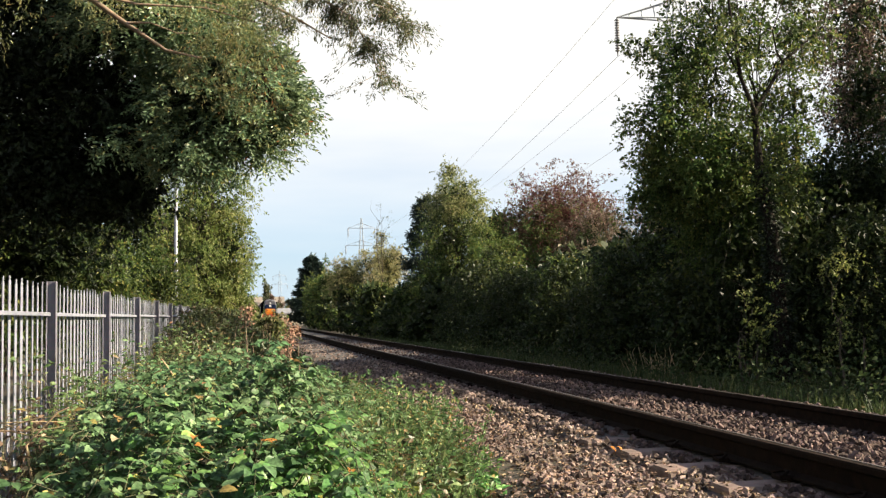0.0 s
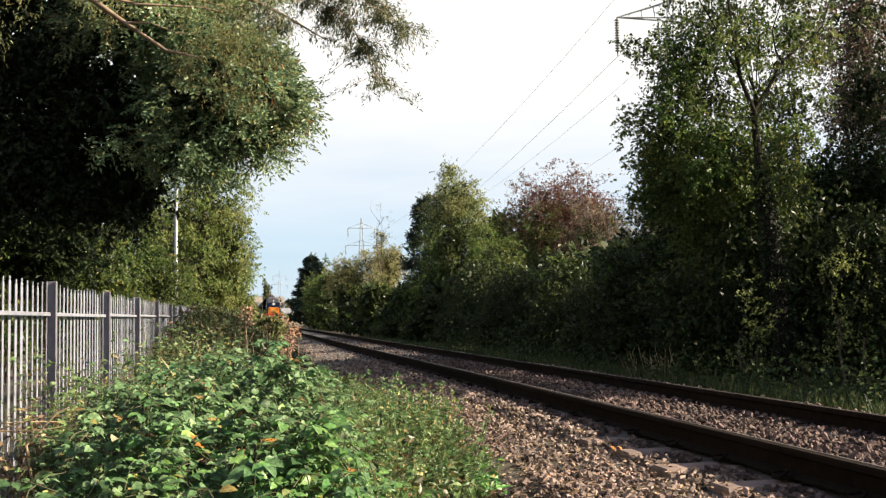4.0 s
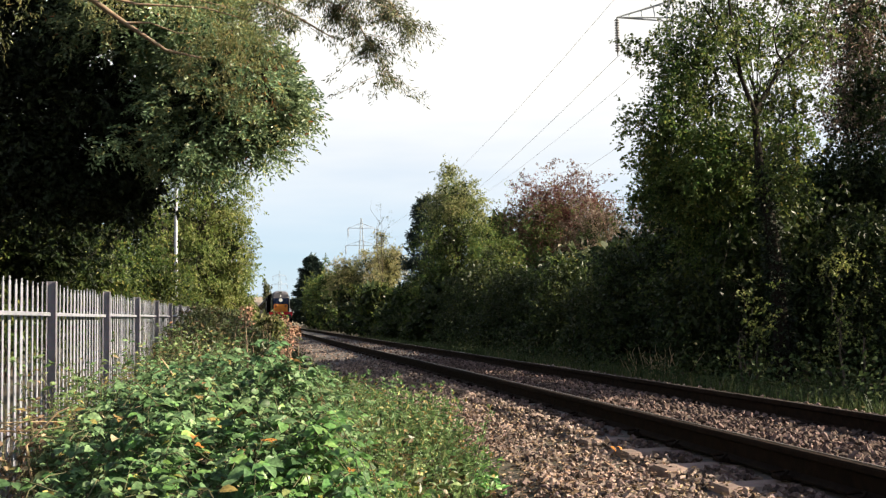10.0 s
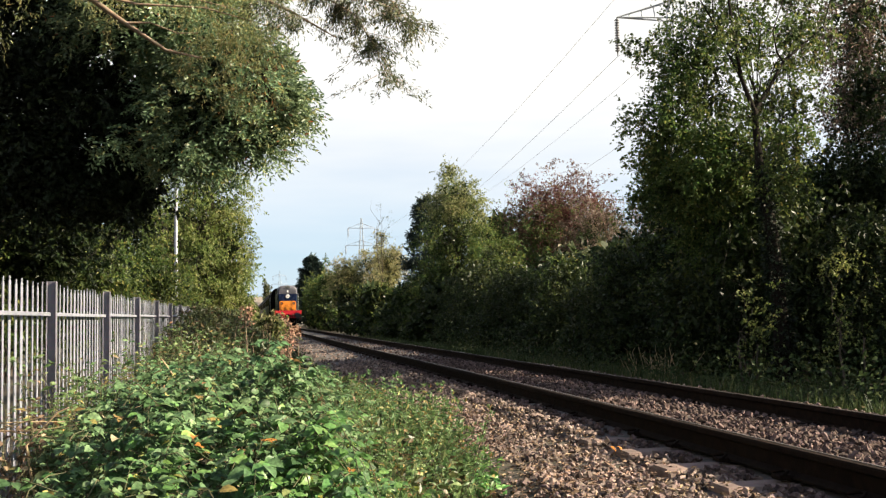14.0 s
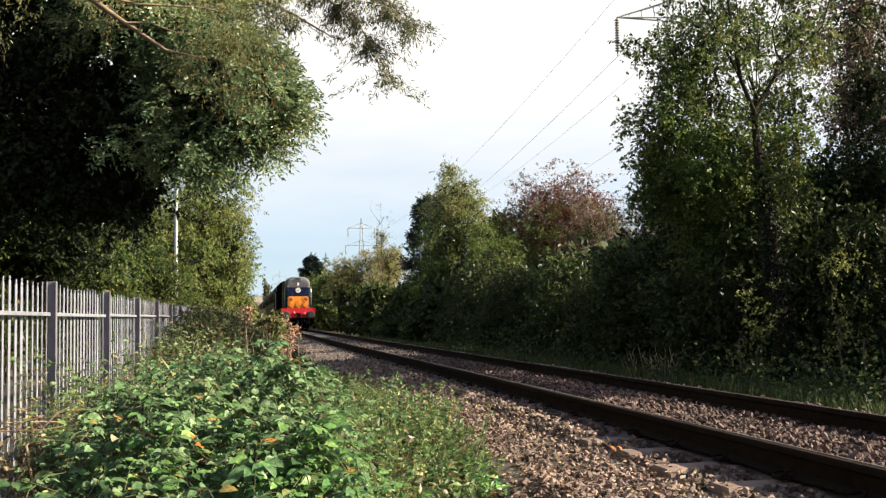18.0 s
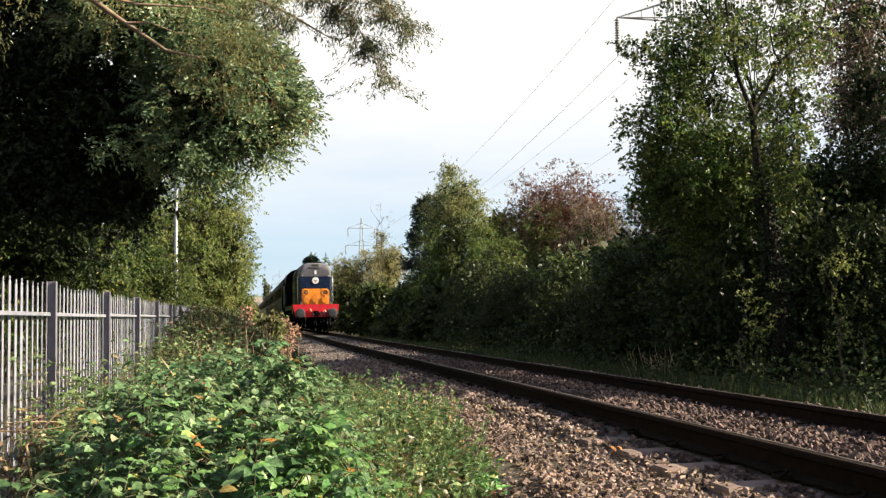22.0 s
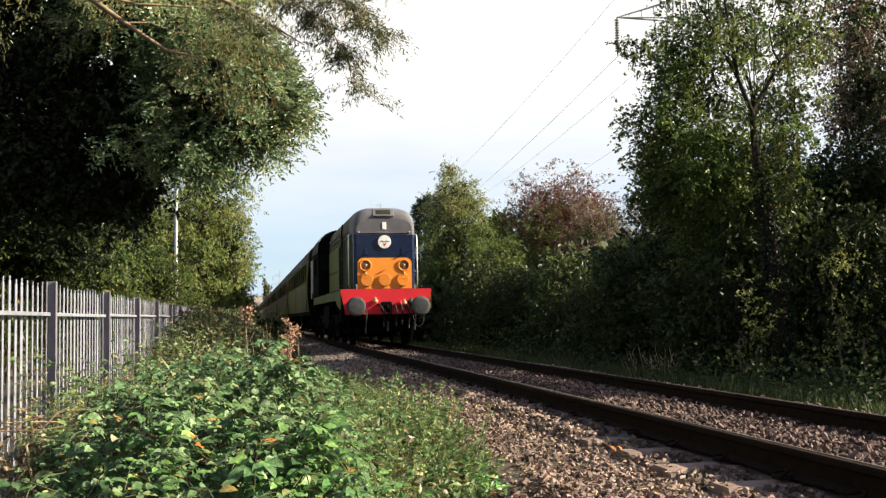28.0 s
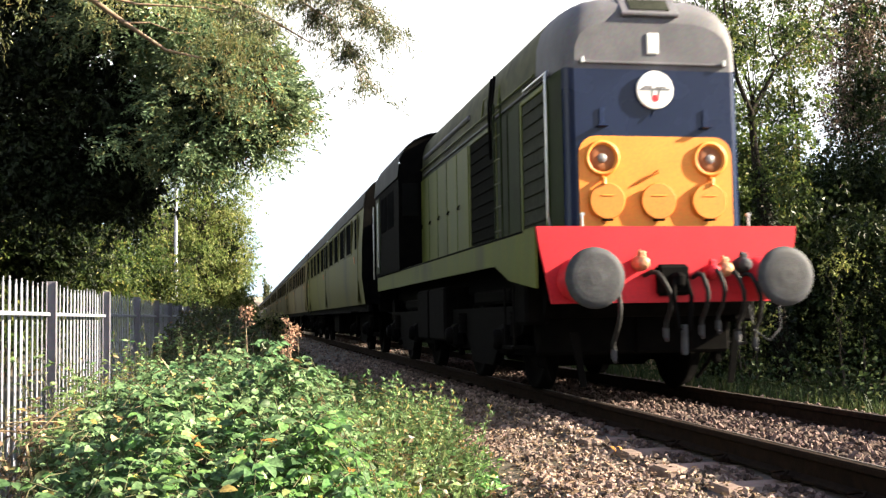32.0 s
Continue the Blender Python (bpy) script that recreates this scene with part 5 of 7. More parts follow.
def bramble():
    rng = np.random.default_rng(90)
    P, D, S = [], [], []

    def leaf(at, al, lift, size, blades=3):
        """A compound leaf of three or five blades at the end of its stalk."""
        o = np.array([math.cos(al), math.sin(al), lift])
        tip = at + o * size * 0.7
        for turn, sc in ((0.0, 1.12), (1.15, 0.88), (-1.15, 0.88), (2.0, 0.7), (-2.0, 0.7))[:blades]:
            P.append(tip - o * size * 0.25 * (turn != 0))
            D.append((math.cos(al + turn), math.sin(al + turn), lift * 0.6 - 0.16 + rng.normal() * 0.16))
            S.append(size * sc)

    # the mass of leaves underneath
    n = 10500
    xs, ys = rng.uniform(-1.15, 1.2, n), 2.9 + 11.5 * rng.uniform(0, 1, n) ** 1.7
    for x, y in zip(xs, ys):
        if x > 0.48 + 0.05 * (y - 5) + 0.3 * noise.noise((x * 2, y * 2, 40.0)):
            continue
        h = hummock(x, y)
        if h < -0.06 and rng.uniform() < 0.7:
            continue
        z = float(thicket_top(x, y)) + h - abs(rng.normal()) * 0.13 - 0.03
        if z > -0.45:
            leaf(np.array([x, y, z]), rng.uniform(0, 6.283), rng.uniform(-0.3, 0.3), rng.uniform(0.034, 0.068))
    # arching canes with leaves along them
    shoots = MB()
    for k in range(820):
        sy = 3.1 + 7.5 * rng.uniform() ** 1.5
        sx = rng.uniform(-1.1, 0.55 + 0.05 * (sy - 5))
        aim = rng.normal() * 0.9 - 0.5 if rng.uniform() < 0.7 else rng.uniform(0, 6.283)
        run, rise = rng.uniform(0.2, 0.5), rng.uniform(0.03, 0.15) + (0.12 if rng.uniform() < 0.08 and sx < 0.1 else 0)
        h0 = float(thicket_top(sx, sy)) + hummock(sx, sy)
        if sx + math.cos(aim) * run > 0.62 + 0.05 * (sy - 5):
            continue
        if hummock(sx, sy) < -0.10 and rng.uniform() < 0.8:
            continue
        q = []
        for f in (0, 0.25, 0.5, 0.75, 1.0):
            x, y = sx + math.cos(aim) * run * f, sy + math.sin(aim) * run * f
            g = float(thicket_top(x, y)) + hummock(x, y)
            q.append(np.array([x, y, max(h0 * (1 - f) + g * f, g - 0.05) - 0.05 + (rise + 0.03) * math.sin(min(1.0, f * 1.2) * 2.1)]))
        shoots.tube(q, [0.003, 0.003, 0.0025, 0.0015, 0.001], 4, False)
        big = rng.uniform(0.044, 0.080)
        sgn = 1
        for f in np.arange(0.1, 1.01, 0.072 / run):
            i = min(int(f * 4), 3)
            at = q[i] + (q[i + 1] - q[i]) * (f * 4 - i)
            sgn = -sgn
            leaf(at, aim + sgn * rng.uniform(0.6, 1.3), rng.uniform(-0.05, 0.35), big * rng.uniform(0.75, 1.1) * (1.05 - 0.4 * f), 5 if k % 3 == 0 else 3)
    P, D, S = [np.array(P)], [np.array(D)], [np.array(S)]
    for k in range(260):
        sx, sy = rng.uniform(-1.0, 0.7), rng.uniform(3.0, 4.6)
        z0 = float(thicket_top(sx, sy)) + hummock(sx, sy) + rng.uniform(-0.03, 0.06)
        al = rng.uniform(0, 2 * math.pi)
        o, sd = np.array([math.cos(al), math.sin(al), rng.uniform(-0.1, 0.35)]), np.array([-math.sin(al), math.cos(al), 0.0])
        for j in range(5):
            for e in (-1, 1) if j < 4 else (0,):
                P.append((np.array([sx, sy, z0]) + o * 0.03 * (j + 1))[None])
                D.append((sd * e + o * (0.45 if j < 4 else 1.0) + np.array([0, 0, -0.12]))[None])
                S.append(np.array([rng.uniform(0.03, 0.046)]))
    P, D, S = np.concatenate(P), np.concatenate(D), np.concatenate(S)
    t = thing("bramble_thicket", "thick sunlit bramble thicket with green and yellowing leaves", "bramble", (0, 0, 0), kind="stuff")
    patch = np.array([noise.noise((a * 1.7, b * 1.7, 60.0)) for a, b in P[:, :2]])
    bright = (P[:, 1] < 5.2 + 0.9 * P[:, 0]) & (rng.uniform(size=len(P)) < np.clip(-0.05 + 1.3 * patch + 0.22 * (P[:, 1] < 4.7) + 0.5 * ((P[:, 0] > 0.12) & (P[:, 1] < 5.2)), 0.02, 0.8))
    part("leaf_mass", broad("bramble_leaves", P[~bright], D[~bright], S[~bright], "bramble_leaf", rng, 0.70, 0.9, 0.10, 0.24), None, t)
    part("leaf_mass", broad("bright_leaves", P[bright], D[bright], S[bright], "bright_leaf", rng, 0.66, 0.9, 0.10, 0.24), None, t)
    part("shoot", shoots, "weed_stem", t)
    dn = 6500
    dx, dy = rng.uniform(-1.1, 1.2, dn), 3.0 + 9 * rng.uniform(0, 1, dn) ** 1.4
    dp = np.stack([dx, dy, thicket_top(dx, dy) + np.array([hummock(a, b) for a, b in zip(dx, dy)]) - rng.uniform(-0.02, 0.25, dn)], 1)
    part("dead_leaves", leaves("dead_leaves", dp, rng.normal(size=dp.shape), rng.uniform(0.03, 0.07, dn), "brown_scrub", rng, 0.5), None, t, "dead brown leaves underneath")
    canes = MB()
    for k in range(150):
        a = np.array([rng.uniform(-1.1, 0.45), 2.8 + 8 * rng.uniform() ** 1.4, 0])
        a[2] = -0.5
        b = a + np.array([rng.normal() * 0.4, rng.normal() * 0.5, 0])
        b[2] = float(thicket_top(b[0], b[1])) + rng.uniform(-0.1, 0.10)
        mid = (a + b) / 2 + np.array([0, 0, 0.22])
        end = b + np.array([rng.normal() * 0.25, rng.normal() * 0.25, -0.08])
        canes.tube([a, mid, b, end], [0.003, 0.0026, 0.0022, 0.0012], 4, False)
    part("canes", canes, "twig", t, "thin brown canes")
    return t


bramble()


def weeds():
    """Nettles and willowherb between the brambles and the stones, and the scrub farther on."""
    rng = np.random.default_rng(91)
    t = thing("weed_patch", "upright green weeds along the edge of the ballast", "weeds", (0, 0, 0), kind="stuff")
    P, D, S, st = [], [], [], MB()
    clumps = []
    for k in range(190):
        y = 3.9 + 13 * rng.uniform() ** 1.9
        right = float(np.interp(y, (3.9, 4.5, 5.5, 6.4, 8, 9.5, 12, 18), (0.5, 0.66, 0.95, 1.38, 1.42, 1.42, 1.5, 1.7)))
        x = 0.35 + (right - 0.35) * rng.uniform() ** 0.8
        clumps.append((x, y, rng.uniform(0.5, 1.15), rng.uniform(0.55, 1.0)))
    for cx, cy, tall, lush in clumps:
        for k in range(rng.integers(6, 15)):
            x, y = cx + rng.normal() * 0.10, cy + rng.normal() * 0.16
            if x > 1.62:
                continue
            z0 = ground_z(x, y)
            top = float(np.interp(y, (4, 5.2, 6.5, 8, 9.5, 18), (0.06, 0.10, 0.26, 0.36, 0.18, 0.05))) - float(np.interp(x, (1.0, 1.3, 1.6), (0.0, 0.10, 0.28)))
            h = max(0.10, (top - z0) * tall * rng.uniform(0.6, 1.05))
            lean = rng.normal(size=2) * 0.13 * h / 0.5
            foot, tip = np.array([x, y, z0]), np.array([x + lean[0], y + lean[1], z0 + h])
            st.tube([foot - np.array([0, 0, 0.02]), (foot + tip) / 2 + np.array([lean[0] * 0.15, 0, 0.01]), tip], [0.004, 0.003, 0.0012], 3, False)
            a, u = rng.uniform(0, 6.283), 0.18
            while u < 1.0:
                for e in (0, math.pi):
                    P.append((foot + (tip - foot) * u)[None])
                    D.append(np.array([[math.cos(a + e), math.sin(a + e), rng.uniform(0.0, 0.9)]]))
                    S.append(np.array([rng.uniform(0.06, 0.115) * (1.1 - 0.55 * u) * lush]))
                a += 1.571 + rng.normal() * 0.2
                u += 0.035 / h * rng.uniform(0.8, 1.3)
            for e in range(4):
                P.append(tip[None])
                D.append(np.array([[math.cos(e * 1.6), math.sin(e * 1.6), 1.6]]) + rng.normal(size=(1, 3)) * 0.3)
                S.append(rng.uniform(0.025, 0.045, 1))
    for k in range(170):
        x, y = (rng.uniform(-1.16, -0.85), rng.uniform(5.2, 11)) if k < 80 else (rng.uniform(-1.0, -0.05), rng.uniform(8.0, 12.5))
        z0, tip = -0.4, np.array([x + rng.normal() * 0.10, y + rng.normal() * 0.15, rng.uniform(0.25, 0.62) if k < 80 else rng.uniform(0.4, 0.78)])
        st.tube([(x, y, z0), tip], [0.004, 0.0015], 3, False)
        u = rng.uniform(0.4, 1.0, 18)
        P.append(np.array([x, y, z0]) + (tip - np.array([x, y, z0])) * u[:, None])
        a = rng.uniform(0, 2 * math.pi, 18)
        D.append(np.stack([np.cos(a), np.sin(a), rng.uniform(-0.4, 0.5, 18)], 1))
        S.append(rng.uniform(0.03, 0.065, 18))
    dry = MB()
    for k in range(110):
        y = 3.8 + 6 * rng.uniform() ** 1.2
        x = rng.uniform(-0.3, 1.25) if k > 10 else rng.uniform(-1.18, -1.0)
        if k <= 10:
            y = rng.uniform(4.9, 6.6)
        h, lean = rng.uniform(0.22, 0.50), rng.normal(size=2) * 0.22
        q = [np.array([x, y, ground_z(x, y)]), np.array([x + lean[0] * 0.3, y + lean[1] * 0.3, ground_z(x, y) + h * 0.6]), np.array([x + lean[0], y + lean[1], ground_z(x, y) + h])]
        if k <= 10:
            q = [v + np.array([0, 0, 0.25]) for v in q]
        dry.tube(q, [0.0024, 0.002, 0.001], 4, False)
        for j in range(5):
            a = q[1] + (q[2] - q[1]) * rng.uniform()
            dry.tube([a, a + rng.normal(size=3) * 0.05 + np.array([0, 0, 0.03])], [0.0025, 0.001], 3, False)
    part("dry_stems", dry, "dead_stem", t, "dead brown stems")
    part("leaf_mass", kite("weed_leaves", np.concatenate(P), np.concatenate(D), np.concatenate(S), "weed_leaf", rng, 0.36, 0.45, 0.10, 0.22), None, t)
    part("stem", st, "weed_stem", t)
    s = thing("scrub_strip", "tangled brown and green scrub along the fence", "scrub", (0, 0, 0), kind="stuff")
    n = 36000
    y = 10.5 + 45 * rng.uniform(0, 1, n) ** 1.4
    x = rng.uniform(-1.1, 1.25, n)
    top = np.interp(y, (11, 14, 18, 25, 45, 56), (0.30, 0.66, 0.88, 0.98, 1.0, 1.0)) - np.interp(x, (-0.7, -0.1, 0.3, 0.7, 1.3), (0, 0.14, 0.45, 0.75, 1.1))
    top = top + np.array([noise.noise((a * 1.6, b * 0.7, 3.0)) * 0.35 for a, b in zip(x, y)])
    z = top - np.abs(rng.normal(size=n)) * 0.25
    k = z > -0.5
    p = np.stack([x, y, z], 1)[k]
    d = rng.normal(size=p.shape)
    part("leaf_mass", leaves("scrub_leaves", p, d, rng.uniform(0.05, 0.10, len(p)) * (0.7 + p[:, 1] / 50), "brown_scrub", rng, 0.5), None, s)
    sm = MB()
    for i in range(160):
        a = np.array([rng.uniform(-1.0, 0.45), rng.uniform(10, 40), -0.5])
        b = a + np.array([rng.normal() * 0.2, rng.normal() * 0.3, rng.uniform(0.8, 1.25)])
        sm.tube([a, (a + b) / 2 + rng.normal(size=3) * 0.05, b], [0.006, 0.005, 0.002], 4, False)
    part("stem", sm, "twig", s)


weeds()


def nettles(name, label, at, spread, n, h, leaf, material, seed):
    """A low patch of leafy stems."""
    rng = np.random.default_rng(seed)
    t = thing(name, label, "weeds", at, "weeds beside the stones")
    st, P, D, S = MB(), [], [], []
    for k in range(n):
        foot = np.array([rng.normal() * spread[0], rng.normal() * spread[1], -0.02])
        hh = h * rng.uniform(0.5, 1.2)
        tip = foot + np.array([rng.normal() * 0.2 * hh, rng.normal() * 0.2 * hh, hh])
        st.tube([foot, tip], [0.003, 0.0012], 3, False)
        for j in range(9):
            u, a = rng.uniform(0.15, 1.0), rng.uniform(0, 6.283)
            P.append(foot + (tip - foot) * u)
            D.append((math.cos(a), math.sin(a), rng.uniform(-0.1, 1.0)))
            S.append(rng.uniform(leaf[0], leaf[1]) * (1.15 - 0.4 * u))
    part("stem", st, "weed_stem", t)["kind"] = "stuff"
    part("foliage", broad("nettle_leaves", np.array(P), np.array(D), np.array(S), material, rng, 0.5, 0.45, 0.12, 0.25), None, t)["kind"] = "stuff"
    return t


nettles("nettle_patch", "bright green nettles at the edge of the ballast", (1.38, 6.7, -0.34), (0.10, 0.30), 60, 0.20, (0.04, 0.085), "bright_leaf", 301)
nettles("nettle_patch", "bright green nettles below the brambles", (0.52, 4.55, -0.46), (0.14, 0.30), 70, 0.42, (0.05, 0.10), "bright_leaf", 302)
nettles("nettle_patch", "green nettles among the weeds", (1.18, 7.6, -0.38), (0.10, 0.35), 50, 0.46, (0.04, 0.08), "weed_leaf", 303)
nettles("nettle_patch", "tall nettles standing at the edge of the ballast", (1.22, 7.9, -0.38), (0.06, 0.12), 34, 0.56, (0.045, 0.085), "weed_leaf", 308)
nettles("nettle_patch", "tall green nettles between brambles and ballast", (1.02, 7.3, -0.42), (0.10, 0.20), 40, 0.52, (0.045, 0.09), "bramble_leaf", 309)
nettles("dead_weeds", "brown withered weeds between the brambles and the nettles", (0.66, 6.8, -0.46), (0.10, 0.35), 46, 0.50, (0.03, 0.06), "litter", 310)
nettles("yellowing_weeds", "yellowing weeds at the foot of the brambles", (0.56, 4.95, -0.46), (0.08, 0.15), 40, 0.50, (0.04, 0.08), "autumn_weed", 304)
nettles("yellowing_weeds", "yellow and brown weeds among the nettles", (0.62, 5.8, -0.46), (0.07, 0.18), 36, 0.54, (0.04, 0.075), "autumn_weed", 305)
nettles("fence_weeds", "thin grey-green weeds growing up the fence", (-1.06, 7.5, -0.2), (0.05, 0.55), 46, 0.55, (0.03, 0.06), "weed_leaf", 306)
nettles("fence_weeds", "pale dry weeds growing up the fence", (-1.06, 5.6, 0.0), (0.04, 0.30), 16, 0.42, (0.03, 0.06), "litter", 307)

stalks = thing("dry_stalks", "pale broken stalks lying against the fence", "dry plant", (-1.0, 5.2, 0.14))
sr = np.random.default_rng(34)
sb = MB()
for k in range(4):
    a = np.array([-0.2 + sr.normal() * 0.03, 0.3 + sr.normal() * 0.1, 0.1 + sr.normal() * 0.02])
    e = a + np.array([0.36 + sr.normal() * 0.08, sr.normal() * 0.1, sr.normal() * 0.06])
    sb.tube([a, (a + e) / 2 + sr.normal(size=3) * 0.02, e], [0.0035, 0.003, 0.002], 5)
sb.tube([(0.05, 0.2, -0.5), (-0.02, 0.1, 0.05), (0.12, 0.1, 0.2), (0.17, 0.1, 0.22)], [0.006, 0.006, 0.005, 0.004], 5)
sb.tube([(0.62, 1.6, -0.5), (0.60, 1.5, 0.1), (0.58, 1.4, 0.28), (0.50, 1.4, 0.40)], [0.006, 0.006, 0.005, 0.004], 5)
part("stalk", sb, "straw", stalks)["kind"] = "stuff"


def dock(at, h, seed, label):
    """A dry seed head on a stalk."""
    rng = np.random.default_rng(seed)
    t = thing("dock_plant", label, "dry plant", at)
    mb = MB().tube([(0, 0, -h), (0.02, 0, -h * 0.4), (0, 0, 0)], [0.006, 0.005, 0.003], 5)
    P, D = [], []
    for k in range(9):
        z = -rng.uniform(0, 0.17)
        a = rng.uniform(0, 6.28)
        e = np.array([math.cos(a) * 0.055, math.sin(a) * 0.055, 0.06])
        mb.tube([(0, 0, z), tuple(np.array([0, 0, z]) + e)], [0.003, 0.0015], 4, False)
        m = 16
        u = rng.uniform(0.2, 1.0, m)
        P.append(np.array([0, 0, z]) + e * u[:, None] + rng.normal(size=(m, 3)) * 0.012)
        D.append(rng.normal(size=(m, 3)))
    part("stalk", mb, "twig", t)
    P, D = np.concatenate(P), np.concatenate(D)
    part("seed_head", ovate("seeds", P, D, rng.uniform(0.012, 0.028, len(P)), "dry", rng, 0.7), None, t)["kind"] = "stuff"
    return t


dock((0.0, 9.0, 0.85), 1.3, 1, "dry reddish seed head on a brown stalk")
dock((0.38, 9.4, 0.74), 1.2, 2, "dry pinkish seed head on a bent stalk")
dock((0.46, 9.6, 0.68), 1.1, 3, "dry pinkish seed head on a brown stalk")
dock((0.36, 9.2, 0.60), 1.0, 4, "low dry seed head beside the scrub")

fallen = np.random.default_rng(33)
leaf_mesh = broad("autumn_leaf", np.zeros((1, 3)), np.array([[0.0, 1.0, 0.0]]), np.array([1.0]), "autumn", fallen, 0.7, 6.0, 0.22, 0.4)
cream_mesh = broad("cream_leaf", np.zeros((1, 3)), np.array([[0.0, 1.0, 0.0]]), np.array([1.0]), "cream", fallen, 0.62, 6.0, 0.25, 0.5)
for x, y, z, s, m, what in ((-0.50, 4.2, 0.31, 0.07, cream_mesh, "cream"), (-0.20, 4.2, 0.31, 0.065, leaf_mesh, "orange"), (-0.165, 4.15, 0.28, 0.055, leaf_mesh, "orange"), (-0.62, 4.9, 0.34, 0.045, cream_mesh, "cream"),
                            (0.12, 4.2, 0.27, 0.085, leaf_mesh, "yellow"), (0.19, 4.15, 0.235, 0.07, leaf_mesh, "yellow"), (0.42, 4.4, 0.12, 0.07, leaf_mesh, "orange"), (0.36, 3.9, 0.08, 0.075, leaf_mesh, "yellow"),
                            (0.55, 4.1, -0.02, 0.07, leaf_mesh, "yellow"), (2.42, 6.75, -0.15, 0.06, leaf_mesh, "orange"), (2.45, 6.72, -0.14, 0.05, leaf_mesh, "orange")):
    ob = new("autumn_leaf", m)
    ob.matrix_basis = pose(x, y, z, fallen.uniform(20, 60), fallen.uniform(-25, 25), fallen.uniform(-50, 50)) @ Matrix.Diagonal((s * 0.85, s * 0.85, s * 0.85, 1))
    tagged(ob, "fallen %s autumn leaf lying on the plants" % what if x < 2 else "fallen orange leaf on a sleeper end", "leaf", "fallen leaves")

# dead leaves and bits of twig blown onto the stones
lr = np.random.default_rng(93)
n = 6500
lx = np.stack([1.1 + 1.5 * lr.uniform(0, 1, n) ** 1.5, 4.2 + 7 * lr.uniform(0, 1, n) ** 1.3], 1)
lp = np.concatenate([lx, (np.array([ballast_z(a, b) for a, b in lx]) + lr.uniform(0.01, 0.05, n))[:, None]], 1)
ld = lr.normal(size=lp.shape)
ld[:, 2] *= 0.3
litter = new("leaf_litter", leaves("leaf_litter", lp, ld, lr.uniform(0.025, 0.06, n), "litter", lr, 0.35, 0.5))
tagged(litter, "dead brown leaves and twigs lying on the stones", "leaf litter", kind="stuff")

# rough grass on the far verge and dead stalks
gr = np.random.default_rng(92)
n = 16000
gxy = np.stack([gr.uniform(5.9, 8.2, n), 7 + 50 * gr.uniform(0, 1, n) ** 1.5], 1)
verge_ob = new("verge_grass", grass_blades("verge_grass", gxy, gr.uniform(0.08, 0.28, n), "verge", gr, 0.6, 0.006))
tagged(verge_ob, "rough dark grass on the shaded verge", "grass", kind="stuff")
n = 14000
lx = np.stack([gr.uniform(6.2, 8.4, n), 8 + 30 * gr.uniform(0, 1, n) ** 1.3], 1)
lp = np.concatenate([lx, (np.array([ground_z(a, b) for a, b in lx]) + np.abs(gr.normal(size=n)) * 0.28)[:, None]], 1)
ivy = new("verge_growth", kite("verge_growth", lp, gr.normal(size=lp.shape), gr.uniform(0.04, 0.09, n), "verge", gr, 0.6, 0.5))
tagged(ivy, "low dark leafy undergrowth on the verge", "undergrowth", kind="stuff")
tuft = thing("reed_tuft", "tuft of pale dry grass stalks", "grass", (6.75, 16.6, -0.4))
ft = MB()
for k in range(34):
    a = np.array([gr.normal() * 0.22, gr.normal() * 0.35, 0])
    b = a + np.array([gr.normal() * 0.16, gr.normal() * 0.16, gr.uniform(0.25, 0.62)])
    ft.tube([a, (a + b) / 2 + gr.normal(size=3) * 0.03, b, b + np.array([gr.normal() * 0.05, 0, 0.08])], [0.0025, 0.002, 0.004, 0.001], 4, False)
part("stalk", ft, "straw", tuft)["kind"] = "stuff"


# ---- lamp post, power line, distance ----
lamp = thing("lamp_post", "slim grey steel lamp column behind the fence", "lamp post", (-2.2, 35.0, -0.5))
part("column", MB().tube([(0, 0, 0), (0, 0, 1.2), (0, 0, 1.25), (0, 0, 6.2)], [0.09, 0.09, 0.065, 0.05], 12), "galv", lamp)
part("lantern", MB().box((0.45, 0, 6.2), (0.7, 0.22, 0.12), 0.03), "galv", lamp)


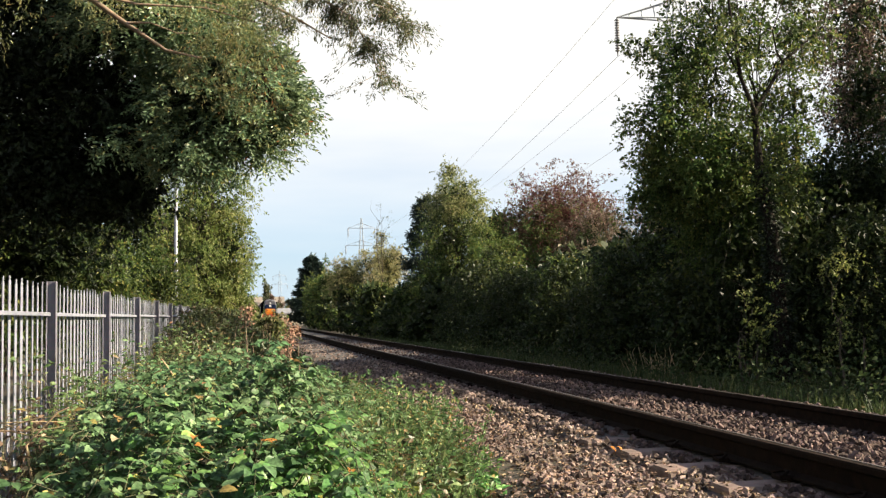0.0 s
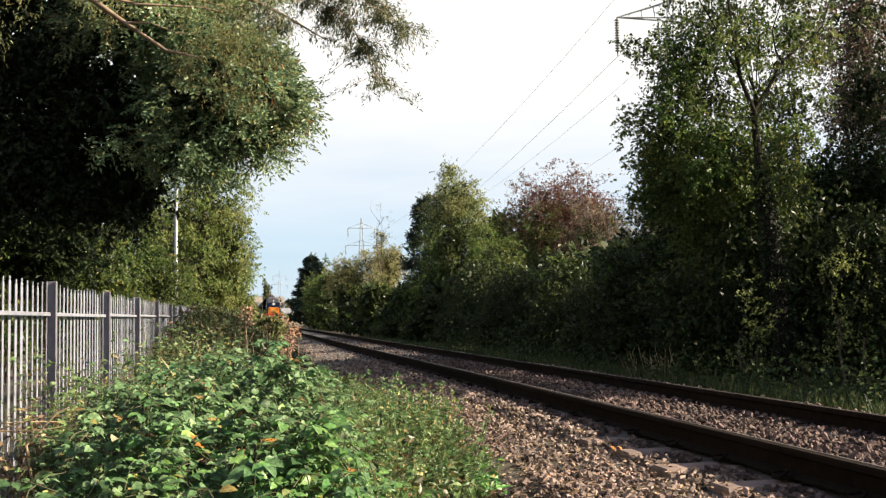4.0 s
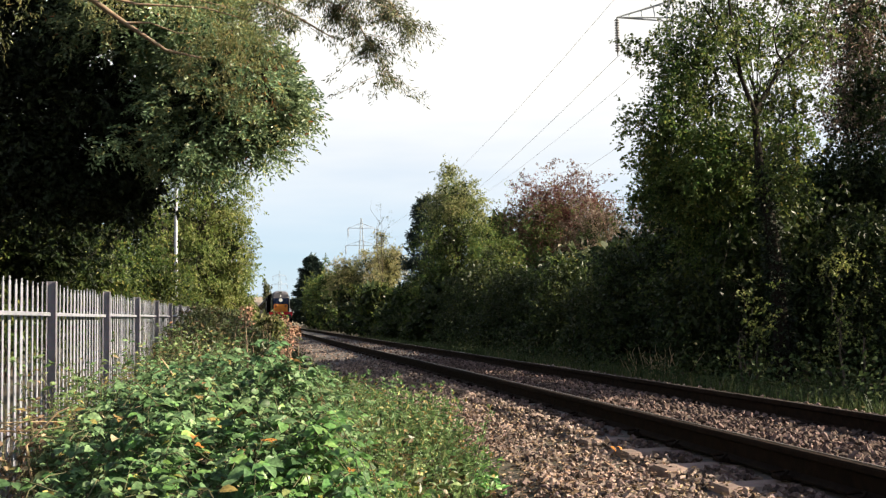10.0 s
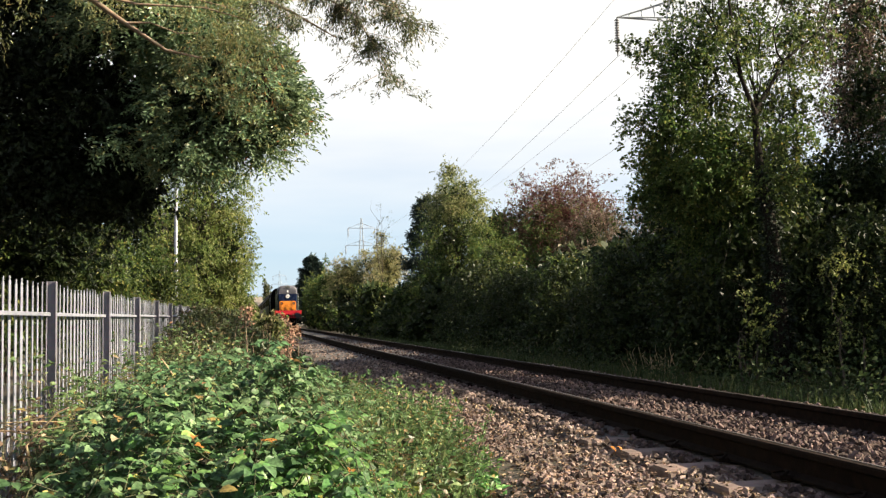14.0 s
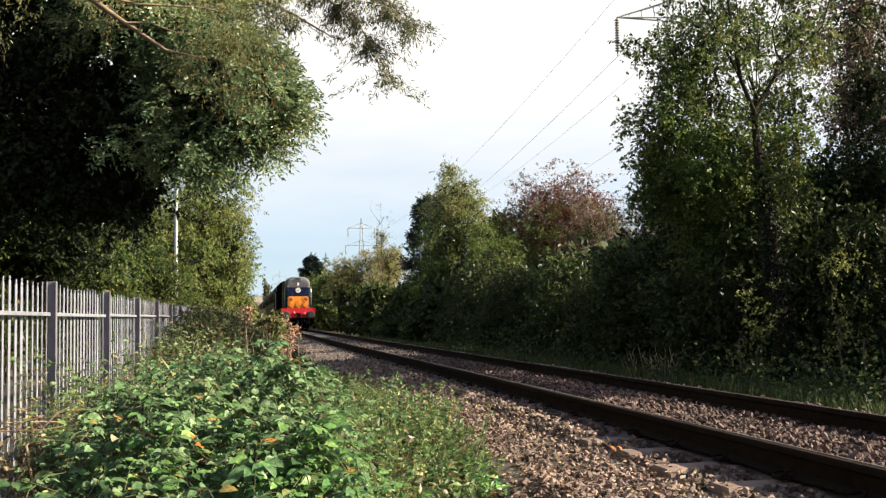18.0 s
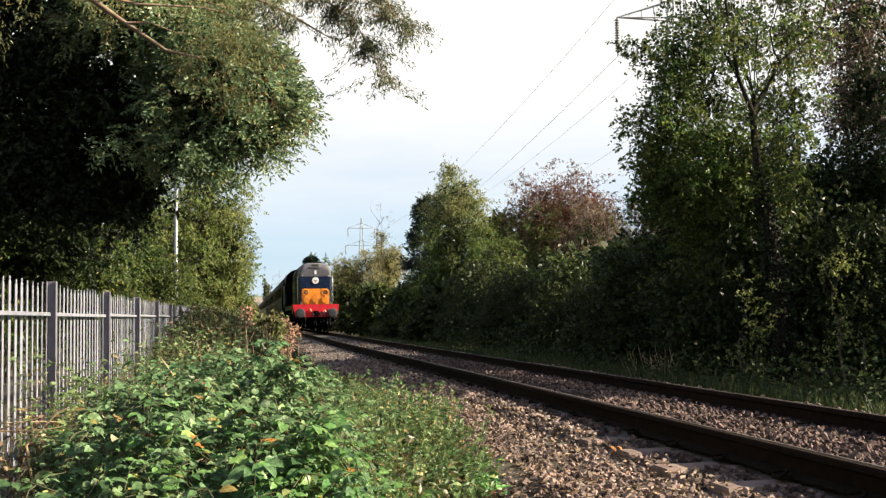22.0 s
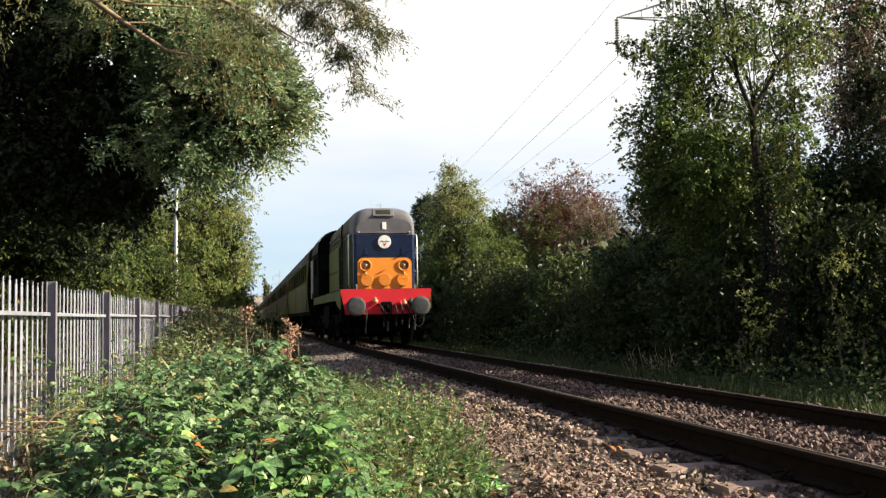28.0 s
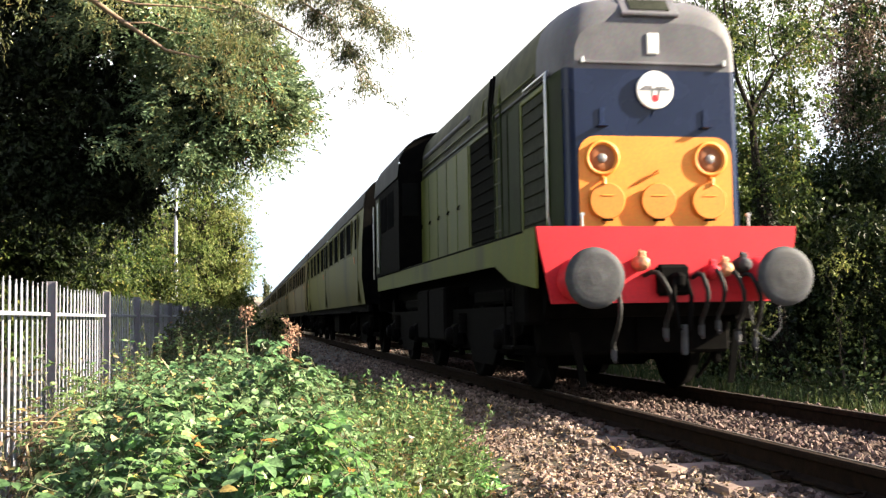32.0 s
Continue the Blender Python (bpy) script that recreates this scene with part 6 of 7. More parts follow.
def pylon(at, turn, label):
    """A lattice mast with two pairs of cross arms and hanging insulators."""
    t = thing("pylon", label, "pylon", pose(*at, 0, 0, turn))
    b = MB()
    h = 26.5
    for sx in (-1, 1):
        for sy in (-1, 1):
            b.tube([(sx * 2.0, sy * 2.0, 0), (sx * 0.55, sy * 0.55, 18.0), (sx * 0.12, sy * 0.12, h)], 0.075, 4)
    for k in range(16):
        z0, z1 = h * k / 16, h * (k + 1) / 16
        w, v = float(np.interp(z0, (0, 18, h), (2, 0.55, 0.12))), float(np.interp(z1, (0, 18, h), (2, 0.55, 0.12)))
        for sx, sy, ex, ey in ((-1, -1, 1, -1), (1, -1, 1, 1), (1, 1, -1, 1), (-1, 1, -1, -1)):
            b.tube([(sx * w, sy * w, z0), (ex * v, ey * v, z1)], 0.035, 4)
    part("mast", b, "pylon", t)
    for z, w in ARMS:
        for sx in (-1, 1):
            a = MB()
            for sy in (-0.45, 0.45):
                a.tube([(sx * w, 0, z), (0, sy, z)], 0.055, 4)
                a.tube([(sx * w, 0, z), (0, sy * 0.6, z + 1.3)], 0.05, 4)
            for k in range(4):
                f = (k + 1) / 5
                a.tube([(sx * w * f, -0.45 * (1 - f), z), (sx * w * f, 0, z + 1.3 * (1 - f))], 0.035, 4)
            part("cross_arm", a, "pylon", t)
            prof = [(0.02, 0)]
            for k in range(13):
                prof += [(0.05, 0.12 + k * 0.16), (0.15, 0.15 + k * 0.16), (0.16, 0.20 + k * 0.16), (0.05, 0.24 + k * 0.16)]
            prof.append((0.02, 2.45))
            part("insulator", MB().lathe(prof, 10, Matrix.Translation((sx * w, 0, z)) @ pose(0, 0, 0, -90, 0, 0)), "ceramic", t)
    return t


ARMS = ((19.5, 4.0), (23.9, 3.4))
PY = [(26.7, 61.0, -0.4), (29.0, 265.0, -0.4), (36.0, 430.0, -0.4), (17.8, 560.0, -0.4)]
for p in PY:
    pylon(p, 0, "grey lattice steel pylon carrying power lines")
cables = thing("power_lines", "thin grey overhead power cables between the pylons", "cables", (0, 0, 0))
for z, w in ARMS:
    for sx in (-1, 1):
        c = MB()
        pts = [(26.0, -140.0, -0.4)] + PY
        for a, e in zip(pts, pts[1:]):
            L = e[1] - a[1]
            sag = L * L / 9000
            c.tube([(a[0] + (e[0] - a[0]) * i / 16 + sx * w, a[1] + L * i / 16, a[2] + z - 2.45 - 4 * sag * (i / 16) * (1 - i / 16)) for i in range(17)], 0.014, 4, False)
        part("cable", c, "cable", cables)

# far end of the view: a low pale building, wall and trees
house = thing("station_building", "low pale rendered building with grey roof", "building", (10.6, 262.0, -0.4))
part("wall", MB().box((0, 0, 1.3), (7, 6, 2.6), 0.02), "render_pale", house)
part("roof", MB().add([(-3.8, -3.3, 2.6), (3.8, -3.3, 2.6), (3.8, 3.3, 2.6), (-3.8, 3.3, 2.6), (-3.8, 0, 3.9), (3.8, 0, 3.9)],
                      [(0, 1, 5, 4), (3, 4, 5, 2), (0, 4, 3), (1, 2, 5), (0, 3, 2, 1)]), "slate", house)
for i in range(3):
    part("window", MB().box((-2.2 + i * 2.2, -3.02, 1.5), (1.0, 0.06, 1.1), 0.01), "glass_dark", house)
wall = tagged(new("platform_wall", MB().box((9.0, 240, 0.2), (4.5, 0.4, 1.4), 0.03).mesh("platform_wall", "render_pale")), "low pale wall beside the line", "wall", kind="structure")
barn = thing("far_house", "brown brick house far behind the line", "house", (8.5, 440.0, -0.4))
part("wall", MB().box((0, 0, 3.5), (14, 8, 7), 0.03), "brick_far", barn)
part("roof", MB().add([(-7.4, -4.4, 7), (7.4, -4.4, 7), (7.4, 4.4, 7), (-7.4, 4.4, 7), (-7.4, 0, 10.5), (7.4, 0, 10.5)], [(0, 1, 5, 4), (3, 4, 5, 2), (0, 4, 3), (1, 2, 5), (0, 3, 2, 1)]), "brick_far", barn)
for i in range(3):
    part("window", MB().box((-4 + i * 4, -4.02, 4.5), (1.4, 0.06, 1.6), 0.01), "glass_dark", barn)
for x, y, h, r, mat_name in ((7.9, 420, 17.5, 0.8, "willow_leaf"), (9.0, 424, 16.5, 0.8, "willow_leaf"), (10.0, 422, 12.0, 1.0, "brown_leaf"), (13.5, 430, 10, 1.8, "brown_leaf")):
    tree("poplar", "tall narrow poplar on the skyline" if h > 13 else "small brownish tree on the skyline", (x, y, -0.5), h * 0.3, [(0, 0, h * 0.55, r, r, h * 0.45, 60)], mat_name, int(x * 10), 0.5, 24, size=(0.5, 0.8), width=0.6, thick=0.3, core=2)
tree("far_trees", "band of trees on the skyline", (-12, 420, -0.5), 3, [(i * 9 - 40, 10 * math.sin(i * 2.2), 4.0 + 1.5 * math.sin(i * 1.7), 5, 5, 4.5, 50) for i in range(12)], "willow_leaf", 99, 1.1, 26, size=(1.0, 1.5), width=0.6, thick=0.4, wood=False)


# ---- train ----
def disc(mb, x, y, z, r, t, n=24):
    """A flat round plate facing along the line."""
    return mb.lathe([(r * 0.96, -t), (r, -t * 0.6), (r, 0)], n, Matrix.Translation((x, y, z)), False)


def rounded(w, z0, z1, r, n=5):
    """Outline of a panel with rounded upper corners."""
    pts = [(-w, z0), (w, z0)]
    for i in range(n + 1):
        a = math.pi / 2 * i / n
        pts.append((w - r + r * math.cos(a), z1 - r + r * math.sin(a)))
    for i in range(n + 1):
        a = math.pi / 2 + math.pi / 2 * i / n
        pts.append((-w + r + r * math.cos(a), z1 - r + r * math.sin(a)))
    return pts


def wheelset(parent, y, r=0.5, spokes=False):
    """Two wheels on their axle, turning together."""
    mb = MB().tube([(-0.72, 0, 0), (0.72, 0, 0)], 0.08, 10)
    for s in (-1, 1):
        mb.lathe([(r + 0.028, -0.695), (r + 0.028, -0.725), (r, -0.73), (r - 0.005, -0.82), (r - 0.06, -0.825), (r - 0.08, -0.80), (0.16, -0.78), (0.13, -0.84)], 28, pose(0, 0, 0, 0, 0, 90 * s) )
    w = part("wheelset", mb, "black", parent, at=(0, y, r))
    for s in (-1, 1):
        part("balance_weight", MB().box((s * 0.80, 0, r * 0.6), (0.03, 0.26, 0.10), 0.01), "black", w)
    return w


WHEELS = []


def section(hw, z0, zs, top, n=7, e=0.72):
    """Half-round roofed section, from the foot on one side over the top to the other."""
    pts = [(-hw, z0), (-hw, zs)]
    for i in range(1, n):
        a = math.pi - math.pi * i / n
        c, s = math.cos(a), math.sin(a)
        pts.append((hw * math.copysign(abs(c) ** e, c), zs + (top - zs) * abs(s) ** e))
    return pts + [(hw, zs), (hw, z0)]


def loft(mb, secs, keep):
    """Skin between sections (y, points), for the strips in keep."""
    n = len(secs[0][1])
    verts = [(x, y, z) for y, pts in secs for x, z in pts]
    faces = [(i * n + j, i * n + j + 1, (i + 1) * n + j + 1, (i + 1) * n + j) for i in range(len(secs) - 1) for j in keep]
    used = sorted({i for f in faces for i in f})
    place = {i: k for k, i in enumerate(used)}
    return mb.add([verts[i] for i in used], [tuple(place[i] for i in f) for f in faces], True)


def bogie(parent, y, base, name="bogie"):
    b = part(name, MB().box((0, y, 0.62), (1.5, base + 0.9, 0.16), 0.03), "black", parent)
    for s in (-1, 1):
        f = MB()
        f.plate([(y - base / 2 - 0.55, 0.62), (y - base / 2 - 0.35, 0.52), (y - base / 2 + 0.3, 0.60), (y - 0.5, 0.22), (y + 0.5, 0.22), (y + base / 2 - 0.3, 0.60), (y + base / 2 + 0.35, 0.52),
                 (y + base / 2 + 0.55, 0.62), (y + base / 2 + 0.55, 0.86), (y - base / 2 - 0.55, 0.86)], "x", s * 1.02 - 0.05, s * 1.02 + 0.05)
        part("side_frame", f, "black", b)
        for e in (-1, 1):
            yy = y + e * base / 2
            part("axle_box", MB().box((s * 1.10, yy, 0.52), (0.16, 0.30, 0.30), 0.04).lathe([(0.11, 0), (0.11, 0.05), (0.07, 0.08)], 12, Matrix.Translation((s * 1.18, yy, 0.52)) @ pose(0, 0, 0, 0, 0, -90 * s)), "black", b)
            part("spring", MB().lathe([(0.07, k * 0.03) if k % 2 else (0.09, k * 0.03) for k in range(9)], 10, Matrix.Translation((s * 1.08, yy - 0.36, 0.56)) @ pose(0, 0, 0, 90, 0, 0)), "black", b)
    part("traction_motor", MB().box((0, y - base * 0.25, 0.55), (1.1, base * 0.36, 0.66), 0.06).box((0, y + base * 0.25, 0.55), (1.1, base * 0.36, 0.66), 0.06), "black", b)
    for s in (-1, 1):
        part("brake_rigging", MB().box((s * 0.92, y, 0.40), (0.06, base + 1.3, 0.10), 0.02).box((s * 0.92, y - base / 2 - 0.62, 0.5), (0.08, 0.08, 0.5), 0.02).box((s * 0.92, y + base / 2 + 0.62, 0.5), (0.08, 0.08, 0.5), 0.02)
             .box((s * 0.92, y, 0.98), (0.10, base * 0.7, 0.16), 0.03), "black", b)
    for e in (-1, 1):
        WHEELS.append((wheelset(parent, y + e * base / 2), y + e * base / 2))
    return b


def locomotive():
    t = thing("locomotive", "green diesel locomotive with yellow nose panel and red buffer beam", "locomotive", (TRACK_X, train_y(0), 0))
    # bonnet
    secs = []
    for y, hw, zs, top in ((0.27, 0.775, 3.04, 3.50), (0.285, 0.81, 3.05, 3.60), (0.32, 0.84, 3.06, 3.68), (0.40, 0.86, 3.06, 3.75), (0.55, 0.875, 3.06, 3.80), (0.80, 0.88, 3.06, 3.84), (1.2, 0.88, 3.06, 3.86), (8.15, 0.88, 3.06, 3.86)):
        secs.append((y, section(hw, 1.54, zs, top, 12, 0.55)))
    n = len(secs[0][1])
    body = loft(MB(), secs[3:], [0, n - 2])
    part("bonnet_side", body, "green_paint", t)
    corner = loft(MB(), secs[:4], [0, n - 2])
    f0 = secs[0][1]
    corner.add([(x, 0.27, z) for x, z in (f0[0], f0[1], f0[-2], f0[-1])], [(0, 1, 2, 3)])
    part("nose", corner, "nose_sky_tint", t, "glossy nose front with mirrored sky blue in its colour")
    roof = loft(MB(), secs[:7], list(range(1, n - 2)))
    back = loft(MB(), secs[6:], list(range(1, n - 2)))
    roof.add([(x, 0.27, z) for x, z in f0[1:-1]], [tuple(range(n - 2))])
    back.add([(x, 8.15, z) for x, z in secs[-1][1][1:-1]], [tuple(range(n - 2))])
    part("roof", roof, "roof_grey", t, "weathered grey nose roof")
    part("roof", back, "roof_green", t, "oil-stained dark olive bonnet roof")
    part("gutter", MB().box((0, 0.262, 3.10), (1.46, 0.03, 0.025), 0.006).box((-0.885, 4.3, 3.07), (0.03, 7.2, 0.03), 0.006).box((0.885, 4.3, 3.07), (0.03, 7.2, 0.03), 0.006), "roof_grey", t)
    hatch = part("roof_hatch", MB().box((0, 0, 0), (0.58, 0.26, 0.04), 0.012, pose(0, 0, 0, 52, 0, 0).to_3x3()), "roof_grey", t, at=(-0.02, 0.325, 3.655))
    part("hatch_grille", MB().box((0, 0, 0), (0.40, 0.16, 0.03), 0.006, pose(0, 0, 0, 52, 0, 0).to_3x3()), "mesh_grey", hatch, at=(0, -0.012, 0.012))
    yel = part("warning_panel", MB().plate(rounded(0.752, 1.56, 2.41, 0.17), "y", 0.258, 0.272), "yellow", t, "orange-yellow warning panel")
    # lights, discs and brackets on the nose
    for x in (-0.53, 0.53):
        m = part("marker_light", MB().lathe([(0.17, 0.258), (0.165, 0.232), (0.14, 0.228), (0.125, 0.256), (0.05, 0.256)], 24, Matrix.Translation((x, 0, 2.20))), "yellow", t)
        part("dish", MB().lathe([(0.128, 0.256), (0.122, 0.250), (0.06, 0.253)], 24, Matrix.Translation((x, 0, 2.20))), "amber", m, "dark amber reflector")
        part("lens", MB().lathe([(0.046, 0.254), (0.044, 0.244), (0.026, 0.240), (0.012, 0.236)], 16, Matrix.Translation((x, 0, 2.20))), "ceramic", m, "small dark glass lens")
        part("plug", MB().tube([(x, 0.25, 2.02), (x, 0.215, 2.00), (x, 0.21, 1.95)], 0.022, 8), "yellow", t)
    for x in (-0.50, 0.0, 0.50):
        d = part("folded_disc", disc(MB(), x, 0.232, 1.80, 0.17, 0.022), "yellow", t, "folded headcode disc painted yellow")
        part("disc_hinge", MB().box((x, 0.212, 1.85), (0.13, 0.014, 0.014), 0.003).box((x, 0.235, 1.64), (0.07, 0.04, 0.03), 0.006), "yellow", d)
        part("disc_clip", MB().box((x, 0.222, 1.625), (0.10, 0.05, 0.016), 0.004), "black", d, "dark strip under the disc")
        part("disc_bracket", MB().box((x, 0.237, 1.80), (0.10, 0.05, 0.12), 0.01), "yellow", d)
    part("centre_handle", MB().tube([(-0.20, 0.25, 1.96), (-0.06, 0.22, 2.04), (0.0, 0.225, 2.075)], [0.008, 0.012, 0.02], 8), "yellow", t)
    plate = part("headboard", disc(MB(), 0.0, 0.248, 2.845, 0.182, 0.016, 32), "white", t, "round white enamel headboard with worn lettering bars")
    part("headboard_mark", MB().box((0, 0.230, 2.85), (0.29, 0.003, 0.016)).box((-0.07, 0.230, 2.872), (0.08, 0.003, 0.018)).box((0.06, 0.230, 2.868), (0.10, 0.003, 0.014)).box((-0.03, 0.230, 2.82), (0.012, 0.003, 0.06)).box((0.04, 0.230, 2.82), (0.012, 0.003, 0.06)), "ink", plate)
    part("headboard_badge", MB().lathe([(0.035, 0.2315), (0.033, 0.2295)], 14, Matrix.Translation((0.0, 0, 2.765))), "red", plate)
    part("headboard_bracket", MB().box((0, 0.262, 2.84), (0.05, 0.020, 0.30), 0.004).tube([(0.0, 0.255, 2.67), (-0.03, 0.245, 2.60)], 0.008, 6), "nose_sky_tint", t)
    part("number_box", MB().box((0.0, 0.282, 3.29), (0.115, 0.05, 0.20), 0.008), "white", t, "small white plate on the nose")
    for x in (-0.52, 0.50):
        part("lamp_bracket", MB().box((x, 0.235, 2.50), (0.10, 0.07, 0.012), 0.003).box((x, 0.262, 2.58), (0.05, 0.012, 0.18), 0.003), "nose_sky_tint", t)
    for x in (-0.70, 0.70):
        part("gutter_clip", MB().box((x, 0.245, 3.115), (0.03, 0.03, 0.06), 0.006), "steel", t)
    for s in (-1, 1):
        part("corner_handrail", MB().tube([(s * 0.93, 0.62, 1.60), (s * 0.96, 0.60, 1.7), (s * 0.96, 0.60, 3.02), (s * 0.93, 0.63, 3.08), (s * 0.90, 1.6, 3.10)], 0.016, 8), "steel", t, "bright steel handrail")
    # buffer beam and its fittings
    part("buffer_beam", MB().plate([(-1.244, 1.548), (-1.225, 1.40), (-1.11, 0.86), (1.11, 0.86), (1.225, 1.40), (1.244, 1.548)], "y", 0.0, 0.05), "red", t, "bright red buffer beam")
    part("front_deck", MB().box((0, 0.32, 1.53), (2.46, 0.55, 0.03), 0.005), "black", t)
    for s in (-1, 1):
        bf = part("buffer", MB().lathe([(0.20, 0.0), (0.19, -0.05), (0.15, -0.10), (0.14, -0.30), (0.11, -0.31), (0.10, -0.44)], 24, Matrix.Translation((s * 0.87, 0, 1.07))), "red", t, "red buffer housing with steel head")
        part("buffer_head", MB().lathe([(0.08, -0.40), (0.24, -0.43), (0.262, -0.45), (0.258, -0.475), (0.20, -0.486), (0.05, -0.494)], 32, Matrix.Translation((s * 0.87, 0, 1.07))), "buffer_steel", bf, "greasy grey steel buffer head")
        part("grease_patch", MB().lathe([(0.17, -0.4885), (0.05, -0.4965)], 24, Matrix.Translation((s * 0.87, 0, 1.07))), "buffer_grease", bf, "dark round grease mark")
        part("lamp_iron", MB().tube([(s * 0.80, 0.06, 1.54), (s * 0.80, 0.06, 1.66)], 0.011, 8).lathe([(0.018, -0.018), (0.018, 0.018)], 8, Matrix.Translation((s * 0.80, 0.06, 1.66))), "steel", t)
    hook = part("coupling_hook", MB().box((0, -0.04, 1.06), (0.30, 0.10, 0.28), 0.03).box((0, -0.14, 1.05), (0.09, 0.22, 0.14), 0.03), "black", t)
    part("coupling_link", MB().tube([(-0.06, -0.20, 1.06), (-0.08, -0.26, 0.9), (-0.05, -0.27, 0.62), (0.05, -0.27, 0.62), (0.08, -0.26, 0.9), (0.06, -0.20, 1.06)], 0.022, 8), "black", hook)
    part("coupling_screw", MB().tube([(0, -0.27, 0.66), (0, -0.26, 0.40)], 0.03, 8), "buffer_steel", hook)
    for x, mat, top in ((-0.31, "brass", 1.21), (0.48, "brass", 1.15), (0.36, "red", 1.13), (0.66, "buffer_steel", 1.19)):
        part("pipe_valve", MB().lathe([(0.06, 0.0), (0.075, -0.05), (0.05, -0.08), (0.07, -0.11), (0.055, -0.16), (0.025, -0.18)], 12, Matrix.Translation((x, 0, top))).box((x, -0.10, top + 0.055), (0.07, 0.06, 0.11), 0.015)
             .tube([(x, -0.10, top + 0.06), (x - 0.03, -0.12, top + 0.12)], 0.010, 6), mat, t)
    for x, dx, z0, z1 in ((-0.26, 0.17, 1.10, 0.60), (-0.55, -0.03, 0.92, 0.42), (0.34, 0.07, 1.12, 0.66), (0.20, 0.05, 1.08, 0.62), (0.50, 0.10, 1.10, 0.56), (0.64, 0.12, 1.08, 0.50)):
        curve = []
        for i in range(11):
            f = i / 10
            curve.append((x + dx * math.sin(f * 1.9) / 0.946, -0.02 - 0.20 * math.sin(math.pi * min(1.0, f * 1.15)) ** 0.7 - 0.05 * f, z0 + 0.05 * math.sin(f * 9.0) * (f < 0.35) - (z0 - z1) * f ** 1.7))
        h = part("brake_hose", MB().tube(curve, 0.021, 8), "rubber", t)
        e = curve[-1]
        part("hose_coupling", MB().tube([(e[0], e[1], e[2] + 0.03), (e[0], e[1], e[2] - 0.05)], 0.029, 8).tube([(e[0], e[1], e[2] - 0.05), (e[0], e[1] - 0.03, e[2] - 0.08)], 0.02, 6), "buffer_grease", h)
    part("chain_loop", MB().tube([(0.72, -0.05, 0.86), (0.74, -0.10, 0.60), (0.88, -0.12, 0.50), (1.0, -0.10, 0.62), (1.02, -0.05, 0.86)], 0.007, 6), "buffer_steel", t)
    for s in (-1, 1):
        part("headstock", MB().box((s * 0.5, 1.0, 0.62), (1.0, 0.14, 0.5), 0.03), "black", t)
        part("guard_iron", MB().plate([(s * 0.72 - 0.03, 0.10), (s * 0.72 + 0.03, 0.10), (s * 0.80 + 0.04, 0.60), (s * 0.80 - 0.04, 0.60)], "y", 0.35, 0.38), "black", t)
        part("valance", MB().plate([(0.05, 1.548), (11.3, 1.548), (11.3, 1.27), (1.6, 1.27), (1.0, 1.10), (0.05, 1.0)], "x", s * 1.235 - 0.012, s * 1.235 + 0.012), "olive_sheen", t, "light olive skirting, its sheen put into the colour")
        part("running_plate", MB().box((s * 1.05, 5.9, 1.535), (0.40, 10.9, 0.03), 0.006), "black", t)
    for y0 in (0.75, 4.9, 10.9):
        part("air_reservoir", MB().tube([(-1.0, y0, 0.92), (1.0, y0, 0.92)], 0.19, 14), "black", t)
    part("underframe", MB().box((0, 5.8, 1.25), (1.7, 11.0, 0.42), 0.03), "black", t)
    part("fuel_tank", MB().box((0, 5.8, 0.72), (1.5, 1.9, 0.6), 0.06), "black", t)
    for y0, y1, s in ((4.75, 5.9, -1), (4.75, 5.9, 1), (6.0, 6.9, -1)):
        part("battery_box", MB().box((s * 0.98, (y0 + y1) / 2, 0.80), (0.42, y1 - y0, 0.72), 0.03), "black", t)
    # side doors, grilles, pillars and ladder of the bonnet
    for s in (-1, 1):
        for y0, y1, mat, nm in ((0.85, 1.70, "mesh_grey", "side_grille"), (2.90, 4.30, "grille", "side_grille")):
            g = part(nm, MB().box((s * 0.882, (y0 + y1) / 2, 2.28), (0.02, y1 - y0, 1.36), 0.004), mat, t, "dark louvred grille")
            for k in range(9):
                part("slat", MB().box((s * 0.897, (y0 + y1) / 2, 1.70 + k * 0.145), (0.02, y1 - y0 - 0.08, 0.03), 0.004), mat, g)
            part("grille_surround", MB().box((s * 0.89, y0 - 0.03, 2.28), (0.03, 0.05, 1.46), 0.005).box((s * 0.89, y1 + 0.03, 2.28), (0.03, 0.05, 1.46), 0.005).box((s * 0.89, (y0 + y1) / 2, 2.99), (0.03, y1 - y0, 0.05), 0.005), "olive_sheen", g)
        for k in range(5):
            w = 0.74
            yy = 4.42 + k * 0.75
            d = part("side_door", MB().box((s * 0.887, yy + w / 2, 2.28), (0.028, w - 0.03, 1.44), 0.006), "olive_sheen", t, "olive side door with black handle")
            part("door_handle", MB().tube([(s * 0.905, yy + 0.60, 2.22), (s * 0.93, yy + 0.60, 2.22), (s * 0.93, yy + 0.48, 2.25)], 0.012, 6), "black", d)
        for k in range(2):
            part("side_door", MB().box((s * 0.887, 1.80 + k * 0.52 + 0.25, 2.28), (0.028, 0.48, 1.44), 0.006), "green_paint", t, "dark green side door")
        lad = part("ladder", MB().tube([(s * 0.95, 2.42, 1.56), (s * 0.95, 2.42, 3.20)], 0.013, 6).tube([(s * 0.95, 2.74, 1.56), (s * 0.95, 2.74, 3.20)], 0.013, 6), "green_paint", t)
        for k in range(6):
            part("rung", MB().tube([(s * 0.95, 2.42, 1.72 + k * 0.27), (s * 0.95, 2.74, 1.72 + k * 0.27)], 0.010, 6), "olive_sheen", lad)
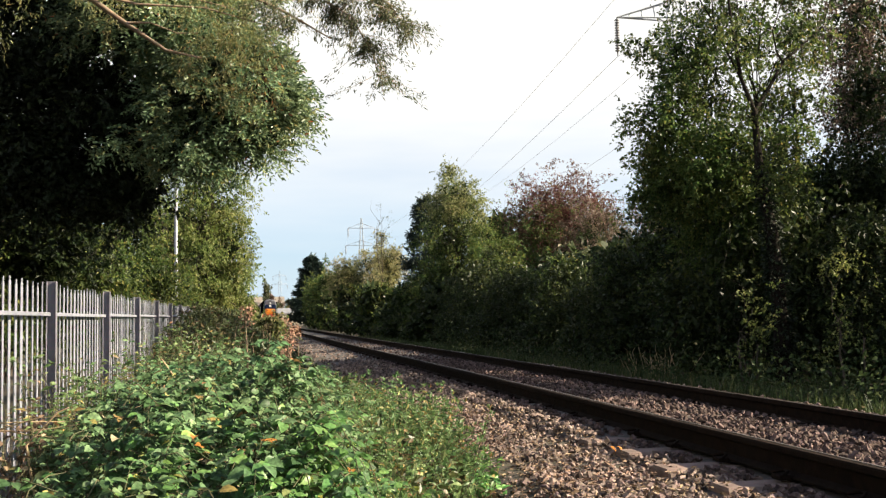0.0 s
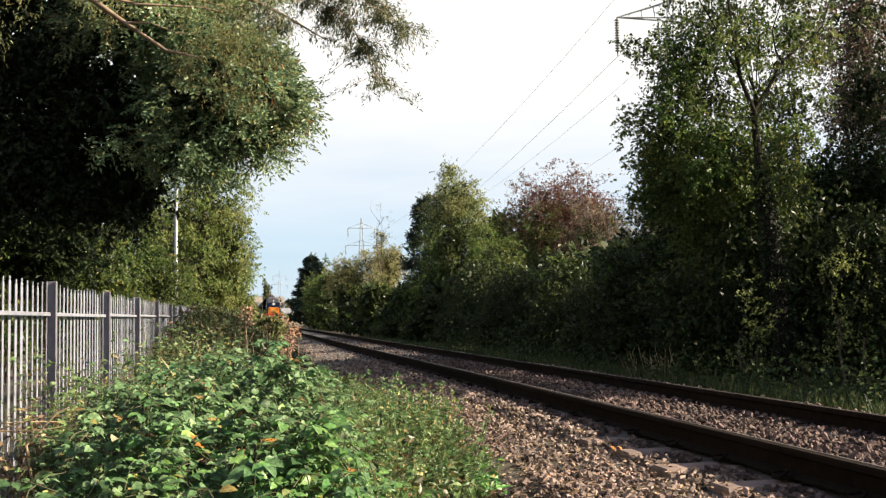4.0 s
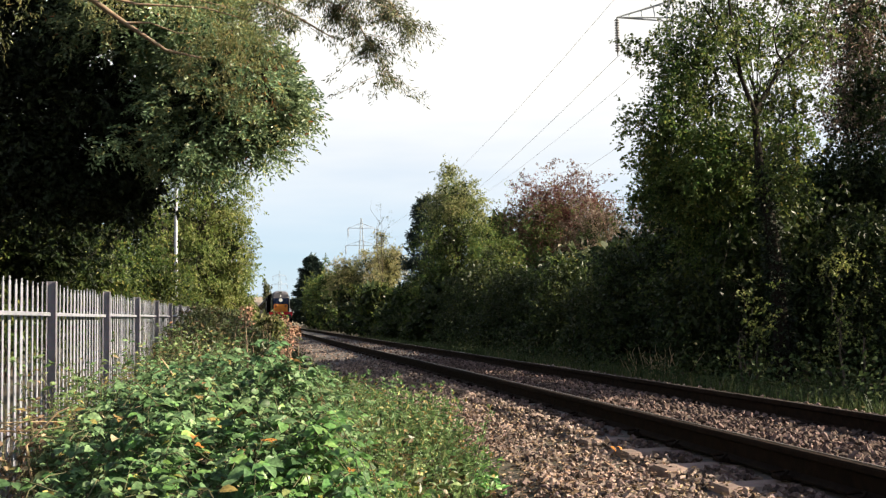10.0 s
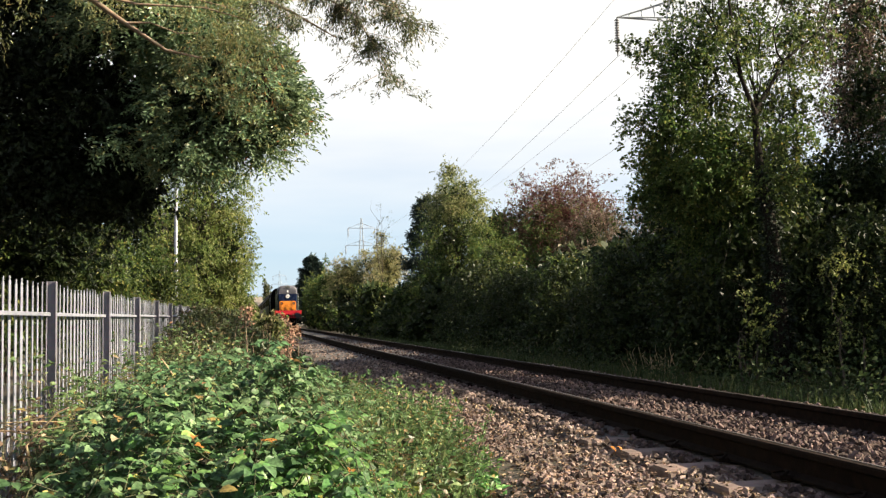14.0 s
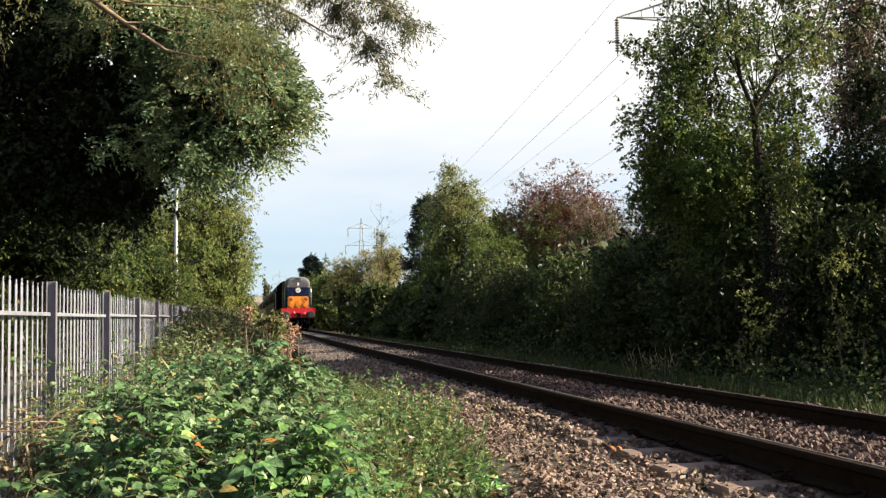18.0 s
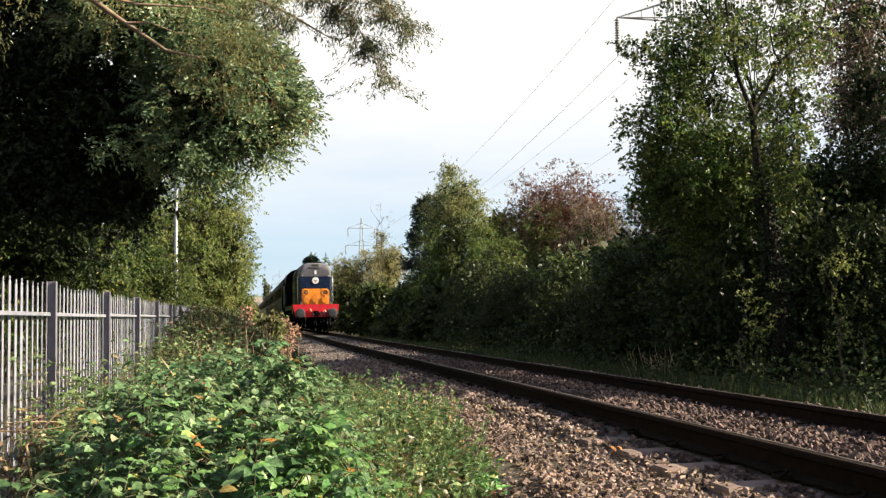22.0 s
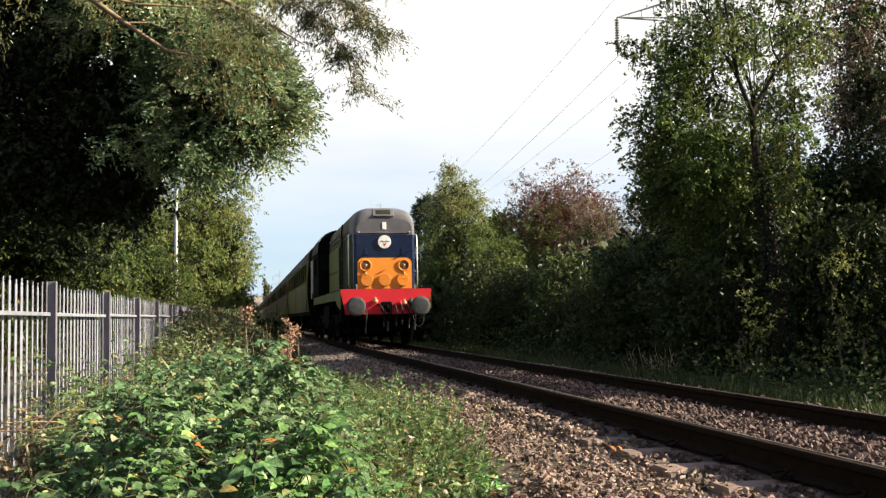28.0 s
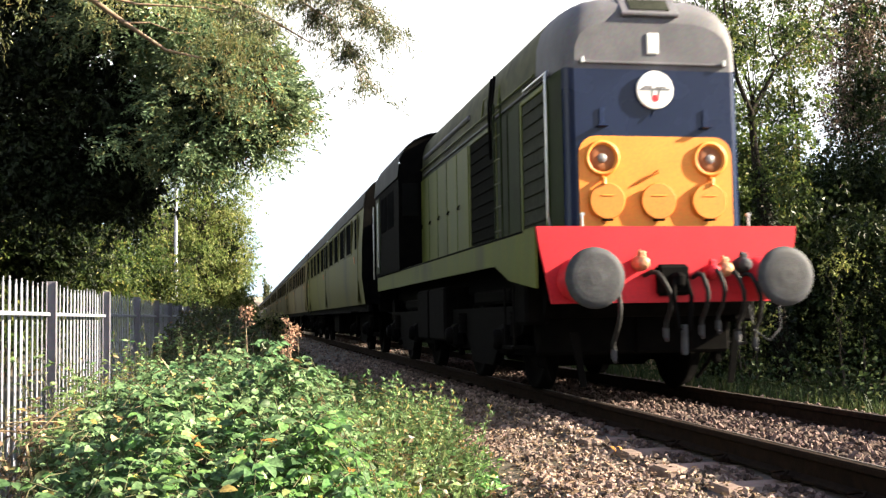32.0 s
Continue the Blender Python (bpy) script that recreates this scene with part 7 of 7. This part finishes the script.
        part("roof_rail", MB().tube([(s * 0.90, 2.75, 3.15), (s * 0.86, 2.75, 3.42), (s * 0.86, 3.6, 3.42), (s * 0.90, 3.6, 3.15)], 0.012, 6).tube([(s * 0.9, 1.2, 3.18), (s * 0.9, 8.1, 3.18)], 0.014, 6), "olive_sheen", t)
        for yy in (2.86, 3.02):
            part("grab_post", MB().tube([(s * 0.93, yy, 2.6), (s * 0.94, yy, 3.2), (s * 0.90, yy, 3.56)], 0.018, 6), "black", t, "dark upright grab post")
        part("roof_light", MB().tube([(s * 0.62, 3.1, 3.68), (s * 0.62, 3.1, 3.80)], 0.03, 8), "black", t)
        part("exhaust_pipe", MB().tube([(s * 0.86, 4.4, 3.36), (s * 0.86, 7.9, 3.36)], 0.04, 8), "roof_grey", t)
    part("exhaust", MB().lathe([(0.18, 0.0), (0.16, 0.10), (0.13, 0.11)], 16, Matrix.Translation((0, 4.6, 3.84)) @ pose(0, 0, 0, 90, 0, 0)), "black", t)
    # cab
    cs = [(y, section(hw, 1.54, 3.06, top, 12)) for y, hw, top in ((8.15, 1.28, 3.85), (11.25, 1.28, 3.85))]
    cabin = loft(MB(), cs, [0, n - 2])
    for y, pts in cs:
        cabin.add([(x, y, z) for x, z in pts], [tuple(range(n))])
    # black instead of body green: the cab's shade is in its colour
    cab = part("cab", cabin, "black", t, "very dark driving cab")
    part("cab_roof", loft(MB(), [(y - 0.05 + 0.1 * i, section(1.30, 1.54, 3.07, 3.875, 12)) for i, (y, _) in enumerate(cs)], list(range(1, n - 2))), "coach_roof", cab)
    for s in (-1, 1):
        part("cab_window", MB().box((s * 1.282, 9.1, 2.62), (0.02, 0.75, 0.62), 0.01), "glass_dark", cab)
        part("cab_window", MB().box((s * 1.282, 10.0, 2.62), (0.02, 0.75, 0.62), 0.01), "glass_dark", cab)
        part("cab_front_window", MB().box((s * 1.08, 8.145, 2.70), (0.28, 0.02, 0.55), 0.01), "glass_dark", cab)
        part("cab_door", MB().box((s * 1.284, 10.85, 2.3), (0.02, 0.55, 1.42), 0.01), "green_paint", cab)
        part("cab_handrail", MB().tube([(s * 1.33, 10.5, 1.7), (s * 1.33, 10.5, 2.9)], 0.014, 6).tube([(s * 1.33, 11.18, 1.5), (s * 1.33, 11.18, 2.9)], 0.014, 6), "steel", cab)
    part("rear_beam", MB().box((0, 11.35, 1.2), (2.44, 0.05, 0.66), 0.01), "black", t)
    for s in (-1, 1):
        part("rear_buffer", MB().lathe([(0.14, 11.37), (0.12, 11.7), (0.25, 11.72), (0.25, 11.76)], 16, Matrix.Translation((s * 0.87, 0, 1.07))), "buffer_steel", t)
    part("rear_coupling", MB().tube([(0, 11.35, 1.05), (0, 12.8, 1.05)], 0.06, 8), "black", t)
    bogie(t, 3.0, 2.6)
    bogie(t, 8.7, 2.6)
    for s in (-1, 1):
        part("sand_box", MB().box((s * 1.05, 0.95, 0.90), (0.24, 0.5, 0.46), 0.03), "black", t)
        part("sand_pipe", MB().tube([(s * 0.98, 0.95, 0.7), (s * 0.86, 1.15, 0.25), (s * 0.78, 1.25, 0.10)], 0.02, 6), "black", t)
        part("footstep", MB().box((s * 1.12, 1.2, 0.45), (0.22, 0.4, 0.03), 0.005).box((s * 1.2, 1.02, 0.75), (0.02, 0.03, 0.6), 0.003).box((s * 1.2, 1.38, 0.75), (0.02, 0.03, 0.6), 0.003), "black", t)
    return t


def coach(paint, label):
    """A main-line coach, 19.5 m long, its front end at the origin."""
    t = thing("railway_coach", label, "railway coach", (TRACK_X, 0, 0), group="coaches of the train")
    L = 19.4

    def sec(hw, z0, zs, top):
        pts = [(-hw + 0.07, z0), (-hw, z0 + 0.55), (-hw + 0.01, 2.3), (-hw + 0.06, zs)]
        for i in range(1, 10):
            a = math.pi - math.pi * i / 10
            c, s = math.cos(a), math.sin(a)
            pts.append(((hw - 0.06) * math.copysign(abs(c) ** 0.8, c), zs + (top - zs) * abs(s) ** 0.8))
        return pts + [(hw - 0.06, zs), (hw - 0.01, 2.3), (hw, z0 + 0.55), (hw - 0.07, z0)]
    s0 = sec(1.40, 1.05, 3.06, 3.80)
    n = len(s0)
    side = loft(MB(), [(0, s0), (L, s0)], [0, 1, 2, n - 4, n - 3, n - 2])
    body = part("body", side, paint, t)
    for y in (0.0, L):
        part("end_wall", MB().add([(x, y, z) for x, z in s0], [tuple(range(n))]), "black", t)
    part("roof", loft(MB(), [(-0.04, sec(1.42, 1.05, 3.07, 3.82)), (L + 0.04, sec(1.42, 1.05, 3.07, 3.82))], list(range(3, n - 4))), "coach_roof", t, "dull grey coach roof")
    for k in range(4):
        part("roof_vent", MB().box((0.3 * (-1) ** k, 2.5 + k * 4.8, 3.86), (0.3, 0.4, 0.12), 0.03), "coach_roof", t)
    part("gangway", MB().box((0, -0.25, 2.1), (1.0, 0.5, 2.0), 0.05), "black", t)
    part("gangway", MB().box((0, L + 0.2, 2.1), (1.0, 0.4, 2.0), 0.05), "black", t)
    win, door = [], []
    for s in (-1, 1):
        xs = s * 1.386
        for k in range(9):
            y = 2.2 + k * 1.72
            w = part("window", MB().box((xs, y + 0.5, 2.58), (0.03, 1.12, 0.70), 0.02), "glass_dark", t)
            part("window_frame", MB().box((xs + s * 0.008, y + 0.5, 2.95), (0.03, 1.2, 0.04), 0.005).box((xs + s * 0.008, y + 0.5, 2.215), (0.03, 1.2, 0.04), 0.005)
                 .box((xs + s * 0.008, y - 0.08, 2.58), (0.03, 0.04, 0.72), 0.005).box((xs + s * 0.008, y + 1.08, 2.58), (0.03, 0.04, 0.72), 0.005), paint, w)
        for y in (0.75, L - 1.35, 9.98):
            d = part("door", MB().box((s * 1.398, y + 0.3, 2.05), (0.02, 0.62, 1.86), 0.008), paint, t)
            part("door_window", MB().box((s * 1.404, y + 0.3, 2.58), (0.02, 0.42, 0.66), 0.01), "glass_dark", d)
            part("door_handle", MB().tube([(s * 1.415, y + 0.55, 1.95), (s * 1.43, y + 0.55, 2.1)], 0.012, 6), "brass", d)
        part("solebar", MB().box((s * 1.22, L / 2, 0.99), (0.10, L, 0.20), 0.01), "black", t)
        part("footboard", MB().box((s * 1.33, L / 2, 0.90), (0.22, L - 4, 0.03), 0.005), "black", t)
        part("truss", MB().tube([(s * 0.8, 4.6, 0.9), (s * 0.8, 7.0, 0.45), (s * 0.8, 12.4, 0.45), (s * 0.8, 14.8, 0.9)], 0.04, 6), "black", t)
        part("equipment_box", MB().box((s * 0.95, 8.5, 0.62), (0.5, 1.6, 0.5), 0.03), "black", t)
    part("coupling", MB().tube([(0, L, 1.05), (0, L + 0.9, 1.05)], 0.07, 8), "black", t)
    bogie(t, 2.6, 2.6)
    bogie(t, L - 2.6, 2.6)
    return t


loco = locomotive()
loco_wheels, WHEELS = WHEELS, []
first = coach("coach_paint", "olive green passenger coach with dark windows")
second_kind = coach("coach_tan", "dull brown passenger coach with dark windows")
GAP = 12.75
coaches = [first, second_kind]
for k in range(2, 9):
    coaches.append(copy_thing(second_kind, pose(TRACK_X, 0, 0)))


# ---- what moves ----
def motions():
    times = [32.0 * i / 64 for i in range(65)]
    walk(loco, [(t, pose(TRACK_X, train_y(t), 0)) for t in times])
    for k, c in enumerate(coaches):
        walk(c, [(t, pose(TRACK_X, train_y(t) + GAP + k * 20.15, 0)) for t in times])
    fine = [32.0 * i / 240 for i in range(241)]
    start = train_y(0.0)
    for w, y in loco_wheels:
        walk(w, [(t, pose(0, y, 0.5, math.degrees((start - train_y(t)) / 0.5))) for t in fine])
    for c in coaches[:3]:
        for w in [o for o in c.children if o.name.startswith("wheelset")]:
            y = w.location.y
            walk(w, [(t, pose(0, y, 0.5, math.degrees((start - train_y(t)) / 0.5))) for t in fine])
    # the wind in the bough over the line, and in the slender tree
    sway = [(0, 0), (2, 0.6), (4, -0.6), (6, 0.5), (9, 1.0), (11, -0.4), (13, 0.3), (16, 0.8), (19, 0.2), (21, 0.8), (23, -0.7), (25, -0.2), (26.5, 0.6), (28, -3.2), (29, -1.5), (30, -2.6), (31, -1.8), (32, -2.4)]
    base = bough.matrix_basis.copy()
    walk(bough, [(t, base @ pose(0.062 * a, 0, 0.012 * a, 0, -0.5 * a, 0.4 * a)) for t, a in sway])
    base_a = alder.matrix_basis.copy()
    lean = [(0, 0), (6, 0.1), (12, -0.1), (18, 0.1), (21, 0), (23, 1.0), (25, 0.2), (28, 0.6), (30, 0.3), (32, 0.8)]
    walk(alder, [(t, base_a @ pose(0, 0, 0, 0, -a, 0)) for t, a in lean])


motions()
